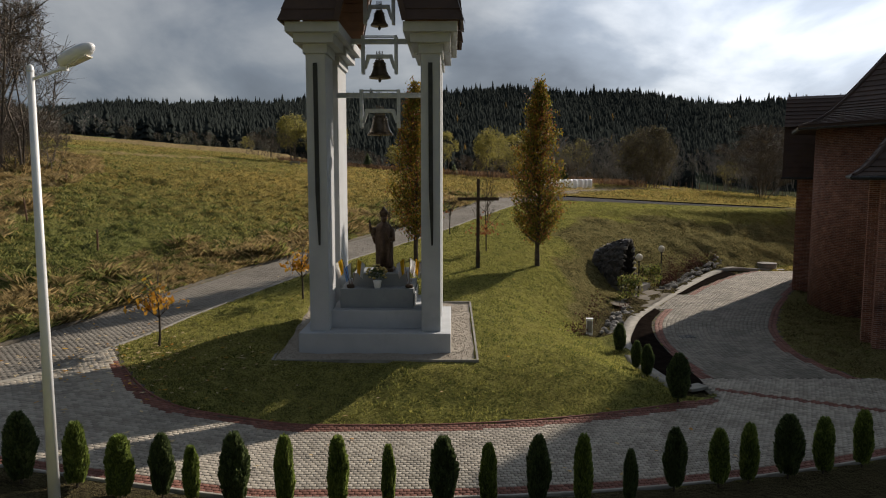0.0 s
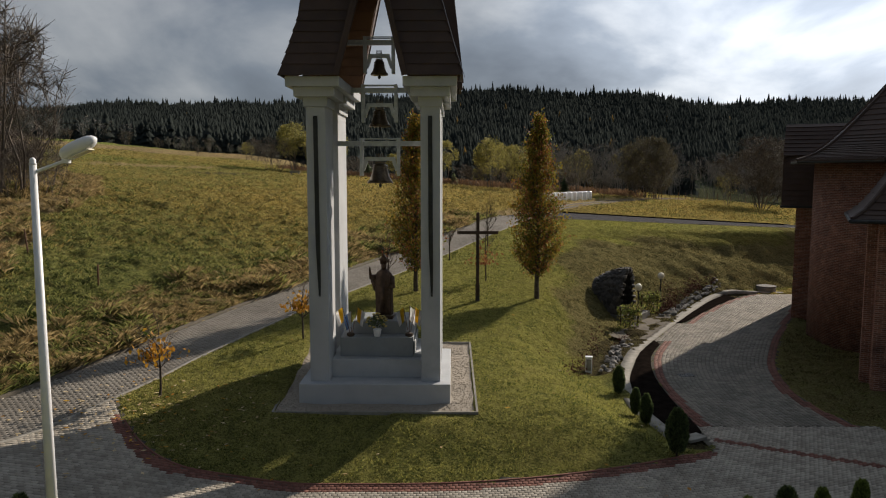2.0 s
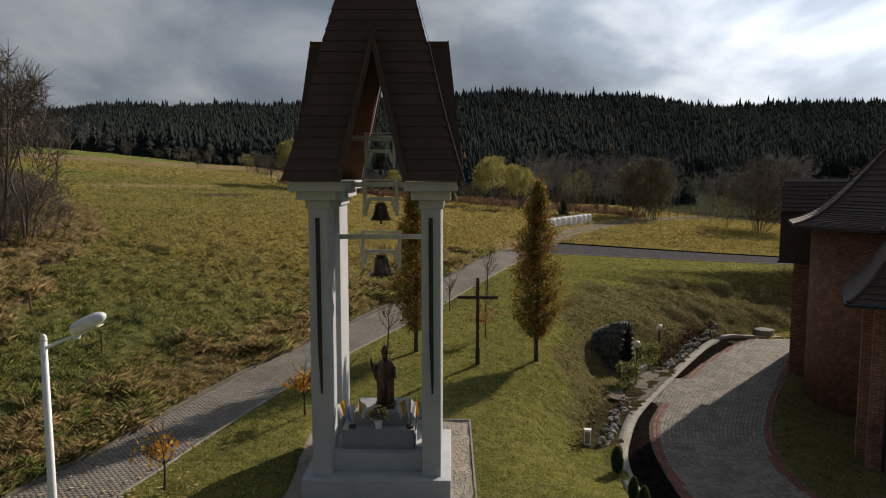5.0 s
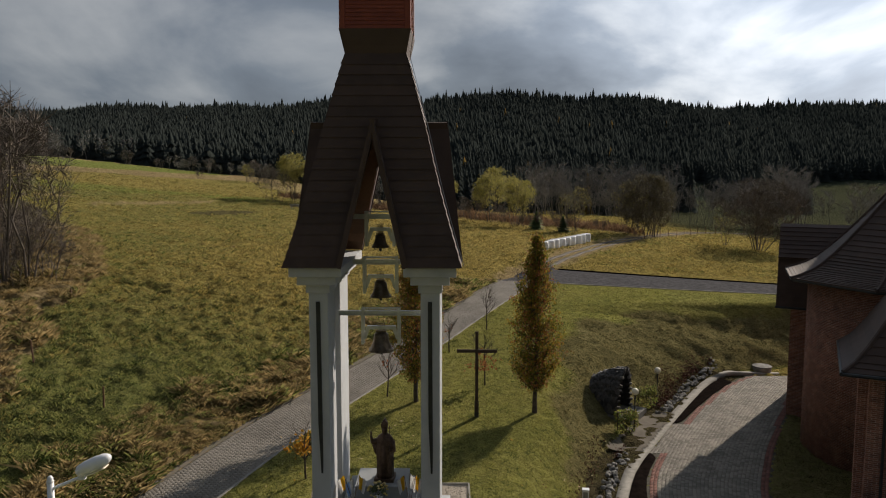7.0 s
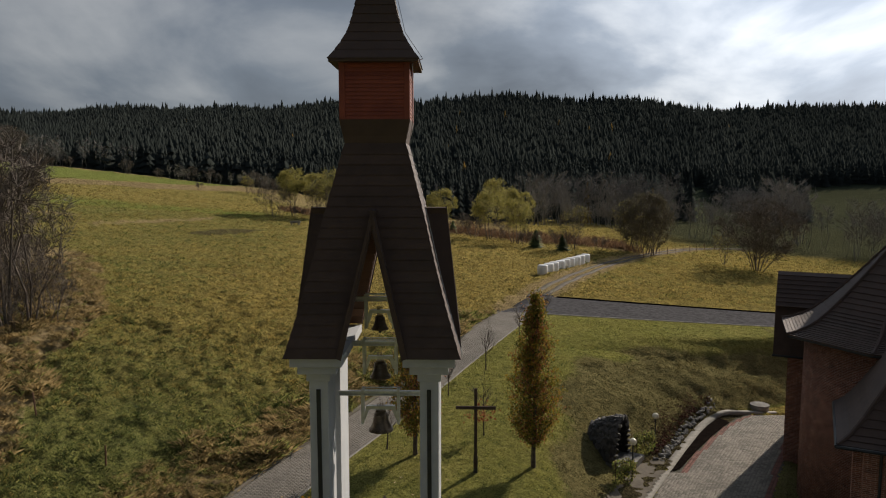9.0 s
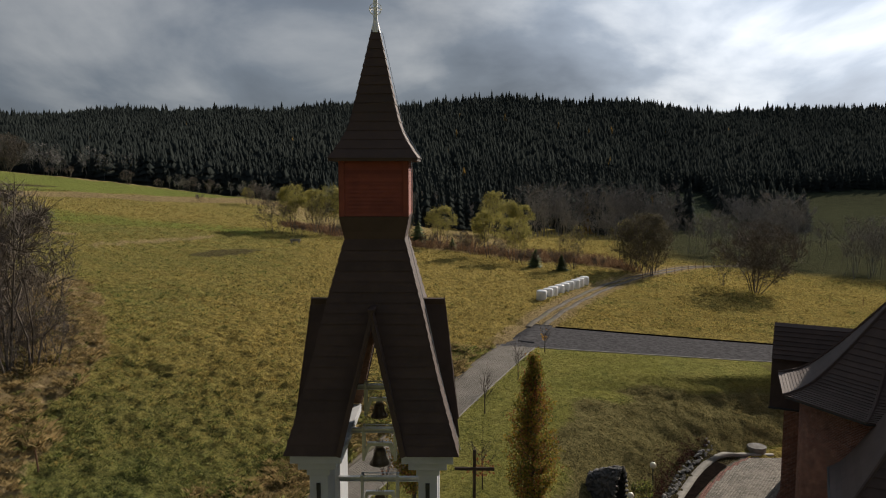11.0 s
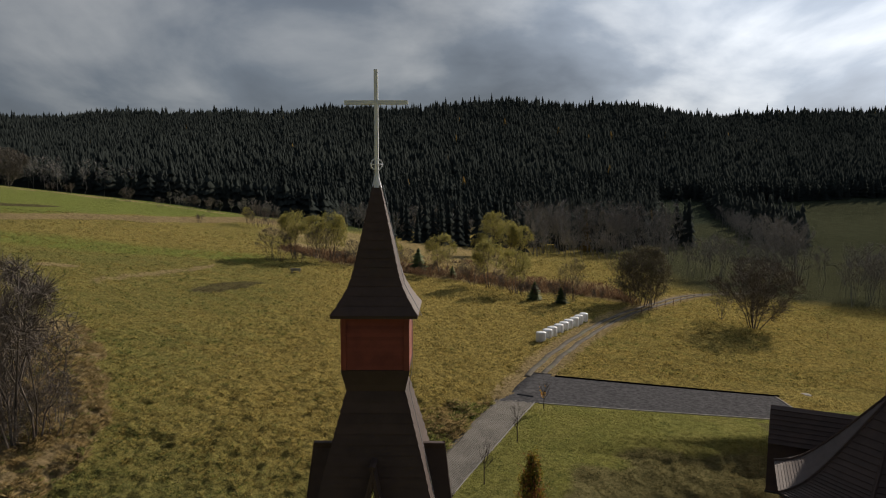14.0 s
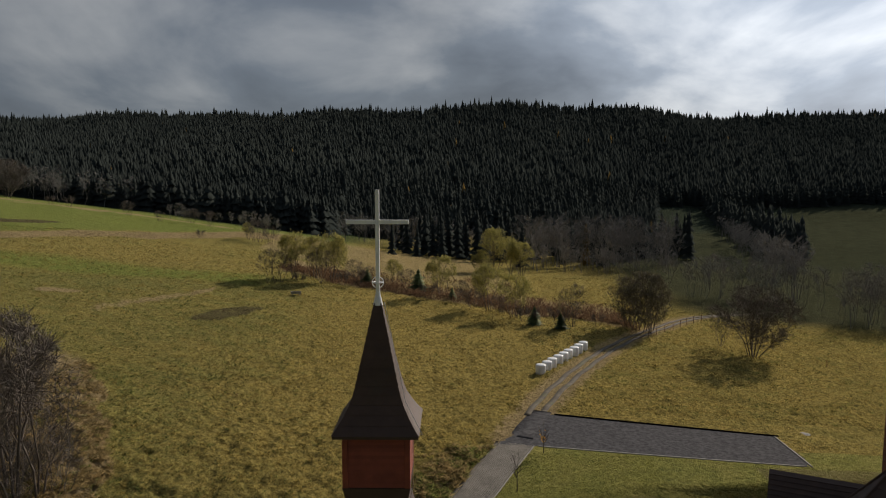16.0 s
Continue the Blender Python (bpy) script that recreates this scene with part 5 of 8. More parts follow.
    brick_uv(part("steeple", moved(stp), M["brick"], ch, "square red-brick steeple"))
    spr = bmesh.new()
    lathe(spr, [(4.2, 27.0), (2.6, 30.0), (0.1, 38.0)], 4, (37.3, 53.3, 0))
    part("steeple_roof", moved(spr), M["roof"], ch, "pointed dark brown steeple roof")
    # lower vestry roof nearer the court
    spin = Matrix.Translation((14.8, 26.7, 0)) @ Matrix.Rotation(radians(-27), 4, "Z")
    brick_uv(part("vestry_wall", turned(boxes((0.95, 9.0, 0.95, 6.0, -0.4, 6.6))), M["brick"], ch, "red-brick vestry wall"))
    brick_uv(part("buttress", turned(boxes((0.62, 0.96, 1.9, 2.5, -0.4, 6.4), bevel=0.02)), M["brick"], ch))
    core = bmesh.new()
    prism(core, [(0.45, 0.45, 6.6), (9.0, 0.45, 6.6), (9.0, 2.9, 10.6), (2.9, 2.9, 10.6)], (0, 0.05, 0))
    vr = part("vestry_roof", turned(core), M["roof"], ch, "flared dark brown vestry roof")
    pf = [(0.0, 6.48), (0.4, 6.78), (0.8, 7.28), (1.17, 7.86), (2.0, 9.2), (3.0, 10.9)]
    rows = []
    for k in range(15):
        d = 3.0 * k / 14
        z = float(np.interp(d, [p[0] for p in pf], [p[1] for p in pf]))
        rows.append([(d, 6.0, z), (d, d, z), (9.0, d, z)])
    for bm in lapped(rows):
        part("roof_course", turned(bm), M["roof"], vr)
    hip = bmesh.new()
    for a, b in zip(rows[:-1], rows[1:]):
        tube(hip, Vector(a[1]) + Vector((0, 0, 0.03)), Vector(b[1]) + Vector((0, 0, 0.03)), 0.08, sides=6, caps=False)
    part("hip_ridge", turned(hip), M["roof"], vr)
    gt = bmesh.new()
    tube(gt, (-0.04, 6.0, 6.42), (-0.04, -0.04, 6.42), 0.075)
    tube(gt, (-0.04, -0.04, 6.42), (9.0, -0.04, 6.42), 0.075)
    part("gutter", turned(gt), M["dark_metal"], ch)
    sf = bmesh.new()
    prism(sf, [(0, 0, 6.40), (9.0, 0, 6.40), (9.0, 1.0, 6.46), (1.0, 1.0, 6.46), (1.0, 6.0, 6.46), (0, 6.0, 6.40)], (0, 0, 0.03))
    part("eave_soffit", turned(sf), M["wood_dark"], ch)
    dp = bmesh.new()
    tube(dp, (1.5, 0.86, -0.2), (1.5, 0.86, 6.4), 0.055)
    part("downpipe", turned(dp), M["dark_metal"], ch)
    return ch


church = make_church()

# ---- the wooded hill ----
def conifer_stuff(name, places, material_, label, tiers=3, sides=5, seed=3):
    """Many far conifers in one mesh: jagged stacked skirts. places: x, y, z, height, width."""
    rng = np.random.default_rng(seed)
    P_ = np.asarray(places)
    n = len(P_)
    verts, tris = [], []
    base = 0
    for k in range(tiers):
        f0, f1 = k / tiers * 0.88, min(1.0, k / tiers * 0.88 + 1.45 / tiers)
        r = (1 - k / tiers) ** 0.85 * 0.5
        ang = rng.uniform(0, 6.28, (n, 1)) + np.arange(sides * 2)[None] * math.pi / sides
        rr = r * P_[:, 4:5] * np.where(np.arange(sides * 2) % 2 == 0, 1.12, 0.62)[None] * rng.uniform(0.75, 1.2, (n, sides * 2))
        zz = P_[:, 2:3] + P_[:, 3:4] * (f0 + 0.05 + rng.uniform(-0.035, 0.02, (n, sides * 2)))
        ring = np.stack([P_[:, 0:1] + rr * np.cos(ang), P_[:, 1:2] + rr * np.sin(ang), zz], -1)
        apex = np.stack([P_[:, 0], P_[:, 1], P_[:, 2] + P_[:, 3] * f1], -1)[:, None]
        block = np.concatenate([ring, apex], 1)
        w = sides * 2 + 1
        idx = base + np.arange(n)[:, None, None] * w
        t = np.stack([np.arange(sides * 2), (np.arange(sides * 2) + 1) % (sides * 2), np.full(sides * 2, sides * 2)], -1)[None]
        tris.append((idx + t).reshape(-1, 3))
        verts.append(block.reshape(-1, 3))
        base += n * w
    me = quad_mesh(name, np.concatenate(verts), np.concatenate(tris), material_)
    return tagged(new(name, me), label, "forest", kind="stuff")


def wood_density(x, y):
    _, _, _, _, _, forest = field_zones(x, y)
    return forest


def make_forest():
    rng = np.random.default_rng(11)
    n = 60000
    y = 235 + 1150 * rng.random(n) ** 1.15
    x = rng.uniform(-1, 1, n) * (y * 0.68 + 40)
    keep = (wood_density(x, y) > 0.76) & (y < 1045 + 280 * sm(-60, -450, x))
    # open pasture on the far slope to the east
    past = (x > 62 + 0.3 * (y - 220)) & (x < 420) & (y > 200) & (y < 415 + 0.10 * (x - 95)) & ~((np.abs(x - 108 - 0.22 * (y - 215)) < 5))
    keep &= ~past
    x, y = x[keep], y[keep]
    z = land(x, y)
    h = rng.normal(11.5, 2.2, len(x)).clip(6, 20)
    w = h * rng.uniform(0.40, 0.56, len(x))
    pl = np.stack([x, y, z - 0.4, h, w], -1)
    gold = rng.random(len(x)) < 0.0012
    near = pl[:, 1] < 440
    conifer_stuff("spruce_forest", pl[~gold & near], M["spruce"], "dense dark spruce forest at the foot of the hill", 6, 4)
    conifer_stuff("spruce_forest", pl[~gold & ~near], M["spruce"], "dense dark spruce forest covering the hill", 3, 3)
    conifer_stuff("larches", pl[gold], M["larch"], "scattered yellowing larches in the spruce forest", 3, 3, 5)
    # ragged skyline: taller single trees along the ridge
    x = rng.uniform(-900, 640, 900)
    y = 985 + 290 * sm(-60, -450, x) + rng.uniform(-40, 30, len(x))
    h = rng.normal(15, 3.4, len(x)).clip(8, 25)
    pl = np.stack([x, y, land(x, y) - 0.5, h, h * rng.uniform(0.34, 0.50, len(x))], -1)
    conifer_stuff("ridge_spruces", pl, M["spruce"], "ragged spruces along the ridge of the hill", 4, 4, 7)


make_forest()

# ---- round the tower: gravel, pedestal, statue, flags, flowers ----
def make_gravel():
    cx, cy = TOWER_AT[0] + 0.04, TOWER_AT[1] + 0.25
    hx, y0, y1 = 3.07, -3.28, 3.2
    xs, ys = np.linspace(-hx, hx, 25), np.linspace(y0, y1, 25)
    X, Y = np.meshgrid(xs + cx, ys + cy)
    Z = np.interp(Y, [cy + y0, cy + y1], [1.00, 1.62]) + 0.03 * wob(X, Y, 3)
    i = np.arange(X.size).reshape(X.shape)
    q = np.stack([i[:-1, :-1], i[:-1, 1:], i[1:, 1:], i[1:, :-1]], -1).reshape(-1, 4)
    bed = tagged(new("gravel_bed", quad_mesh("gravel_bed", np.stack([X, Y, Z], -1).reshape(-1, 3), q, M["gravel"], True)), "pale gravel bed round the bell tower", "gravel", kind="structure")
    # loose stones
    rng = np.random.default_rng(2)
    n = 9000
    px, py = rng.uniform(cx - hx + 0.08, cx + hx - 0.08, n), rng.uniform(cy + y0 + 0.08, cy + y1 - 0.08, n)
    ok = (np.abs(px - TOWER_AT[0]) > 2.36) | (np.abs(py - TOWER_AT[1]) > 2.36)
    px, py = px[ok], py[ok]
    n = len(px)
    s = rng.uniform(0.014, 0.030, n)
    pz = np.interp(py, [cy + y0, cy + y1], [1.00, 1.62]) + 0.03 * wob(px, py, 3) + s * 0.1
    oct_ = np.array([(1, 0, 0), (0, 1, 0), (-1, 0, 0), (0, -1, 0), (0, 0, 0.7), (0, 0, -0.7)])
    tri_ = np.array([(0, 1, 4), (1, 2, 4), (2, 3, 4), (3, 0, 4), (1, 0, 5), (2, 1, 5), (3, 2, 5), (0, 3, 5)])
    j = oct_[None] * s[:, None, None] * rng.uniform(0.6, 1.3, (n, 6, 1))
    v = j + np.stack([px, py, pz], -1)[:, None]
    ob = new("gravel_stones", quad_mesh("gravel_stones", v.reshape(-1, 3), (np.arange(n)[:, None, None] * 6 + tri_[None]).reshape(-1, 3), M["gravel"]))
    ob.parent = bed
    tagged(ob, "loose pale gravel stones", kind="stuff")
    for a, b in (((-hx, y0), (hx, y0)), ((hx, y0), (hx, y1)), ((hx, y1), (-hx, y1)), ((-hx, y1), (-hx, y0))):
        bm = bmesh.new()
        za, zb = (float(np.interp(k[1], [y0, y1], [1.00, 1.62])) for k in (a, b))
        d = (Vector(b) - Vector(a)).normalized()
        nr = Vector((d.y, -d.x)) * 0.032
        top = [Vector((cx + p[0] + sx * nr.x - d.x * 0.0, cy + p[1] + sx * nr.y, z + 0.05)) for p, z, sx in ((a, za, 1), (b, zb, 1), (b, zb, -1), (a, za, -1))]
        prism(bm, top, (0, 0, -0.42))
        e = part("edging", bm, M["kerb"], bed, "thin concrete edging board")


make_gravel()


def make_pedestal():
    pd = thing("pedestal", (TOWER_AT[0], TOWER_AT[1], 1.69), "stepped grey plastered pedestal under the statue", "pedestal", rz=-0.77)
    part("lower_step", boxes((-1.50, 1.42, -1.55, 1.5, 0.002, 0.57), bevel=0.02), M["plaster"], pd)
    part("middle_step", boxes((-1.22, 1.14, -1.15, 1.3, 0.572, 1.20), bevel=0.02), M["plaster_dark"], pd)
    part("top_block", boxes((-0.88, 0.90, -0.62, 0.95, 1.202, 1.63), bevel=0.02), M["plaster_dark"], pd)
    side = boxes((1.16, 1.44, -1.15, 0.9, 0.572, 0.66), (1.16, 1.20, -1.15, 0.9, 0.66, 1.05), bevel=0.01)
    part("side_ledge", side, M["plaster"], pd)


make_pedestal()


def make_statue():
    """A robed figure with a raised arm and a tall pointed hat, one plain shape."""
    bm = bmesh.new()
    prof = [(0.34, 0.10), (0.335, 0.25), (0.33, 0.60), (0.345, 1.00), (0.37, 1.25), (0.35, 1.42), (0.26, 1.55), (0.14, 1.62), (0.105, 1.66)]
    sides = 40
    rings = []
    for k, (r, z) in enumerate(prof):
        ring = []
        for i in range(sides):
            a = 2 * math.pi * i / sides
            fold = 1 + 0.055 * math.sin(a * 9 + 0.8 * z) * max(0.0, 1 - z / 1.55) + 0.03 * math.sin(a * 5 + 2 * z)
            ring.append(bm.verts.new((r * fold * math.cos(a) * 1.08, r * fold * math.sin(a) * 0.82, z)))
        rings.append(ring)
    for a, b in zip(rings[:-1], rings[1:]):
        for i in range(sides):
            bm.faces.new((a[i], a[(i + 1) % sides], b[(i + 1) % sides], b[i]))
    bm.faces.new(rings[0][::-1])
    bm.faces.new(rings[-1])
    # cloak's front opening
    prism(bm, [(-0.11, -0.30, 0.12), (0.11, -0.30, 0.12), (0.09, -0.31, 1.30), (-0.09, -0.31, 1.30)], (0, 0.10, 0))
    # head, tall hat
    lathe(bm, [(0.07, 1.62), (0.115, 1.68), (0.125, 1.76), (0.11, 1.83), (0.06, 1.86)], 16, (0, -0.02, 0))
    for s in (-1, 1):
        prism(bm, [(-0.125, -0.02, 1.82), (0.125, -0.02, 1.82), (0.15, -0.02, 1.98), (0.0, -0.02, 2.16), (-0.15, -0.02, 1.98)], (0, s * 0.09, 0))
    # raised arm with wide sleeve
    tube(bm, (-0.30, -0.05, 1.36), (-0.52, -0.12, 1.36), 0.13, 0.10, 10)
    tube(bm, (-0.52, -0.12, 1.33), (-0.56, -0.17, 1.60), 0.075, 0.05, 8)
    tube(bm, (-0.56, -0.17, 1.60), (-0.56, -0.18, 1.74), 0.045, 0.025, 6)
    prism(bm, [(-0.28, -0.08, 1.30), (-0.54, -0.14, 1.28), (-0.42, -0.12, 0.95), (-0.30, -0.08, 0.85)], (0, 0.14, 0))
    # other arm against the side, with the staff and its small cross
    tube(bm, (0.33, -0.05, 1.38), (0.40, -0.16, 1.02), 0.13, 0.10, 10)
    tube(bm, (0.40, -0.16, 1.05), (0.24, -0.30, 1.12), 0.08, 0.06, 8)
    tube(bm, (0.27, -0.33, 0.12), (0.27, -0.33, 2.02), 0.018, 0.018, 6)
    tube(bm, (0.15, -0.33, 1.93), (0.39, -0.33, 1.93), 0.016, 0.016, 6)
    # base
    box(bm, -0.42, 0.42, -0.34, 0.34, 0.0, 0.12, bevel=0.02)
    for v in bm.verts:
        v.co.x *= 0.80
    me = bpy.data.meshes.new("statue")
    bm.to_mesh(me)
    bm.free()
    me.materials.append(M["statue"])
    me.polygons.foreach_set("use_smooth", [True] * len(me.polygons))
    ob = new("statue", me)
    ob.matrix_world = pose(TOWER_AT[0] + 0.10, TOWER_AT[1] + 0.0, 3.322, 0, 0, -4)
    tagged(ob, "dark bronze robed statue with a raised arm on the pedestal", "statue")


make_statue()


def make_flags(x, y, z, specs, label):
    st = thing("flag_stand", (x, y, z), label, "flags", "flag stands on the pedestal")
    pot = lathe(bmesh.new(), [(0.10, 0.0), (0.13, 0.03), (0.12, 0.10), (0.06, 0.12)], 14)
    part("base", pot, M["wood_dark"], st)
    for k, (dx, dy, h, lean, cols) in enumerate(specs):
        top = Vector((dx + lean * h, dy, h))
        pole = tube(bmesh.new(), (dx * 0.3, dy * 0.3, 0.05), top, 0.011, 0.009, 6)
        pp = part("pole", pole, M["soffit"], st)
        n, m = 7, 5
        for half in (0, 1):
            bm = bmesh.new()
            g = []
            for i in range(n):
                row = []
                for j in range(m):
                    u, w = i / (n - 1), (half + j / (m - 1)) / 2
                    # cloth hangs down from the pole's tip in soft folds
                    p = top + Vector((lean * 0.2 * -h * u * 0.9, 0, -0.46 * u)) + Vector(((1 if lean >= 0 else -1) * w * 0.25 * (1 - 0.35 * u), 0.05 * math.sin(w * 9 + u * 3 + k), -0.20 * w))
                    row.append(bm.verts.new(p))
                g.append(row)
            for i in range(n - 1):
                for j in range(m - 1):
                    bm.faces.new((g[i][j], g[i][j + 1], g[i + 1][j + 1], g[i + 1][j]))
            geo = bm.faces[:]
            bmesh.ops.solidify(bm, geom=geo, thickness=0.004)
            part("cloth", bm, M[cols[half]], pp, "", True)


fy = TOWER_AT[1] - 0.95
make_flags(TOWER_AT[0] - 0.92, fy, 2.892, [(0.0, 0, 0.95, -0.28, ("flag_yellow", "flag_white")), (0.06, 0.05, 0.82, -0.05, ("flag_white", "flag_blue")), (0.14, 0.0, 0.95, 0.10, ("flag_yellow", "flag_white"))], "small yellow, white and blue cloth flags on sticks")
make_flags(TOWER_AT[0] + 0.98, fy, 2.892, [(-0.06, 0, 0.95, -0.12, ("flag_yellow", "flag_white")), (0.02, 0.06, 0.98, 0.0, ("flag_white", "flag_white")), (0.10, 0.0, 0.95, 0.12, ("flag_yellow", "flag_white"))], "small yellow and white cloth flags on sticks")


def make_flowers(x, y, z):
    fl = thing("flower_vase", (x, y, z), "white vase with a round bunch of cream flowers", "flowers")
    part("vase", lathe(bmesh.new(), [(0.09, 0.0), (0.10, 0.02), (0.12, 0.14), (0.145, 0.24), (0.13, 0.25)], 18), M["white_metal"], fl, "white vase", True)
    rng = random.Random(8)
    leaf, pet = bmesh.new(), bmesh.new()
    for k in range(420):
        a, b = rng.uniform(0, 6.28), rng.uniform(-0.5, 1.57)
        r = rng.uniform(0.14, 0.30)
        c = Vector((math.cos(a) * math.cos(b) * r * 1.1, math.sin(a) * math.cos(b) * r * 0.9, 0.44 + math.sin(b) * r * 0.85))
        s = rng.uniform(0.03, 0.065)
        q = Euler((rng.uniform(0, 3), rng.uniform(0, 3), rng.uniform(0, 6))).to_matrix()
        leaf.faces.new([leaf.verts.new(c + q @ Vector(p) * s) for p in ((-0.5, 0, 0), (0, -0.35, 0.1), (0.9, 0, 0), (0, 0.35, 0.1))])
    for k in range(34):
        a, b = rng.uniform(0, 6.28), rng.uniform(-0.35, 1.5)
        c = Vector((math.cos(a) * math.cos(b) * 0.31 * 1.1, math.sin(a) * math.cos(b) * 0.28, 0.44 + math.sin(b) * 0.30))
        lathe(pet, [(0.012, -0.02), (0.045, 0.0), (0.05, 0.02), (0.02, 0.04)], 7, c)
    part("greenery", leaf, M["thuja_dark"], fl)
    part("blossoms", pet, M["petal"], fl, "cream blossoms")


make_flowers(TOWER_AT[0] - 0.05, fy - 0.05, 2.892)


# ---- cut hedge plants ----
def crown_flakes(seed, h, r, shape, count, size):
    """A dense column of small scale-leaf flakes. shape(t): width along the height."""
    rng = np.random.default_rng(seed)
    t = rng.random(count) ** 0.85
    a = rng.uniform(0, 2 * math.pi, count)
    lump = 1 + 0.10 * np.sin(a * 3 + t * 9 + seed) + 0.07 * np.sin(a * 7 - t * 14)
    rad = r * shape(t) * lump * (1 - 0.22 * rng.random(count) ** 2)
    c = np.stack([rad * np.cos(a), rad * np.sin(a), 0.10 + t * h], -1)
    out = np.stack([np.cos(a), np.sin(a), 0.9 + 0.8 * rng.random(count)], -1)
    out /= np.linalg.norm(out, axis=1, keepdims=True)
    side = np.cross(out, rng.normal(size=(count, 3)))
    side /= np.linalg.norm(side, axis=1, keepdims=True)
    s = size * rng.uniform(0.6, 1.35, count)[:, None]
    v = np.stack([c - side * s * 0.35, c + out * s * 0.55 - side * s * 0.30, c + out * s * 1.15, c + side * s * 0.38], 1)
    return v.reshape(-1, 3), np.arange(count * 4).reshape(-1, 4)


def make_thuja(seed, h, r, mat_, dark=False):
    shape = (lambda t: np.clip(np.sin(np.pi * np.clip(0.13 + 0.87 * t, 0, 1)) ** 0.42, 0.1, 1) * (1.0 - 0.12 * t)) if not dark else (lambda t: np.clip(np.sin(np.pi * np.clip(0.10 + 0.90 * t, 0, 1)) ** 0.62, 0.08, 1))
    v, q = crown_flakes(seed, h - 0.12, r, shape, 3600, 0.056)
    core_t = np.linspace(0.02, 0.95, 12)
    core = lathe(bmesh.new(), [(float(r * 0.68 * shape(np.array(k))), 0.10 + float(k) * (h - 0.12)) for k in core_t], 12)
    return quad_mesh("crown", v, q, mat_), core


def place_thujas():
    rng = random.Random(5)
    kinds = []
    for k, (mt, dark) in enumerate((("thuja", False), ("thuja", False), ("thuja_dark", True), ("thuja", False), ("thuja_dark", True))):
        me, core = make_thuja(30 + k, 1.0, 0.20, M[mt], dark)
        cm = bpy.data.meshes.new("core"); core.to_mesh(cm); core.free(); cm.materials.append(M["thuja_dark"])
        st = tube(bmesh.new(), (0, 0, -0.05), (0, 0, 0.3), 0.022, 0.015, 6)
        sm_ = bpy.data.meshes.new("stem"); st.to_mesh(sm_); st.free(); sm_.materials.append(M["bark"])
        kinds.append((me, cm, sm_, dark))
    row = [(-8.05, 13.5, 1.42, 1.25, 2), (-7.12, 13.75, 1.30, 1.0, 0), (-6.2, 13.56, 1.28, 1.15, 1), (-5.5, 13.85, 1.32, 1.0, 4), (-4.95, 13.9, 1.15, 0.72, 3), (-4.1, 13.9, 1.52, 1.25, 2), (-3.12, 13.9, 1.50, 0.86, 1),
           (-2.07, 13.9, 1.48, 0.92, 0), (-1.08, 13.9, 1.32, 0.62, 3), (0.0, 13.85, 1.50, 1.18, 4), (0.88, 13.9, 1.34, 0.78, 1), (1.86, 13.9, 1.50, 1.0, 2), (2.74, 13.9, 1.52, 0.82, 3), (3.68, 13.95, 1.21, 0.62, 4),
           (4.80, 15.15, 1.36, 1.0, 2), (5.8, 14.97, 1.25, 0.92, 0), (6.50, 15.35, 1.32, 0.86, 1), (7.46, 15.95, 1.42, 1.3, 4), (8.36, 16.3, 1.28, 0.95, 3), (9.42, 16.5, 1.32, 0.9, 0), (10.7, 17.0, 1.3, 1.0, 2)]
    for x, y, h, w, k in row:
        add_thuja(kinds[k], x, min(y, float(near_kerb(np.array(x))) - 0.30), h, w, "clipped evergreen column in the hedge row along the court", "hedge row along the court", rng)
    for x, y, h, w, k in ((6.48, 26.6, 1.10, 0.98, 4), (6.42, 24.0, 0.98, 0.78, 4), (6.50, 23.0, 1.06, 0.88, 2), (6.72, 20.55, 1.42, 1.36, 2)):
        add_thuja(kinds[k], x, y, h, w, "dark evergreen shrub beside the drive's soil bed", "shrubs beside the drive", rng)


def add_thuja(kind, x, y, h, w, label, group, rng):
    me, cm, sm_, dark = kind
    th = thing("thuja", (x, y, float(land(x, y)) - 0.02), label, "shrub", group, rz=rng.uniform(0, 360))
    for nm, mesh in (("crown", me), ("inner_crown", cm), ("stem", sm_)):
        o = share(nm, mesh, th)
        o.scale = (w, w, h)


place_thujas()

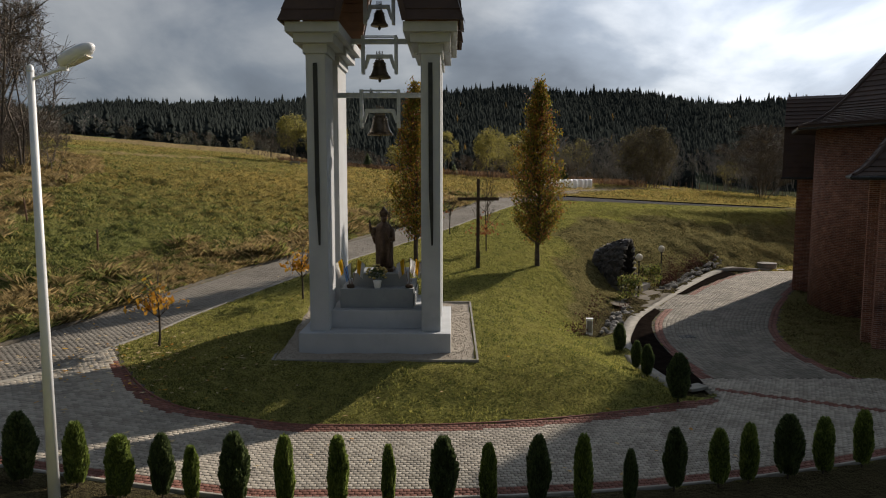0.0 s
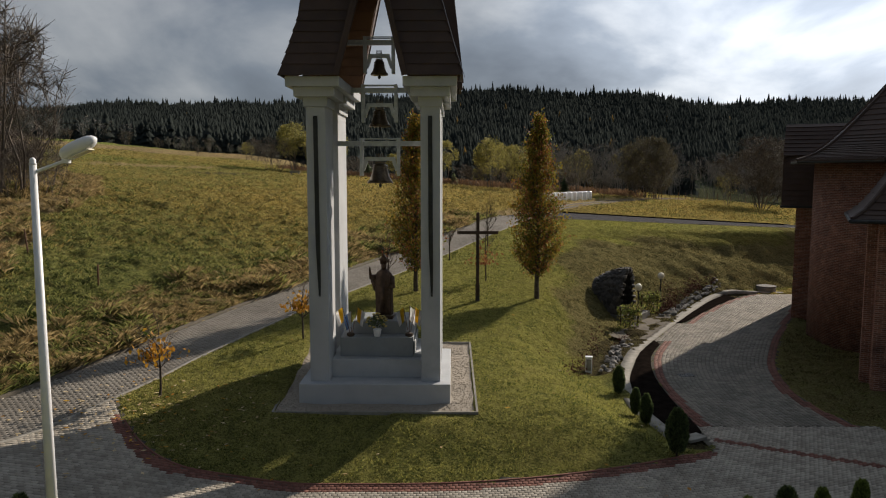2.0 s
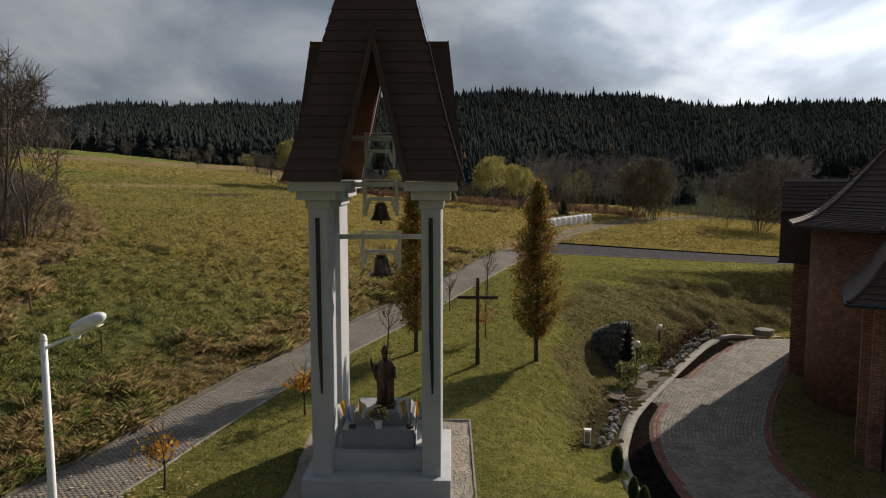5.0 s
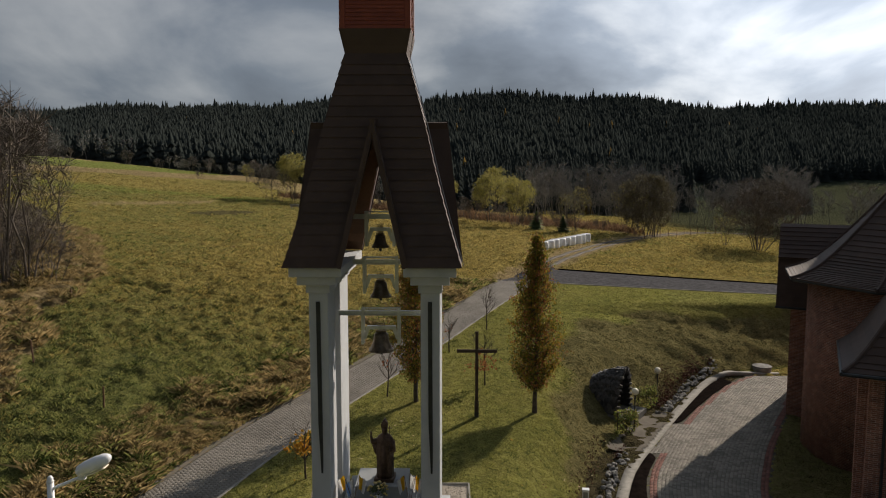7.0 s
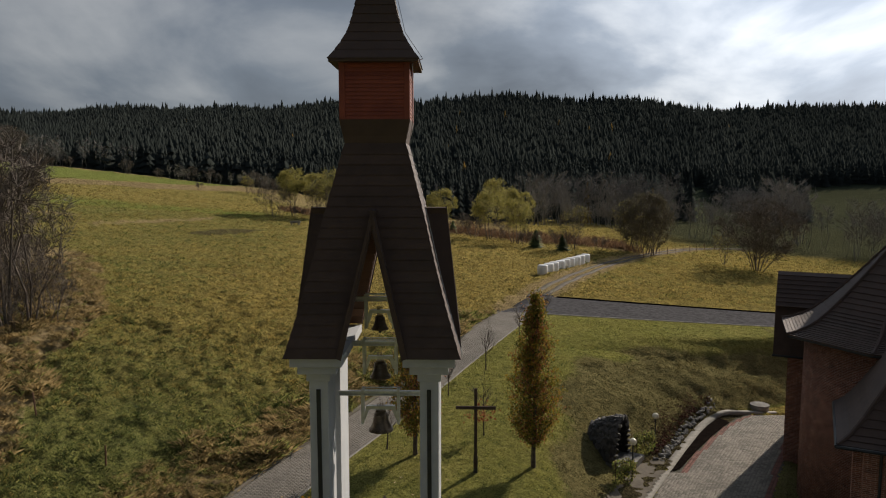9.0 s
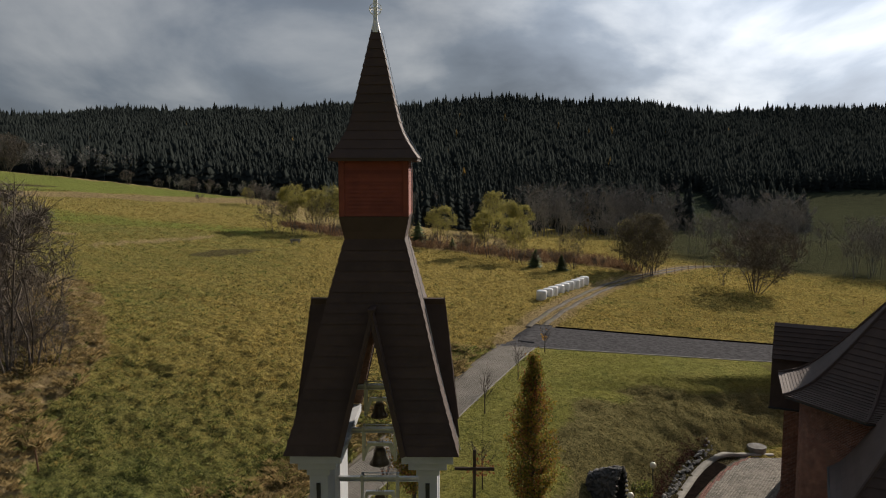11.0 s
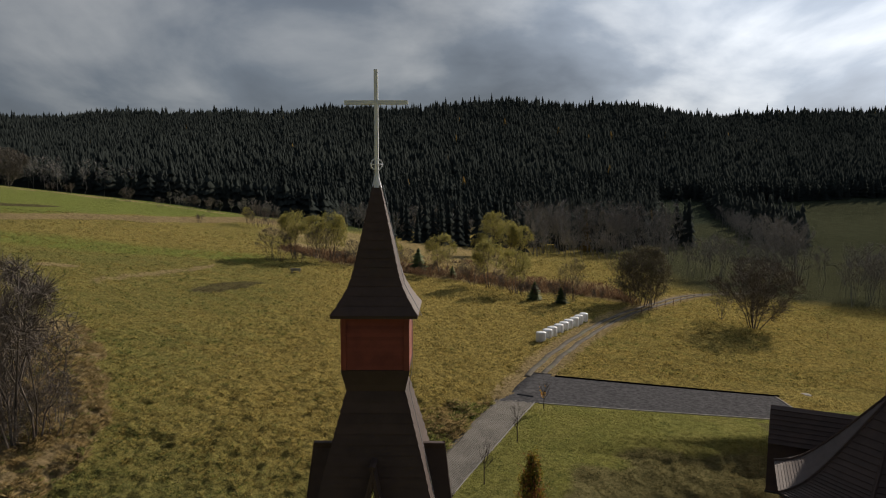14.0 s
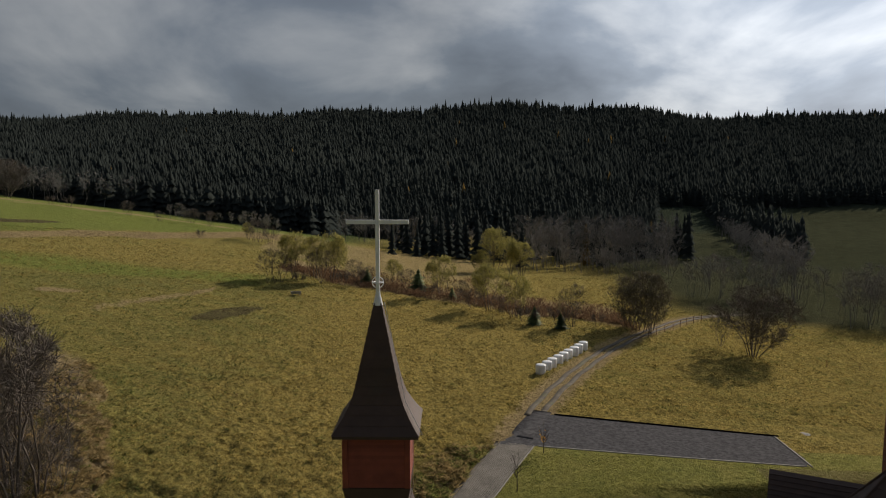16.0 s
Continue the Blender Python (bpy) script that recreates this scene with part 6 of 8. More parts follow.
# ---- trees and bushes ----
class Wood:
    """Collects branch tubes and leaves as arrays."""

    def __init__(self, seed):
        self.r = random.Random(seed)
        self.v, self.f, self.tips, self.lv, self.thick = [], [], [], [], []

    def limb(self, a, b, r0, r1, sides):
        q = (b - a).to_track_quat("Z", "Y")
        k = len(self.v)
        for c, r in ((a, r0), (b, r1)):
            for i in range(sides):
                w = 2 * math.pi * i / sides
                self.v.append(tuple(c + q @ Vector((r * math.cos(w), r * math.sin(w), 0))))
        for i in range(sides):
            j = (i + 1) % sides
            self.f.append((k + i, k + j, k + sides + j, k + sides + i))
            self.thick.append(r0)

    def grow(self, a, d, length, r, depth, spread=0.55, up=0.12, bits=3, kids=(2, 4), shrink=0.68):
        rr = self.r
        sides = 6 if r > 0.06 else (4 if r > 0.015 else 3)
        p = Vector(a)
        d = Vector(d).normalized()
        seg = length / bits
        for k in range(bits):
            d = (d + Vector((rr.gauss(0, 0.11), rr.gauss(0, 0.11), rr.gauss(0, 0.07) + up * 0.5))).normalized()
            q = p + d * seg
            r1 = r * (1 - 0.42 * (k + 1) / bits)
            self.limb(p, q, r * (1 - 0.42 * k / bits), r1, sides)
            if depth > 0 and (k > 0 or depth < 3):
                for _ in range(rr.randint(*kids) if k == bits - 1 else rr.randint(1, 2)):
                    e = Vector((rr.gauss(0, 1), rr.gauss(0, 1), rr.gauss(0, 0.6))).normalized()
                    nd = (d + e * spread * rr.uniform(0.7, 1.5) + Vector((0, 0, up))).normalized()
                    self.grow(q, nd, length * shrink * rr.uniform(0.75, 1.15), r1 * 0.68, depth - 1, spread, up, 2 if depth < 3 else bits, kids, shrink)
            p = q
        if depth <= 1:
            self.tips.append((tuple(p), tuple(d)))

    def fuzz(self, per, length, width):
        """Fine twigs: thin slivers round each tip."""
        rr = self.r
        for p, d in list(self.tips):
            p, d = Vector(p), Vector(d)
            for _ in range(per):
                e = (d + Vector((rr.gauss(0, 0.55), rr.gauss(0, 0.55), rr.gauss(0, 0.45) + 0.15))).normalized()
                s = e.cross(Vector((rr.gauss(0, 1), rr.gauss(0, 1), rr.gauss(0, 1)))).normalized() * width
                a = p - d * rr.uniform(0, length)
                b = a + e * length * rr.uniform(0.6, 1.2)
                k = len(self.v)
                self.v += [tuple(a - s), tuple(a + s), tuple(b + s * 0.4), tuple(b - s * 0.4)]
                self.f.append((k, k + 1, k + 2, k + 3))
                self.thick.append(0.0)

    def leaf(self, c, size):
        rr = self.r
        q = Euler((rr.uniform(0, 6.3), rr.uniform(0, 6.3), rr.uniform(0, 6.3))).to_matrix()
        c = Vector(c)
        self.lv.append([tuple(c + q @ Vector(p) * size) for p in ((-0.55, 0, 0), (0, -0.36, 0.12), (0.65, 0, 0), (0, 0.36, 0.12))])

    def wood_mesh(self, material_):
        return quad_mesh("trunk", self.v, self.f, material_)

    def split_mesh(self, material_, limit):
        """The stems and the thinner branches as two meshes."""
        v, f, r = np.array(self.v), np.array(self.f), np.array(self.thick)
        out = []
        for name, keep in (("trunk", r >= limit), ("crown", r < limit)):
            used, q = np.unique(f[keep], return_inverse=True)
            out.append((name, quad_mesh(name, v[used], q.reshape(-1, 4), material_)))
        return out

    def leaf_mesh(self, material_):
        v = np.array(self.lv).reshape(-1, 3)
        return quad_mesh("foliage", v, np.arange(len(v)).reshape(-1, 4), material_)


def plant(name, x, y, meshes, label, category, group="", scale=1.0, rz=0.0, sink=0.08, z=None):
    ob = thing(name, (x, y, (float(land(x, y)) if z is None else z) - sink), label, category, group, rz)
    for nm, me in meshes:
        o = share(nm, me, ob)
        o.scale = (scale, scale, scale) if not isinstance(scale, tuple) else scale
    return ob


def columnar(seed, h, w, n_leaf):
    """A narrow upright tree: steep limbs end on a spindle outline and carry leaves in tufts."""
    t = Wood(seed)
    r = t.r
    outline = ((0.12, 0.12), (0.18, 0.50), (0.26, 0.84), (0.36, 1.0), (0.46, 0.99), (0.58, 0.86), (0.70, 0.69), (0.82, 0.50), (0.92, 0.30), (1.0, 0.06))

    def half(u):
        return w * float(np.interp(u, [k[0] for k in outline], [k[1] for k in outline]))

    trunk = [Vector((r.gauss(0, 0.012) * k, r.gauss(0, 0.012) * k, h * 0.93 * k / 13)) for k in range(14)]
    for k, (a, b) in enumerate(zip(trunk[:-1], trunk[1:])):
        t.limb(a, b, 0.125 * (1 - k / 14.5), 0.125 * (1 - (k + 1) / 14.5), 8)
    tufts = []
    for k in range(190):
        u0 = 0.11 + 0.78 * (k + r.random()) / 190
        an = k * 2.39996 + r.gauss(0, 0.25)
        u1 = min(0.995, u0 + r.uniform(0.07, 0.17))
        i = min(int(u0 / 0.93 * 13), 12)
        a = trunk[i].lerp(trunk[i + 1], u0 / 0.93 * 13 - i)
        reach = half(u1) * r.uniform(0.72, 1.12)
        b = Vector((reach * math.cos(an), reach * math.sin(an), u1 * h))
        m = a.lerp(b, 0.5) + Vector((0.12 * reach * math.cos(an), 0.12 * reach * math.sin(an), -0.05 * h * (u1 - u0)))
        t.limb(a, m, 0.024, 0.016, 4)
        t.limb(m, b, 0.016, 0.006, 3)
        warm = r.random()
        for j in range(7):
            c = (a.lerp(m, 0.45 + 0.18 * j) if j < 3 else m.lerp(b, (j - 2) / 4.2)) + Vector((r.gauss(0, 0.07), r.gauss(0, 0.07), r.gauss(0, 0.08)))
            tufts.append((c, warm, j))
    groups = {"leaf_gold": Wood(seed + 1), "leaf_rust": Wood(seed + 2), "leaf_green": Wood(seed + 3)}
    per = n_leaf // len(tufts)
    for c, warm, j in tufts:
        for _ in range(per + r.randint(-2, 2)):
            p = c + Vector((r.gauss(0, 0.105), r.gauss(0, 0.105), r.gauss(0, 0.125)))
            v = r.random()
            key = "leaf_rust" if v < (0.30 if j < 3 else 0.10) + 0.22 * (warm > 0.72) else ("leaf_green" if v > 0.42 + 0.35 * warm else "leaf_gold")
            groups[key].leaf(p, r.uniform(0.07, 0.125))
    out = [("trunk", t.wood_mesh(M["bark"]))]
    for key, g in groups.items():
        if g.lv:
            out.append(("foliage", g.leaf_mesh(M[key])))
    return out


plant("hornbeam", 4.50, 35.1, columnar(3, 8.75, 1.32, 16000), "slim upright tree with gold and green autumn leaves", "tree", "upright trees on the lawn")
plant("hornbeam", -1.37, 36.4, columnar(9, 8.8, 1.32, 15000), "slim upright tree in rusty gold autumn leaf", "tree", "upright trees on the lawn", rz=70)


def sapling(seed, h, leaves, mats, low, bushy=1.0):
    t = Wood(seed)
    r = t.r
    a = Vector((0, 0, 0))
    for k in range(5):
        b = a + Vector((r.gauss(0, 0.02), r.gauss(0, 0.02), h * 0.13))
        t.limb(a, b, 0.044 - k * 0.004, 0.040 - k * 0.004, 6)
        if k >= 2:
            for _ in range(3):
                an = r.uniform(0, 6.28)
                t.grow(b, (math.cos(an) * 0.9 * bushy, math.sin(an) * 0.9 * bushy, 0.8), h * 0.24, 0.019, 2, 0.4, 0.15, 2, (2, 3), 0.62)
        a = b
    t.grow(a, (0, 0, 1), h * 0.32, 0.015, 2, 0.45, 0.2, 2, (2, 3), 0.62)
    out = [("trunk", t.wood_mesh(M["bark"]))]
    lv = Wood(seed + 40)
    for _ in range(leaves):
        an, rad = r.uniform(0, 6.28), abs(r.gauss(0, 0.32)) * bushy + 0.08
        lv.leaf((rad * math.cos(an) - 0.1, rad * math.sin(an), h * (low + abs(r.gauss(0, 0.12)))), r.uniform(0.11, 0.19))
    if leaves:
        out.append(("foliage", lv.leaf_mesh(M[mats])))
    return out


plant("sapling", -8.85, 22.45, sapling(2, 2.5, 150, "leaf_orange", 0.50, 1.35), "young bare tree with a skirt of orange leaves", "tree", "young trees along the lane")
plant("sapling", -5.45, 28.3, sapling(5, 2.35, 170, "leaf_orange", 0.50), "young tree with its last yellow leaves", "tree", "young trees along the lane")
plant("sapling", 2.25, 38.6, sapling(7, 3.3, 110, "leaf_rust", 0.30, 1.3), "young multi-stemmed tree with sparse rust leaves", "tree", "young trees along the lane")
plant("sapling", -2.85, 36.9, sapling(8, 2.6, 8, "leaf_rust", 0.6, 0.7), "thin bare young tree beside the lane", "tree", "young trees along the lane")
plant("sapling", 0.40, 44.2, sapling(12, 2.3, 5, "leaf_rust", 0.6, 0.8), "thin bare young tree beside the lane", "tree", "young trees along the lane")
plant("sapling", 2.95, 48.8, sapling(13, 2.9, 0, "leaf_rust", 0.6, 0.6), "thin bare young tree beside the lane", "tree", "young trees along the lane")
plant("sapling", 5.85, 55.2, sapling(14, 2.9, 0, "leaf_rust", 0.6, 0.9), "bare young tree beside the lane", "tree", "young trees along the lane")
plant("sapling", 8.85, 62.1, sapling(15, 2.4, 30, "leaf_orange", 0.5, 0.8), "young tree with a few orange leaves by the pad", "tree", "young trees along the lane")


def bare_tree(seed, h, stems, spread, depth=4, fan=0.35, leaves=0, leaf_mat="leaf_pale", leaf_size=0.2, twigs=2):
    t = Wood(seed)
    r = t.r
    for k in range(stems):
        an = r.uniform(0, 6.28)
        f = fan * r.uniform(0.2, 1.0) if stems > 1 else 0.02
        s = r.uniform(0.75, 1.05)
        t.grow((math.cos(an) * 0.12 * stems * 0.3, math.sin(an) * 0.12 * stems * 0.3, 0), (math.cos(an) * f, math.sin(an) * f, 1), h * 0.40 * s, 0.0085 * h * s / (1 + 0.08 * stems) + 0.006, depth, spread, 0.16, 3, (2, 3), 0.62)
    t.fuzz(twigs, 0.10 * h, 0.0010 * h + 0.002)
    top = max(v[2] for v in t.v)
    k = h / top
    t.v = [(a * k, b * k, c * k) for a, b, c in t.v]
    out = t.split_mesh(M["twig"], sorted(t.thick)[-1] * 0.45)
    if leaves:
        lv = Wood(seed + 9)
        for _ in range(leaves):
            p, d = r.choice(t.tips)
            g = [r.gauss(0, 0.045 * h) for _ in range(3)]
            f = 1 - 0.55 * r.random() ** 2.2
            lv.leaf((p[0] * k * (0.35 + 0.65 * f) + g[0], p[1] * k * (0.35 + 0.65 * f) + g[1], max(0.1, p[2] * k * f + g[2])), leaf_size * r.uniform(0.6, 1.3))
        out.append(("foliage", lv.leaf_mesh(M[leaf_mat])))
    return out


def crown_wood(seed, h, w, stems, low, depth, steep, lean, kids=5, start=0.30):
    """Limbs that run out to a rounded crown; gives the wood and the places of its twigs."""
    t = Wood(seed)
    r = t.r
    spots = []
    zc, zr = h * (low + 1) / 2, h * (1 - low) / 2

    def inside(p):
        e = Vector((p.x / (w * 0.5), p.y / (w * 0.5), (p.z - zc) / zr)).length
        return p if e < 1 or p.z < h * low else Vector((p.x / e, p.y / e, zc + (p.z - zc) / e))

    def reach(a, b, r0, left):
        n = (b - a).length
        mids = [a]
        for k in (0.33, 0.67):
            mids.append(a.lerp(b, k) + Vector((r.gauss(0, 0.035), r.gauss(0, 0.035), 0.02)) * n - Vector((0, 0, 0.09 * steep * n * k * (1 - k) * 4)))
        mids.append(b)
        for k in range(3):
            t.limb(mids[k], mids[k + 1], r0 * (1 - 0.25 * k), r0 * (0.75 - 0.25 * k) + 0.0002 * h, 6 if r0 > 0.05 else (4 if r0 > 0.025 else 3))
        if left == 0:
            t.tips.append((tuple(b), tuple((b - a).normalized())))
            spots.append((a.lerp(b, 0.4), b))
            return
        for k in range(kids if left > 1 else kids - 1):
            u = start + (1 - start) * (k + r.random()) / kids
            i = min(int(u * 3), 2)
            p = mids[i].lerp(mids[i + 1], u * 3 - i)
            e = Vector((r.gauss(0, 1), r.gauss(0, 1), r.gauss(0, 0.6))).normalized()
            q = p + ((b - a).normalized() * 0.50 + e * 0.66 + Vector((0, 0, 0.35 * steep))).normalized() * n * r.uniform(0.36, 0.60)
            reach(p, inside(q), r0 * 0.42, left - 1)

    for k in range(stems):
        an = k * 2.4 + r.gauss(0, 0.3)
        f = math.sqrt((k + 0.3) / stems)
        top = Vector((math.cos(an) * f * w * 0.42, math.sin(an) * f * w * 0.42, h * (0.97 - 0.42 * f * f * r.uniform(0.7, 1.2))))
        reach(Vector((math.cos(an) * lean * w * f, math.sin(an) * lean * w * f, 0)), top, 0.0075 * h * r.uniform(0.8, 1.2), depth)
    return t, spots


def crowned(seed, h, w, stems, low=0.25, twigs=5, leaves=0, leaf_mat="leaf_pale", leaf_size=0.2, steep=0.5, lean=0.05, depth=3, start=0.30):
    """A tree or bush with a rounded crown of fine twigs and leaves kept along them."""
    t, spots = crown_wood(seed, h, w, stems, low, depth, steep, lean, 5, start)
    r = t.r
    t.fuzz(twigs, 0.09 * h, 0.0017 * h + 0.004)
    k = h / max(v[2] for v in t.v)
    t.v = [(a, b, c * k) for a, b, c in t.v]
    out = t.split_mesh(M["twig"], sorted(t.thick)[-1] * 0.42)
    if leaves:
        lv = Wood(seed + 9)
        for _ in range(leaves):
            a, b = r.choice(spots)
            p = a.lerp(b, r.uniform(-0.2, 1.3)) + Vector((r.gauss(0, 1), r.gauss(0, 1), r.gauss(0, 1))) * 0.026 * h
            if p.z > 0.1:
                lv.leaf((p.x, p.y, p.z * k), leaf_size * r.uniform(0.6, 1.3))
        out.append(("foliage", lv.leaf_mesh(M[leaf_mat])))
    return out


WESTERN = [crowned(22 + k, 10.0, 5.5, 3, 0.22, 3, steep=0.8, lean=0.04) for k in range(2)]
ROUND = crowned(31, 10.0, 12.0, 10, 0.0, 7, lean=0.06, start=0.10)
BUSHY = crowned(36, 10.0, 10.0, 9, 0.02, 9, lean=0.22, depth=2)
THICKET = crowned(32, 10.0, 8.6, 12, 0.0, 4, 10000, "leaf_olive", 0.17, lean=0.25, start=0.08)
PALE = crowned(33, 10.0, 6.0, 5, 0.16, 1, 5200, "leaf_pale", 0.19, 0.9, 0.10)
PALE2 = crowned(34, 10.0, 7.2, 6, 0.12, 1, 5000, "leaf_pale", 0.19, 0.9, 0.12)
SPARSE = crowned(35, 10.0, 7.0, 4, 0.25, 3, 900, "leaf_pale", 0.15, 0.7, 0.05)
SHRUB = bare_tree(27, 2.4, 7, 0.5, 3, 0.9)

# overgrown corner to the west
G = "bare trees on the western bank"
for k, (x, y, h, rz) in enumerate(((-28.0, 46.6, 13.2, 0), (-27.1, 47.8, 11.4, 130), (-29.6, 48.6, 13.0, 220), (-31.4, 52.0, 12.0, 40), (-33.8, 56.5, 10.5, 300))):
    plant("bare_tree", x, y, WESTERN[k % 2], "tall leafless many-stemmed tree on the overgrown bank", "tree", G, h / 10, rz)
for k, (x, y, h) in enumerate(((-26.5, 48.9, 3.8), (-27.5, 47.0, 3.6), (-28.8, 47.9, 4.3), (-27.5, 50.6, 4.2), (-29.6, 50.6, 4.4), (-31.0, 53.6, 4.2), (-33.2, 57.2, 4.0), (-30.4, 46.2, 4.0), (-35.2, 61.0, 3.8), (-37.2, 66.0, 3.5), (-39.6, 71.0, 3.3), (-32.6, 50.5, 4.2))):
    plant("bramble_shrub", x, y, BUSHY, "tangled leafless grey-brown shrub on the bank", "shrub", "shrubs on the western bank", h / 10, k * 77)
# hedge line at the meadow's far edge
H = "bushes along the meadow's far edge"
TEXTS = ("leafless grey many-stemmed bush at the meadow's edge", "airy willow with thin pale yellow-green leaves", "broad thicket of fine stems with dull olive leaves", "slight tree with its last pale leaves", "tall grey-green willow behind the hedge line")
for k, (x, y, me, tall, lab) in enumerate((
        (-30.6, 133.4, BUSHY, 6.6, 0), (-27.9, 138.0, PALE, 9.6, 1), (-24.6, 140.5, PALE2, 8.6, 1), (-20.9, 138.0, PALE, 9.9, 1), (-22.6, 136.0, SPARSE, 7.4, 3), (-17.4, 143.5, BUSHY, 4.2, 0), (-13.6, 140.5, BUSHY, 3.6, 0),
        (-9.4, 141.5, PALE2, 5.0, 1), (-6.6, 136.5, BUSHY, 4.2, 0), (-0.2, 130.0, PALE2, 7.7, 1), (3.2, 127.0, BUSHY, 4.0, 0), (7.7, 120.4, PALE, 8.6, 1), (11.5, 116.0, PALE2, 7.3, 1), (9.6, 118.5, BUSHY, 3.6, 0), (20.0, 111.0, SPARSE, 7.3, 3),
        (30.7, 111.6, THICKET, 9.7, 2), (28.6, 113.5, SPARSE, 8.4, 3), (43.0, 100.0, ROUND, 10.6, 0), (40.2, 104.5, SPARSE, 5.2, 3),
        (12.8, 178.0, PALE2, 11.4, 4), (16.0, 174.0, PALE, 9.4, 4), (18.6, 172.5, PALE2, 8.2, 4), (9.0, 172.0, PALE2, 6.0, 4), (-154.0, 262.0, ROUND, 14.5, 0), (-46.5, 184.5, BUSHY, 6.2, 0), (-49.5, 187.0, PALE2, 4.6, 0), (-43.0, 183.5, BUSHY, 5.0, 0),
        (-70.6, 207.5, BUSHY, 4.6, 0), (-64.5, 204.0, BUSHY, 4.6, 0), (-90.9, 213.0, BUSHY, 4.6, 0), (-79.0, 206.0, BUSHY, 3.2, 0))):
    plant("bush", x, y, me, TEXTS[lab], "bush", H, tall / 10, k * 61)
for k, (x, y) in enumerate(((-26.0, 133.5), (-18.5, 135.5), (-15.5, 136.0), (-11.5, 135.0), (-2.5, 128.0), (5.2, 122.0), (12.6, 114.0), (14.2, 112.0), (17.9, 110.0), (24.0, 112.5), (-120.0, 226.0), (-112.0, 222.0), (-60.0, 181.5))):
    plant("low_shrub", x, y, SHRUB, "low dark leafless shrub in the dry grass", "shrub", "low shrubs at the meadow's edge", 1.1 + 0.3 * (k % 3), k * 41)
for x, y, h in ((14.2, 111.6, 3.0), (17.9, 109.6, 2.7), (-4.4, 135.1, 4.3), (-14.2, 138.5, 3.2), (1.8, 128.6, 2.2)):
    o = conifer_stuff("young_spruce", [(x, y, float(land(x, y)), h, h * 0.9)], M["thuja_dark"], "young dark spruce among the bushes", 7, 8, int(abs(x) * 10) % 97)
    o["kind"], o["category"] = "", "tree"
    del o["kind"]


def scatter(name, templates, places, material_, label, category, seed=1, flat=True):
    """One mesh of many small copies. templates: (verts, faces) arrays; places: x, y, z, scale, turn."""
    P_ = np.asarray(places, float)
    rng = np.random.default_rng(seed)
    pick = rng.integers(0, len(templates), len(P_))
    vs, fs, base = [], [], 0
    for k, (tv, tf) in enumerate(templates):
        p = P_[pick == k]
        if not len(p):
            continue
        c, s = np.cos(p[:, 4])[:, None], np.sin(p[:, 4])[:, None]
        x, y, z = tv[:, 0][None], tv[:, 1][None], tv[:, 2][None]
        q = np.stack([(c * x - s * y) * p[:, 3:4] + p[:, 0:1], (s * x + c * y) * p[:, 3:4] + p[:, 1:2], z * p[:, 3:4] + p[:, 2:3]], -1)
        vs.append(q.reshape(-1, 3))
        fs.append((base + np.arange(len(p))[:, None, None] * len(tv) + tf[None]).reshape(-1, tf.shape[1]))
        base += len(p) * len(tv)
    me = quad_mesh(name, np.concatenate(vs), np.concatenate(fs), material_)
    return tagged(new(name, me), label, category, kind="stuff")


def far_template(seed, stems, w, low):
    """A light leafless tree for the far woods, each limb a thin sliver."""
    t, _ = crown_wood(seed, 1.0, w, stems, low, 2, 0.8, 0.05)
    t.fuzz(6, 0.10, 0.0032)
    v, thick = np.array(t.v), np.array(t.thick)
    keep = [f for k, f in enumerate(t.f) if thick[k] == 0 or k % 3 == 0]
    out = v[np.array(keep)].reshape(-1, 3)
    return out / out[:, 2].max(), np.arange(len(out)).reshape(-1, 4)


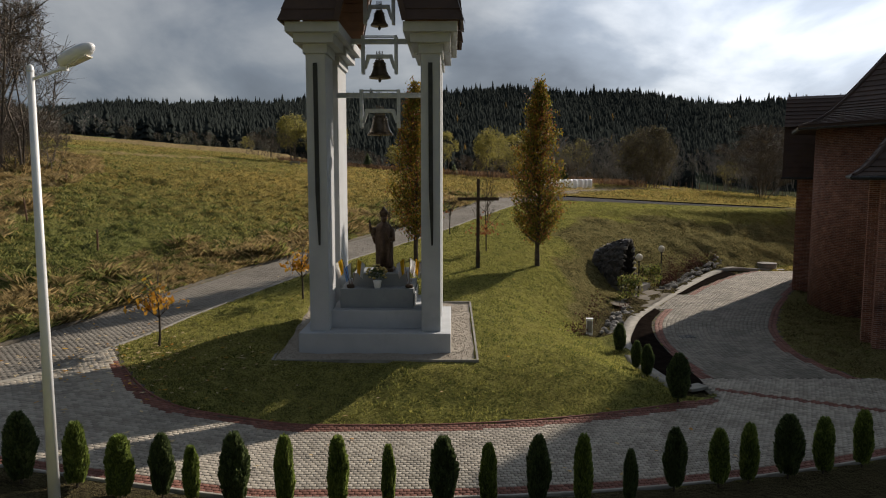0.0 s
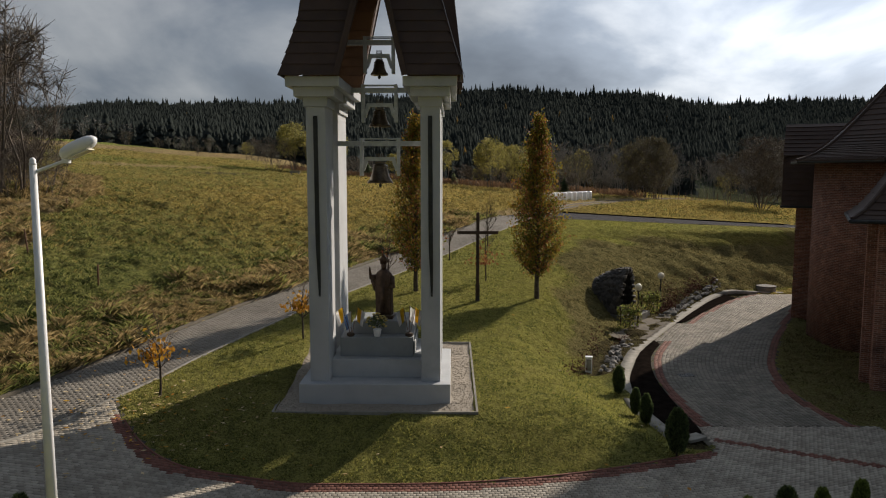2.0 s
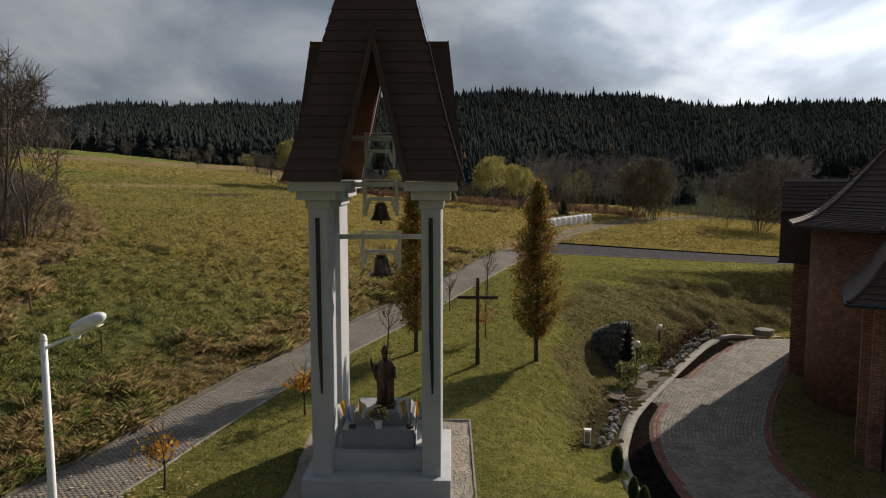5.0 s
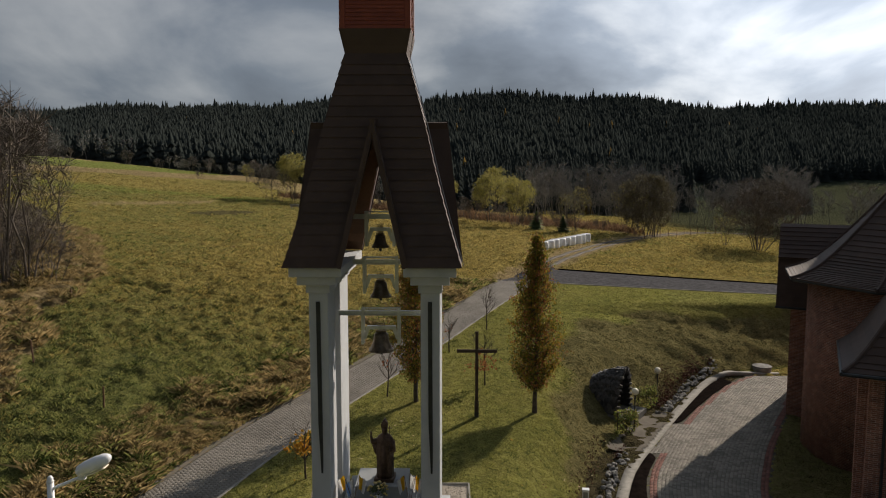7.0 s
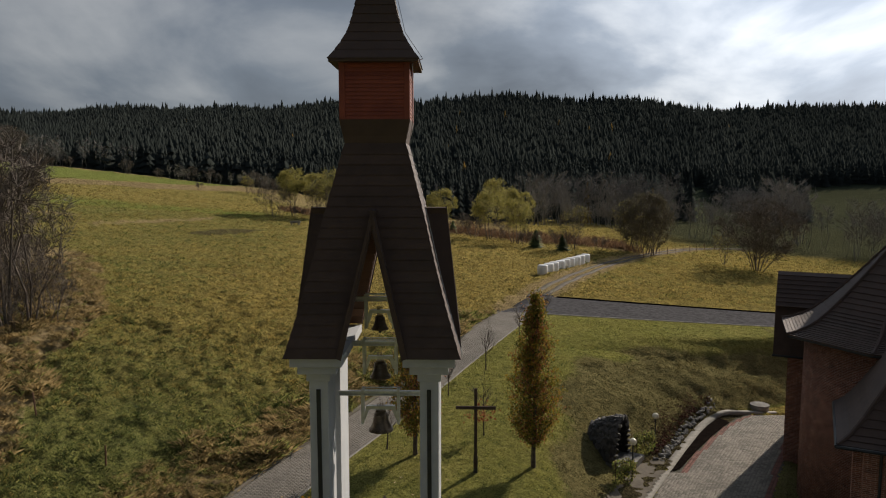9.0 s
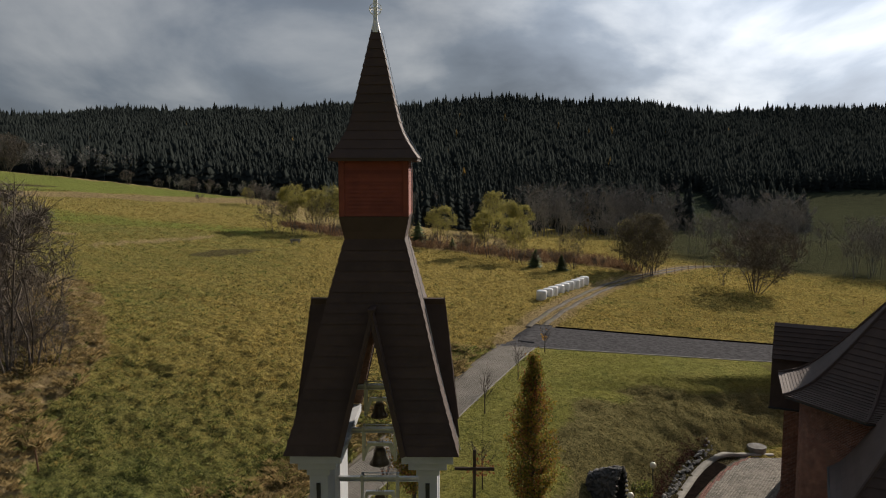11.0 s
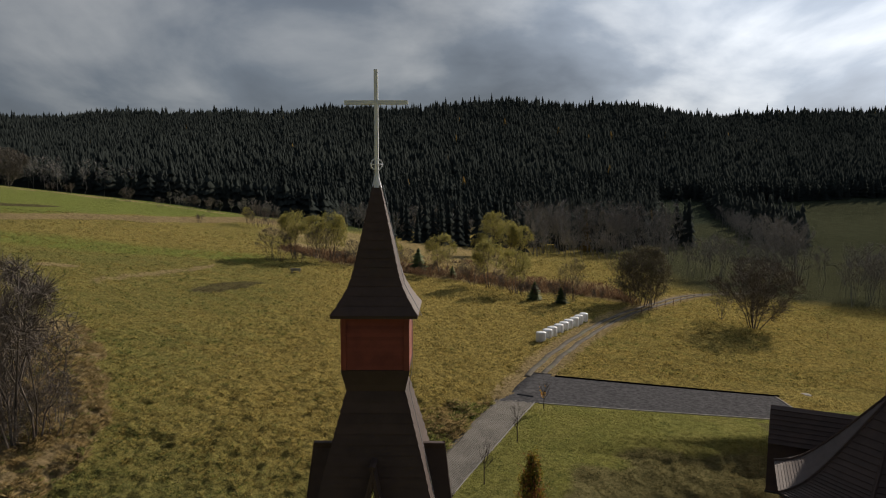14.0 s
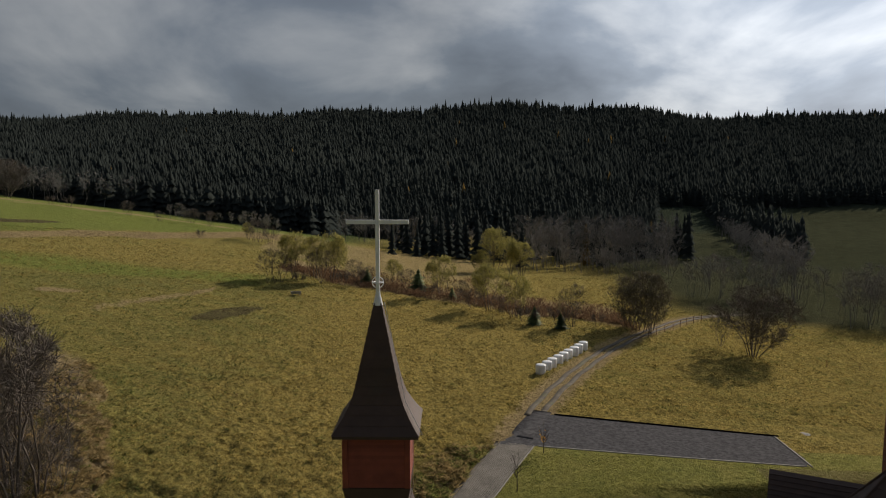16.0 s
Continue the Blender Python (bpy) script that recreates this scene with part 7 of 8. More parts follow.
def far_woods():
    rng = np.random.default_rng(21)
    temp = [far_template(60 + k, 2, 0.34 + 0.07 * k, 0.12 + 0.05 * k) for k in range(4)]
    pts = []

    def belt(n, x0, x1, yf, spread_, h0, h1):
        x = rng.uniform(x0, x1, n)
        y = np.array([yf(a) for a in x]) + rng.normal(0, spread_, n)
        for a, b in zip(x, y):
            pts.append((a, b, float(land(a, b)) - 0.2, rng.uniform(h0, h1), rng.uniform(0, 6.28)))

    belt(60, 24, 66, lambda a: 204 + 0.1 * a, 9, 10, 16)      # tall trees in the valley
    belt(44, 22, 60, lambda a: 188, 5, 5, 8)
    belt(46, -38, 18, lambda a: 258 - 0.5 * a, 9, 7, 12)      # foot of the hill
    belt(18, -18, 10, lambda a: 236, 6, 5, 8)
    belt(22, 48, 72, lambda a: 152 - 0.06 * a, 4, 7, 10)      # along the brook
    belt(8, 71, 77, lambda a: 154, 3, 12, 15)
    belt(24, 70, 92, lambda a: 124 + 0.10 * a, 4, 7, 12)
    belt(26, 78, 112, lambda a: 170 + (a - 78) * 3.4, 4, 8, 12)   # row up the far pasture
    belt(36, -160, -108, lambda a: 268 - 0.1 * a, 8, 9, 14)   # dark thicket beyond the shoulder
    belt(24, -84, -48, lambda a: 214 + (-a - 50) * 0.36, 3, 3, 6)   # scrub on the shoulder
    scatter("far_bare_trees", temp, pts, M["far_twig"], "leafless grey-brown trees along the brook", "woods", 3)
    gold = []
    for x, y, h in ((41.5, 212, 12.5), (74.4, 262, 10.5), (79.5, 262, 11)):
        gold.append((x, y, float(land(x, y)), h, h * 0.34))
    conifer_stuff("yellow_larches", gold, M["larch"], "a few yellow larches among bare trees", 4, 6, 8)
    dark = []
    for _ in range(130):
        x = rng.uniform(-16, 84)
        y = 240 + rng.normal(0, 16) + 0.1 * x
        h = rng.uniform(9, 17)
        dark.append((x, y, float(land(x, y)) - 0.2, h, h * 0.32))
    conifer_stuff("valley_spruces", dark, M["spruce"], "dark spruces in the brook's valley", 7, 6, 9)


far_woods()

# ---- lamps, cross, grotto, bales and small things ----
def make_street_lamp():
    z0 = float(land(-7.05, 12.8))
    lp = thing("street_lamp", (-7.05, 12.8, z0), "tall white-painted steel street lamp on a bent arm", "street lamp")
    h = 8.32 - z0
    pole = tube(bmesh.new(), (0, 0, -0.1), (0, 0, h), 0.105, 0.058, 16)
    part("pole", pole, M["white_metal"], lp, "", True)
    capm = lathe(bmesh.new(), [(0.062, h), (0.07, h + 0.015), (0.05, h + 0.03), (0.055, h + 0.07), (0.03, h + 0.11), (0.005, h + 0.12)], 12)
    part("cap", capm, M["white_metal"], lp, "", True)
    arm = tube(bmesh.new(), (0, 0, h - 0.14), (0.66, 0.10, h + 0.12), 0.030, 0.028, 10)
    part("arm", arm, M["white_metal"], lp)
    hd = bmesh.new()
    rings = []
    secs = [(0.0, 0.05, -0.05, 0.05), (0.05, 0.09, -0.085, 0.085), (0.18, 0.125, -0.105, 0.105), (0.38, 0.135, -0.105, 0.11), (0.52, 0.12, -0.085, 0.10), (0.60, 0.085, -0.05, 0.075), (0.64, 0.04, -0.01, 0.045)]
    tilt = Matrix.Translation((0.46, 0.07, h + 0.15)) @ Matrix.Rotation(radians(-24), 4, "Y") @ Matrix.Diagonal((1.06, 1.15, 1.28, 1))
    for x, w, zb, zt in secs:
        ring = []
        for i in range(16):
            a = 2 * math.pi * i / 16
            cz, rz_ = (zb + zt) / 2, (zt - zb) / 2
            ring.append(hd.verts.new(tilt @ Vector((x, w * math.cos(a), cz + rz_ * max(math.sin(a), -0.8)))))
        rings.append(ring)
    for a, b in zip(rings[:-1], rings[1:]):
        for i in range(16):
            hd.faces.new((a[i], b[i], b[(i + 1) % 16], a[(i + 1) % 16]))
    hd.faces.new(rings[0])
    hd.faces.new(rings[-1][::-1])
    bmesh.ops.recalc_face_normals(hd, faces=hd.faces[:])
    head = part("head", hd, M["white_metal"], lp, "pale grey lamp head", True)
    gl = bmesh.new()
    box(gl, 0.16, 0.50, -0.09, 0.09, -0.098, -0.080, bevel=0.006)
    bmesh.ops.transform(gl, matrix=tilt, verts=gl.verts[:])
    part("glass", gl, M["globe"], head)
    clamp = boxes((0.48, 0.60, 0.03, 0.13, h + 0.02, h + 0.13), bevel=0.01)
    part("clamp", clamp, M["white_metal"], lp)


make_street_lamp()


def make_wooden_cross():
    x, y = 1.62, 34.5
    z = float(land(x, y))
    wc = thing("wooden_cross", (x, y, z), "plain dark wooden cross standing in the lawn", "cross", rz=-2)
    part("upright", boxes((-0.075, 0.075, -0.07, 0.07, 0.25, 6.32 - z), bevel=0.012), M["wood_dark"], wc)
    part("crossbar", boxes((-0.96, 0.96, -0.115, -0.068, 5.31 - z, 5.46 - z), (-0.96, -0.07, -0.072, 0.03, 5.32 - z, 5.45 - z), (0.07, 0.96, -0.072, 0.03, 5.32 - z, 5.45 - z), bevel=0.008), M["wood_dark"], wc)
    part("foot", boxes((-0.10, -0.078, -0.08, 0.08, -0.3, 0.8), (0.078, 0.10, -0.08, 0.08, -0.3, 0.8), (-0.078, 0.078, -0.06, 0.06, -0.3, 0.30)), M["dark_metal"], wc, "black steel foot brackets")


make_wooden_cross()


def make_garden_lamp(x, y, ztop):
    z = float(land(x, y))
    gl = thing("garden_lamp", (x, y, z - 0.02), "black post lamp with a cream globe", "lamp", "garden lamps at the grotto")
    h = ztop - z
    post = bmesh.new()
    lathe(post, [(0.085, 0), (0.085, 0.08), (0.05, 0.14), (0.042, 0.35), (0.055, 0.38), (0.035, 0.42), (0.032, h - 0.42), (0.055, h - 0.36), (0.035, h - 0.30), (0.07, h - 0.19), (0.075, h - 0.16)], 14)
    part("post", post, M["dark_metal"], gl, "black cast post", True)
    bm = bmesh.new()
    bmesh.ops.create_uvsphere(bm, u_segments=20, v_segments=14, radius=0.19, matrix=Matrix.Translation((0, 0, h)))
    part("globe", bm, M["globe"], gl, "cream glass globe", True)


make_garden_lamp(10.30, 38.5, 2.19)
make_garden_lamp(12.70, 42.65, 2.21)


def trellis(x, y, rz, seed):
    z = float(land(x, y))
    tr = thing("trellis_shrub", (x, y, z), "low trellis overgrown with yellow-green climbing leaves", "shrub", "trellises at the grotto", rz)
    fr = bmesh.new()
    for a in (-0.55, 0.0, 0.55):
        tube(fr, (a, 0, -0.15), (a, 0, 1.25), 0.025, 0.022, 6)
    for k in (0.75, 1.2):
        tube(fr, (-0.62, 0, k), (0.62, 0, k), 0.02, 0.02, 6)
    part("frame", fr, M["wood_dark"], tr)
    for key, n, sd in (("thuja", 420, 0), ("leaf_pale", 380, 1), ("leaf_olive", 260, 2)):
        w = Wood(seed + sd)
        for _ in range(n):
            a, b = w.r.uniform(0, 6.28), w.r.gauss(0, 0.5)
            rad = 0.62 * math.sqrt(w.r.random())
            drop = w.r.random() ** 3 * 0.9
            w.leaf((rad * math.cos(a) * 1.15, rad * math.sin(a) * 0.75, 1.08 + 0.34 * math.sin(b) * math.sqrt(max(0.05, 1 - (rad / 0.75) ** 2)) - drop), w.r.uniform(0.07, 0.13))
        o = share("leaves", w.leaf_mesh(M[key]), tr)


trellis(9.75, 38.05, 20, 70)
trellis(11.95, 42.2, 20, 80)


def rock_mesh(seed, squash=0.7, stone="rock"):
    rng = random.Random(seed)
    bm = bmesh.new()
    bmesh.ops.create_icosphere(bm, subdivisions=2, radius=1.0)
    cuts = [(Vector((rng.gauss(0, 1), rng.gauss(0, 1), rng.gauss(0, 1))).normalized(), rng.uniform(0.55, 0.85)) for _ in range(9)]
    for v in bm.verts:
        for nrm, d in cuts:
            e = v.co.dot(nrm) - d
            if e > 0:
                v.co -= nrm * e
        v.co.z *= squash
    me = bpy.data.meshes.new("stone")
    bm.to_mesh(me)
    bm.free()
    me.materials.append(M[stone])
    return me


ROCKS = [rock_mesh(k, 0.62 + 0.1 * (k % 3)) for k in range(6)]


DARK_ROCKS = [rock_mesh(20 + k, 0.7, "slate") for k in range(4)]


def make_rock_wall():
    """Loose stones holding the bank along the garden path."""
    rng = random.Random(12)
    wall = thing("rock_wall", (8.0, 32.0, 0.0), "loose grey fieldstones holding the bank by the path", "stone wall")
    inv = wall.matrix_world.inverted()
    n = 0
    for a, b, k, dist in ((29.4, 35.2, 54, 0.46), (41.0, 50.4, 110, 0.50)):
        for i in range(k):
            y = a + (b - a) * (i + rng.random()) / k
            e = float(smooth_along(PATH_MID, np.array(y))) + 0.1
            row = rng.choice((0, 0, 1))
            x = e - dist - 0.25 - row * 0.27 + rng.gauss(0, 0.08)
            s = rng.uniform(0.08, 0.17)
            z = float(land(x, y)) + 0.04 + row * 0.10
            m = Matrix.Translation((x, y, z)) @ Euler((rng.uniform(-0.5, 0.5), rng.uniform(-0.5, 0.5), rng.uniform(0, 6.3))).to_matrix().to_4x4() @ Matrix.Diagonal((s * rng.uniform(0.9, 1.5), s, s * rng.uniform(0.8, 1.2), 1))
            share("stone", ROCKS[n % 6], wall, inv @ m)
            n += 1


def make_grotto():
    """A half-buried barrel vault of dark stones, open towards the drive."""
    gx, gy = 10.2, 40.5
    z = 0.42
    gr = thing("grotto", (gx, gy, z), "half-buried dark stone grotto with an arched mouth", "grotto", rz=-34)
    rng = random.Random(4)
    r, depth, n = 1.30, 1.8, 13
    secs = []
    for k in range(6):
        y = -depth + depth * k / 5 * 1.0
        secs.append((y, r * (1 - 0.30 * ((5 - k) / 5) ** 1.5)))
    # axis runs along local x: mouth at +x; courses of small rough stones over a plain shell
    shell = bmesh.new()
    rings = [[shell.verts.new((x0, 0.93 * r0 * math.cos(math.pi * i / 16) * 0.85, 0.93 * r0 * math.sin(math.pi * i / 16) * 2.0)) for i in range(17)] for x0, r0 in secs]
    for ra, rb in zip(rings[:-1], rings[1:]):
        for i in range(16):
            shell.faces.new((ra[i], rb[i], rb[i + 1], ra[i + 1]))
    bmesh.ops.solidify(shell, geom=shell.faces[:], thickness=0.2)
    part("shell", shell, M["slate"], gr)
    for k in range(13):
        u = (k + 0.5) / 13
        x0 = -depth + depth * u
        r0 = r * (1 - 0.30 * (1 - u) ** 1.5)
        m = 22
        for i in range(m):
            a = math.pi * (i + 0.5 * (k % 2) + rng.uniform(-0.12, 0.12)) / m
            p = Vector((x0 + rng.uniform(-0.03, 0.03), 0.97 * r0 * math.cos(a) * 0.85, 0.97 * r0 * math.sin(a) * 2.0))
            q = Matrix.Translation(p) @ Euler((a - math.pi / 2 + rng.gauss(0, 0.22), rng.gauss(0, 0.22), rng.gauss(0, 0.3))).to_matrix().to_4x4() @ Matrix.Diagonal((rng.uniform(0.12, 0.18), rng.uniform(0.16, 0.25), rng.uniform(0.05, 0.08), 1))
            share("stone", DARK_ROCKS[(k + i) % 4], gr, q)
    for i in range(23):
        a = math.pi * (i + 0.5) / 23
        p = Vector((0.05, (r - 0.08) * math.cos(a) * 0.85, (r - 0.08) * math.sin(a) * 2.0))
        q = Matrix.Translation(p) @ Euler((a + rng.gauss(0, 0.15), rng.gauss(0, 0.2), rng.gauss(0, 0.2))).to_matrix().to_4x4() @ Matrix.Diagonal((rng.uniform(0.10, 0.15), rng.uniform(0.15, 0.21), rng.uniform(0.10, 0.14), 1))
        share("arch_stone", ROCKS[i % 6] if i % 3 == 0 else DARK_ROCKS[i % 4], gr, q)
    back = bmesh.new()
    prism(back, [(-depth + 0.05, 0.64 * r * math.cos(math.pi * i / 12) * 0.85, 0.64 * r * math.sin(math.pi * i / 12) * 2.0) for i in range(13)], (0.2, 0, 0))
    part("back_wall", back, M["slate"], gr)
    fl = boxes((-depth, 0.9, -1.25, 1.25, -0.5, 0.02))
    part("floor_slab", fl, M["rock"], gr)


def make_utility_box():
    x, y = 5.98, 29.68
    z = float(land(x, y))
    ub = thing("utility_box", (x, y, z), "small pale grey electric box standing on the lawn", "utility box", rz=-12)
    part("body", boxes((-0.13, 0.13, -0.11, 0.11, -0.1, 0.60), bevel=0.012), M["white_metal"], ub)
    part("lid", boxes((-0.15, 0.15, -0.13, 0.13, 0.602, 0.65), bevel=0.015), M["white_metal"], ub)
    part("door", boxes((-0.10, 0.10, -0.122, -0.111, 0.08, 0.55), bevel=0.004), M["kerb"], ub)


def make_well():
    x, y = 22.3, 50.4
    z = float(land(x, y))
    w = thing("well_ring", (x, y, z - 0.05), "low round concrete shaft with a lid by the drive", "manhole")
    part("ring", lathe(bmesh.new(), [(0.62, -0.2), (0.62, 0.26), (0.58, 0.30)], 28), M["kerb"], w, "", True)
    part("lid", lathe(bmesh.new(), [(0.64, 0.302), (0.66, 0.32), (0.64, 0.37), (0.2, 0.39)], 28), M["rock"], w)


def make_bale(x, y, rz):
    b = thing("wrapped_bale", (x, y, float(land(x, y)) - 0.04), "round hay bale wrapped in white film", "bale", "row of wrapped bales", rz)
    bm = bmesh.new()
    lathe(bm, [(0.50, 0.0), (0.585, 0.05), (0.61, 0.14), (0.615, 0.62), (0.605, 1.08), (0.575, 1.17), (0.48, 1.21)], 22)
    for v in bm.verts:
        v.co.x *= 1 + 0.012 * math.sin(v.co.z * 31 + v.co.y * 5)
        v.co.y *= 1 + 0.012 * math.sin(v.co.z * 27 + v.co.x * 7)
    part("film", bm, M["bale"], b, "", True)
    return b


first = make_bale(11.75, 85.9, 0)
for k in range(1, 9):
    u = k / 8
    x, y = 11.75 + 7.35 * u + 0.06 * math.sin(k * 2.3), 85.9 + 12.0 * u
    copy_thing(first, pose(x, y, float(land(x, y)) - 0.04, 0, 0, 37 * k))


def make_stake(x, y, h, lean):
    s = thing("wooden_stake", (x, y, float(land(x, y)) - 0.1), "weathered wooden stake in the rough grass", "stake", "stakes in the meadow")
    part("post", tube(bmesh.new(), (0, 0, 0), (lean, 0.05, h), 0.05, 0.04, 7), M["soffit"], s)


for x, y, h, lean in ((-20.9, 36.9, 1.3, -0.15), (-15.6, 33.0, 1.2, 0.0), (-23.5, 46.0, 0.9, 0.0)):
    make_stake(x, y, h, lean)
for k in range(14):
    ty = 104 + k * 2.3
    tx = float(smooth_along(TRACK_MID, np.array(ty), 3.0)) + 2.4
    make_stake(tx, ty, 1.25, 0.03 * ((k % 3) - 1))
for k in range(9):
    make_stake(52 + k * 4.2, 97.5 - k * 0.5, 1.2, 0.02 * ((k % 3) - 1))


def make_trough():
    x, y = -24.6, 122.8
    t = thing("feed_trough", (x, y, float(land(x, y))), "low pale feed trough standing in the meadow", "trough", rz=8)
    part("basin", boxes((-0.85, 0.85, -0.35, -0.28, 0.25, 0.6), (-0.85, 0.85, 0.28, 0.35, 0.25, 0.6), (-0.85, -0.78, -0.28, 0.28, 0.25, 0.6), (0.78, 0.85, -0.28, 0.28, 0.25, 0.6), (-0.78, 0.78, -0.28, 0.28, 0.25, 0.31)), M["kerb"], t)
    for sx in (-0.6, 0.6):
        part("leg", boxes((sx - 0.1, sx + 0.1, -0.3, 0.3, -0.1, 0.25)), M["rock"], t)


def make_drain():
    x, y = 9.85, 29.25
    d = thing("drain_grate", (x, y, float(land(x, y)) + 0.004), "dark iron drain grate in the paving", "drain", rz=14)
    part("frame", boxes((-0.30, 0.30, -0.20, -0.16, -0.05, 0.012), (-0.30, 0.30, 0.16, 0.20, -0.05, 0.012), (-0.30, -0.26, -0.16, 0.16, -0.05, 0.012), (0.26, 0.30, -0.16, 0.16, -0.05, 0.012)), M["dark_metal"], d)
    for k in range(7):
        part("bar", boxes((-0.23 + k * 0.076 - 0.016, -0.23 + k * 0.076 + 0.016, -0.16, 0.16, -0.03, 0.008)), M["dark_metal"], d)


def make_manhole(x, y, r):
    m = thing("manhole_cover", (x, y, float(land(x, y))), "round concrete manhole cover flush with the grass", "manhole")
    part("ring", lathe(bmesh.new(), [(r, -0.1), (r, 0.06), (r * 0.8, 0.08)], 24), M["kerb"], m)
    part("cover", lathe(bmesh.new(), [(r * 0.72, 0.082), (r * 0.72, 0.11), (r * 0.3, 0.12)], 24), M["rock"], m)


make_grotto()
make_rock_wall()
make_utility_box()
make_well()
make_trough()
make_drain()
make_manhole(35.4, 69.8, 0.5)
# flat slab at the foot of the soil bed
slab = thing("stone_slab", (7.75, 22.15, float(land(7.75, 22.15)) + 0.01), "flat pale slab lying in the soil bed", "slab", rz=28)
part("slab", boxes((-0.35, 0.35, -0.22, 0.22, -0.05, 0.05), bevel=0.015), M["kerb"], slab)


def make_heather():
    rng = random.Random(3)
    w = Wood(5)
    for k in range(5200):
        seg = rng.random()
        if seg < 0.62:
            y = rng.uniform(42.0, 50.5)
            e = float(along(PATH_MID, y)) - 1.0
            x = e - abs(rng.gauss(0, 0.8)) - 0.1
        else:
            y = rng.uniform(27.5, 36.0)
            e = float(along(PATH_MID, y)) - 1.0
            x = e - abs(rng.gauss(0, 0.8))
        lump = 0.5 + 0.5 * math.sin(x * 4.1 + y * 2.3) * math.sin(y * 3.7)
        if lump < 0.35 and seg < 0.62:
            continue
        if seg >= 0.62 and lump < 0.62:
            continue
        w.leaf((x, y, float(land(x, y)) + rng.uniform(0.02, 0.10 + 0.30 * lump)), rng.uniform(0.05, 0.10))
    ob = new("heather", w.leaf_mesh(M["heather"]))
    tagged(ob, "low red-brown heather on the bank above the stones", "heather", kind="stuff")


make_heather()

# ---- grass, fallen leaves ----
def tuft(seed, blades, h, spread, wid, droop=(0.15, 0.75), way=None):
    rng = random.Random(seed)
    v, f = [], []
    for k in range(blades):
        a, r = rng.uniform(0, 6.28), spread * math.sqrt(rng.random())
        x, y = r * math.cos(a), r * math.sin(a)
        b = rng.uniform(0, 6.28)
        lean = rng.uniform(*droop) * h
        hh = h * rng.uniform(0.55, 1.0)
        dx, dy = math.cos(b) * wid, math.sin(b) * wid
        if way is not None:
            a = way + rng.gauss(0, 0.8)
        ex, ey = x + math.cos(a + rng.gauss(0, 0.6)) * lean, y + math.sin(a + rng.gauss(0, 0.6)) * lean
        i = len(v)
        v += [(x - dx, y - dy, 0), (x + dx, y + dy, 0), ((x + ex) / 2 + dx * 0.7, (y + ey) / 2 + dy * 0.7, hh * 0.72), (ex, ey, hh)]
        f.append((i, i + 1, i + 2, i + 3))
    return np.array(v), np.array(f)


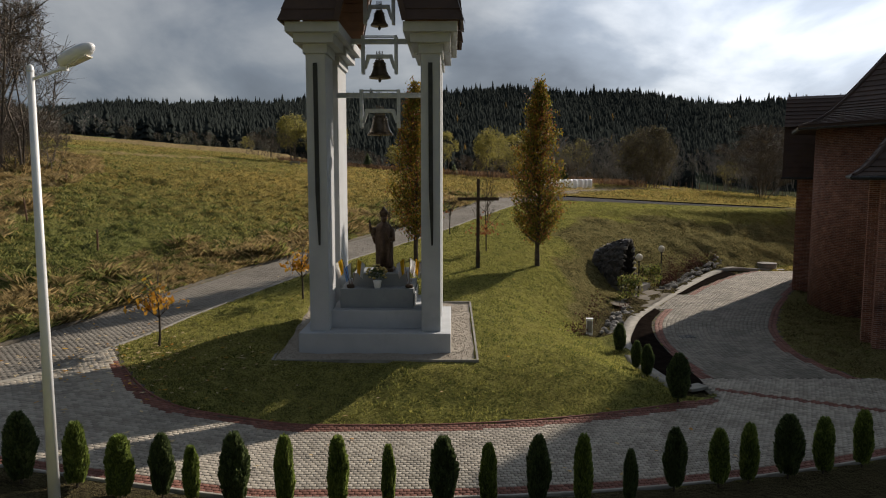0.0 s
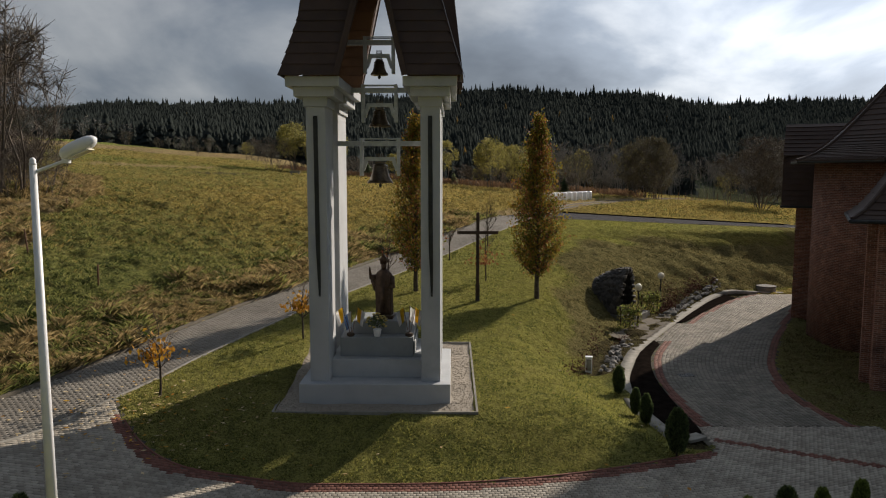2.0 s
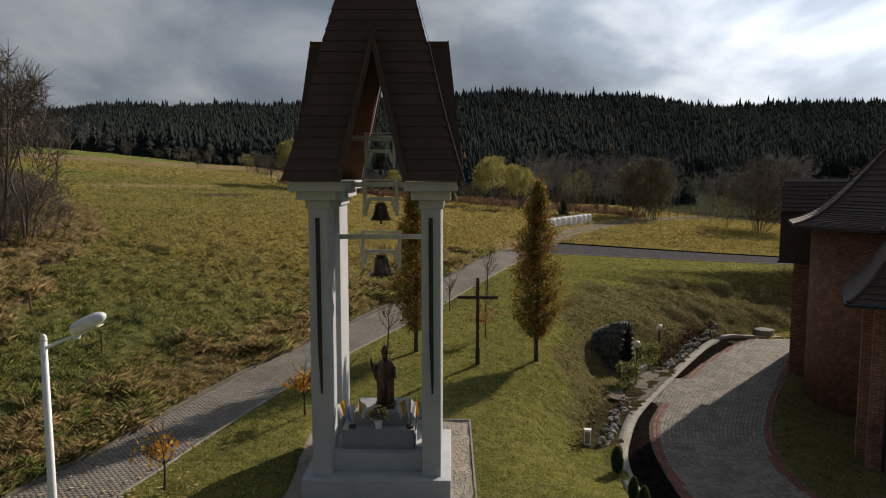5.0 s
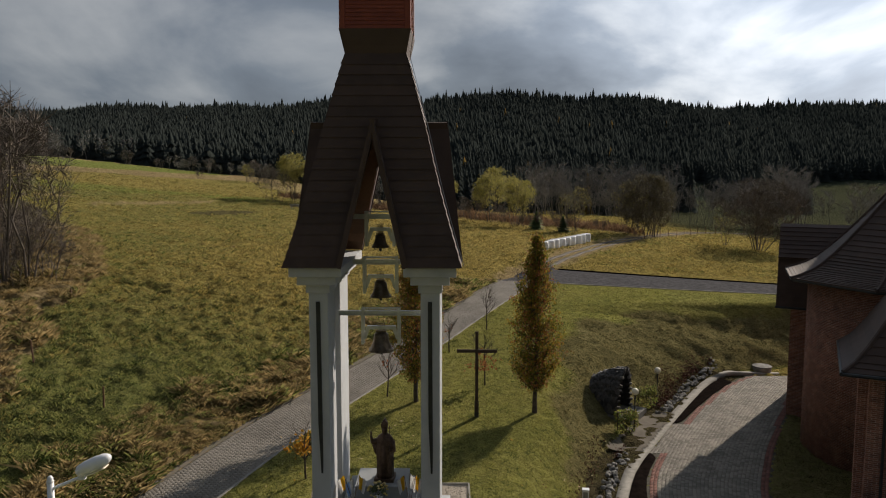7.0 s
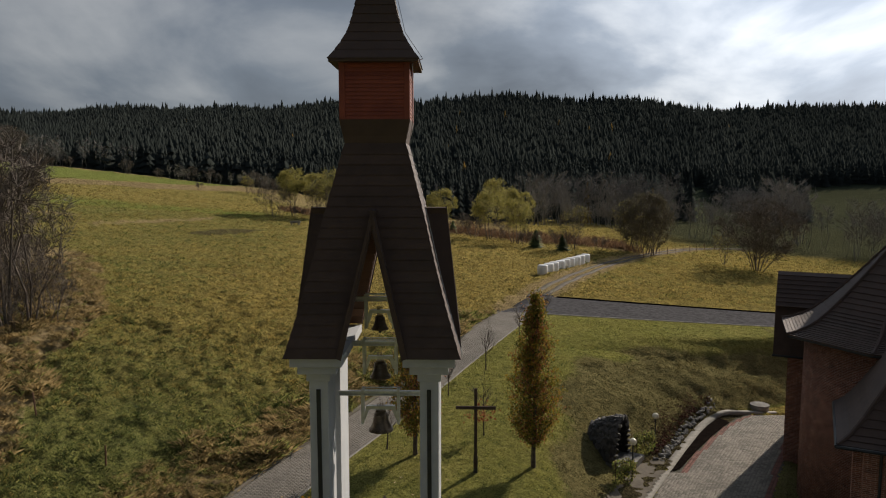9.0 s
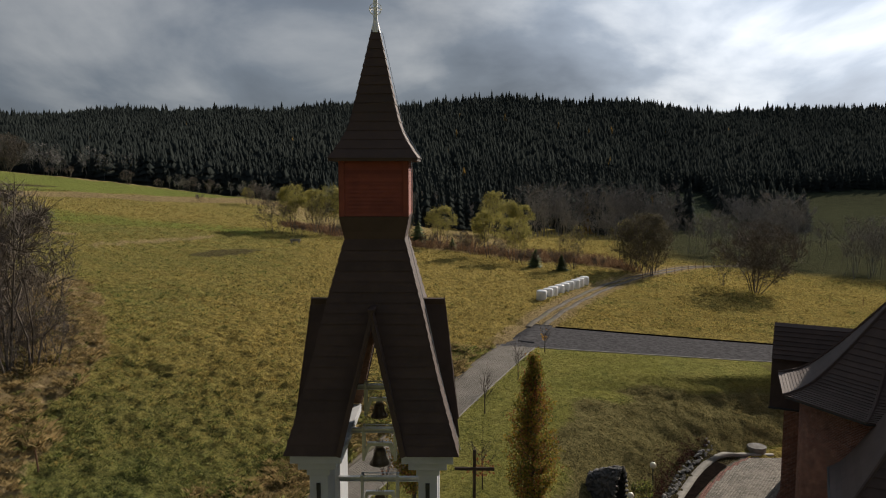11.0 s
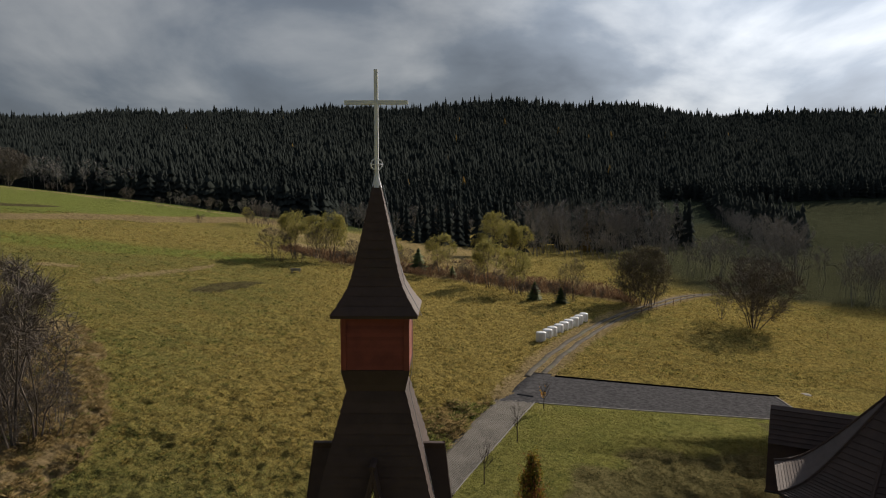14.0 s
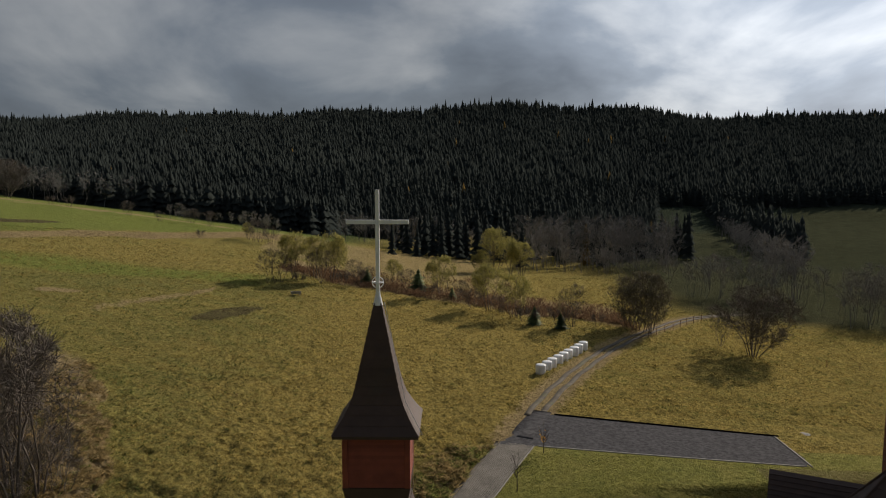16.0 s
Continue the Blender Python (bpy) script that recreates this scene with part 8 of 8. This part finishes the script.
def make_grass():
    rng = np.random.default_rng(31)
    tall = [tuft(k, 15, 1.0, 0.46, 0.014, (0.2, 1.25), 1.2 + 1.3 * k) for k in range(4)]
    weeds = [tuft(k + 30, 9, 1.0, 0.45, 0.022) for k in range(4)]
    short = [tuft(10 + k, 6, 1.0, 0.8, 0.07) for k in range(4)]
    matted = [tuft(20 + k, 5, 1.0, 0.9, 0.060, (0.4, 1.3), 2.7 + 0.35 * k) for k in range(4)]

    def pick(n, x0, x1, y0, y1, chan, lo, power=1.0):
        x, y = rng.uniform(x0, x1, n), y0 + (y1 - y0) * rng.random(n) ** power
        zones = field_zones(x, y)
        ok = (zones[chan] + rng.normal(0, 0.12, n) > lo)
        for fn, g in ((in_front, 0.15), (in_drive, 0.15), (in_road, 0.22), (in_pad, 0.1)):
            ok &= ~fn(x, y, g)
        return x[ok], y[ok]

    xa, ya = pick(19000, -40, -14, 25, 84, 1, 0.42, 1.1)
    yb = 17 + 46 * rng.random(13500) ** 1.35
    xb = smooth_along(ROAD_MID, yb) - 1.75 - 5.2 * rng.random(13500) ** 1.3
    ok = (field_zones(xb, yb)[1] + rng.normal(0, 0.2, len(xb)) > 0.3) & ~in_road(xb, yb, 0.22)
    x, y = np.concatenate([xa, xb[ok]]), np.concatenate([ya, yb[ok]])
    heap = 0.5 + 0.5 * value_noise(x, y, 1.5, 14)
    s = rng.uniform(0.25, 0.56, len(x)) * (0.30 + 1.05 * heap) * np.interp(y, [17, 40, 62], [0.95, 1.0, 0.8])
    green = rng.random(len(x)) < np.where(x < -16, 0.12, 0.16 + 0.45 * (value_noise(x, y, 2.2, 15) > 0.2))
    for key, keep, sd in (("straw", ~green, 2), ("blade", green, 12)):
        scatter("dry_grass", tall, np.c_[x, y, turf(x, y) - 0.03, s, rng.uniform(0, 6.28, len(x))][keep], M[key], "tall dry straw-coloured grass on the banks" if key == "straw" else "tall green grass between the dry tufts", "grass", sd)
    x, y = pick(9000, -34, 30, 108, 154, 1, 0.50)
    off = y - (127.5 - 0.55 * x + 0.004 * x * x)
    ok = rng.random(len(x)) < np.interp(off, [-4, 0, 4, 9, 18], [0.3, 1.0, 0.8, 0.25, 0.08])
    x, y = x[ok], y[ok]
    s = rng.uniform(0.5, 1.25, len(x))
    scatter("dry_reeds", weeds, np.c_[x, y, turf(x, y) - 0.03, s, rng.uniform(0, 6.28, len(x))], M["straw_red"], "rust-brown dry weeds at the meadow's edge", "grass", 3)
    # meadow
    n = 235000
    y = 21 + 150 * rng.random(n) ** 1.9
    x = rng.uniform(-0.62, 0.62, n) * (y + 4)
    mid = smooth_along(ROAD_MID, np.clip(y, 14, 64.3))
    ok = ((x < mid - 2.0) | (y > 73)) & ~in_track(x, y, 0.2) & ~in_pad(x, y, 0.3)
    x, y = x[ok], y[ok]
    zones = field_zones(x, y)
    clump = 0.5 + 0.5 * value_noise(x, y, 0.7, 9)
    ok = (rng.random(len(x)) < 0.22 + 0.62 * clump) & (zones[5] < 0.4) & (zones[1] < 0.45 + rng.normal(0, 0.1, len(x))) & (zones[2] < 0.3)
    x, y, clump, gold = x[ok], y[ok], clump[ok], zones[0][ok]
    s = rng.uniform(0.11, 0.24, len(x)) * (0.55 + 0.75 * clump) * np.interp(y, [22, 60, 130], [1.0, 1.05, 1.35])
    warm = rng.random(len(x)) < np.clip(gold * 1.05 - 0.02 + 0.25 * value_noise(x, y, 5.0, 16), 0.04, 0.92)
    for key, keep, lab, sd in (("blade", ~warm, "short uneven green meadow grass", 4), ("blade_gold", warm, "short uneven gold meadow grass", 14)):
        scatter("meadow_grass", matted, np.c_[x, y, turf(x, y) - 0.01, s, rng.uniform(0, 6.28, len(x))][keep], M[key], lab, "grass", sd)
    # lawn
    n = 64000
    x, y = rng.uniform(-11, 18, n), 18 + 44 * rng.random(n) ** 1.15
    z = field_zones(x, y)
    ok = (z[3] > 0.5) & ~in_front(x, y, 0.06) & ~in_drive(x, y, 0.1) & ~in_road(x, y, 0.12) & ~in_bed(x, y) & (z[4] < 0.35) & (z[2] < 0.5)
    ok &= ~((np.abs(x - TOWER_AT[0]) < 3.2) & (np.abs(y - TOWER_AT[1] - 0.2) < 3.4))
    x, y = x[ok], y[ok]
    s = rng.uniform(0.05, 0.115, len(x))
    scatter("lawn_grass", short, np.c_[x, y, turf(x, y) - 0.008, s, rng.uniform(0, 6.28, len(x))], M["blade_lawn"], "short lawn grass on the mound", "grass", 5)

    # the rough bank
    n = 26000
    x, y = rng.uniform(3, 30, n), rng.uniform(21, 58, n)
    z = field_zones(x, y)
    ok = (z[4] > 0.3) & ~in_front(x, y, 0.06) & ~in_drive(x, y, 0.1) & ~in_bed(x, y) & (x > 3.2) & (np.abs(x - smooth_along(PATH_MID, y)) > 0.5)
    ok &= ~((x > 9.0) & (x < 13.5) & (y > 36) & (y < 43.5)) & (rng.random(n) < 0.25 + 0.75 * (value_noise(x, y, 1.2, 12) > -0.1))
    x, y = x[ok], y[ok]
    s = rng.uniform(0.06, 0.16, len(x))
    scatter("bank_grass", matted, np.c_[x, y, turf(x, y) - 0.01, s, rng.uniform(0, 6.28, len(x))], M["bank_grass"], "rough dull grass and weeds on the bank", "grass", 6)


make_grass()


def fallen_leaves():
    rng = random.Random(17)
    for key, n, lab in (("leaf_fallen", 250, "pale fallen maple leaves on the lawn"), ("leaf_orange", 120, "orange fallen leaves on lawn and paving")):
        w = Wood(rng.randint(0, 99))
        for _ in range(n):
            c = rng.random()
            if c < 0.62:
                x, y = -8.3 + rng.gauss(0, 1.7), 21.0 + rng.gauss(0, 1.5)
            elif c < 0.80:
                x, y = rng.uniform(-12.5, -8.5), rng.uniform(17, 26)
            else:
                x, y = rng.uniform(-8, 8), rng.uniform(15, 34)
            if abs(x - TOWER_AT[0]) < 3.2 and abs(y - TOWER_AT[1]) < 3.4:
                continue
            z = float(turf(np.array(x), np.array(y))) + 0.03
            s = rng.uniform(0.06, 0.11)
            a = rng.uniform(0, 6.28)
            pts = []
            for k, r in enumerate((1.0, 0.45, 0.9, 0.4)):
                b = a + k * 1.57
                pts.append((x + math.cos(b) * s * r, y + math.sin(b) * s * r, z + rng.uniform(0, 0.03)))
            w.lv.append(pts)
        tagged(new("fallen_leaves", w.leaf_mesh(M[key])), lab, "leaves", kind="stuff")


fallen_leaves()

# ---- paving blocks ----
put_pavers(court, gc, M["paver"], lambda x, y: (x > -2.6) & (x < 2.2) & (y < near_kerb(x) + 1.9) & (y > near_kerb(x) + 0.35), "grey concrete paving blocks")
put_pavers(court, rc, M["paver_red"], lambda x, y: (x > -4.0) & (x < 4.0) & (y < near_kerb(x) + 0.5), "red edge paving blocks")
put_pavers(drive, gd, M["paver_shaded"], lambda x, y: x > 1e6, "grey concrete paving blocks")
put_pavers(drive, rd, M["paver_red"], lambda x, y: x > 1e6, "red edge paving blocks")
put_pavers(lane, gl, M["paver_lane"], lambda x, y: x > 1e6, "worn grey paving blocks")
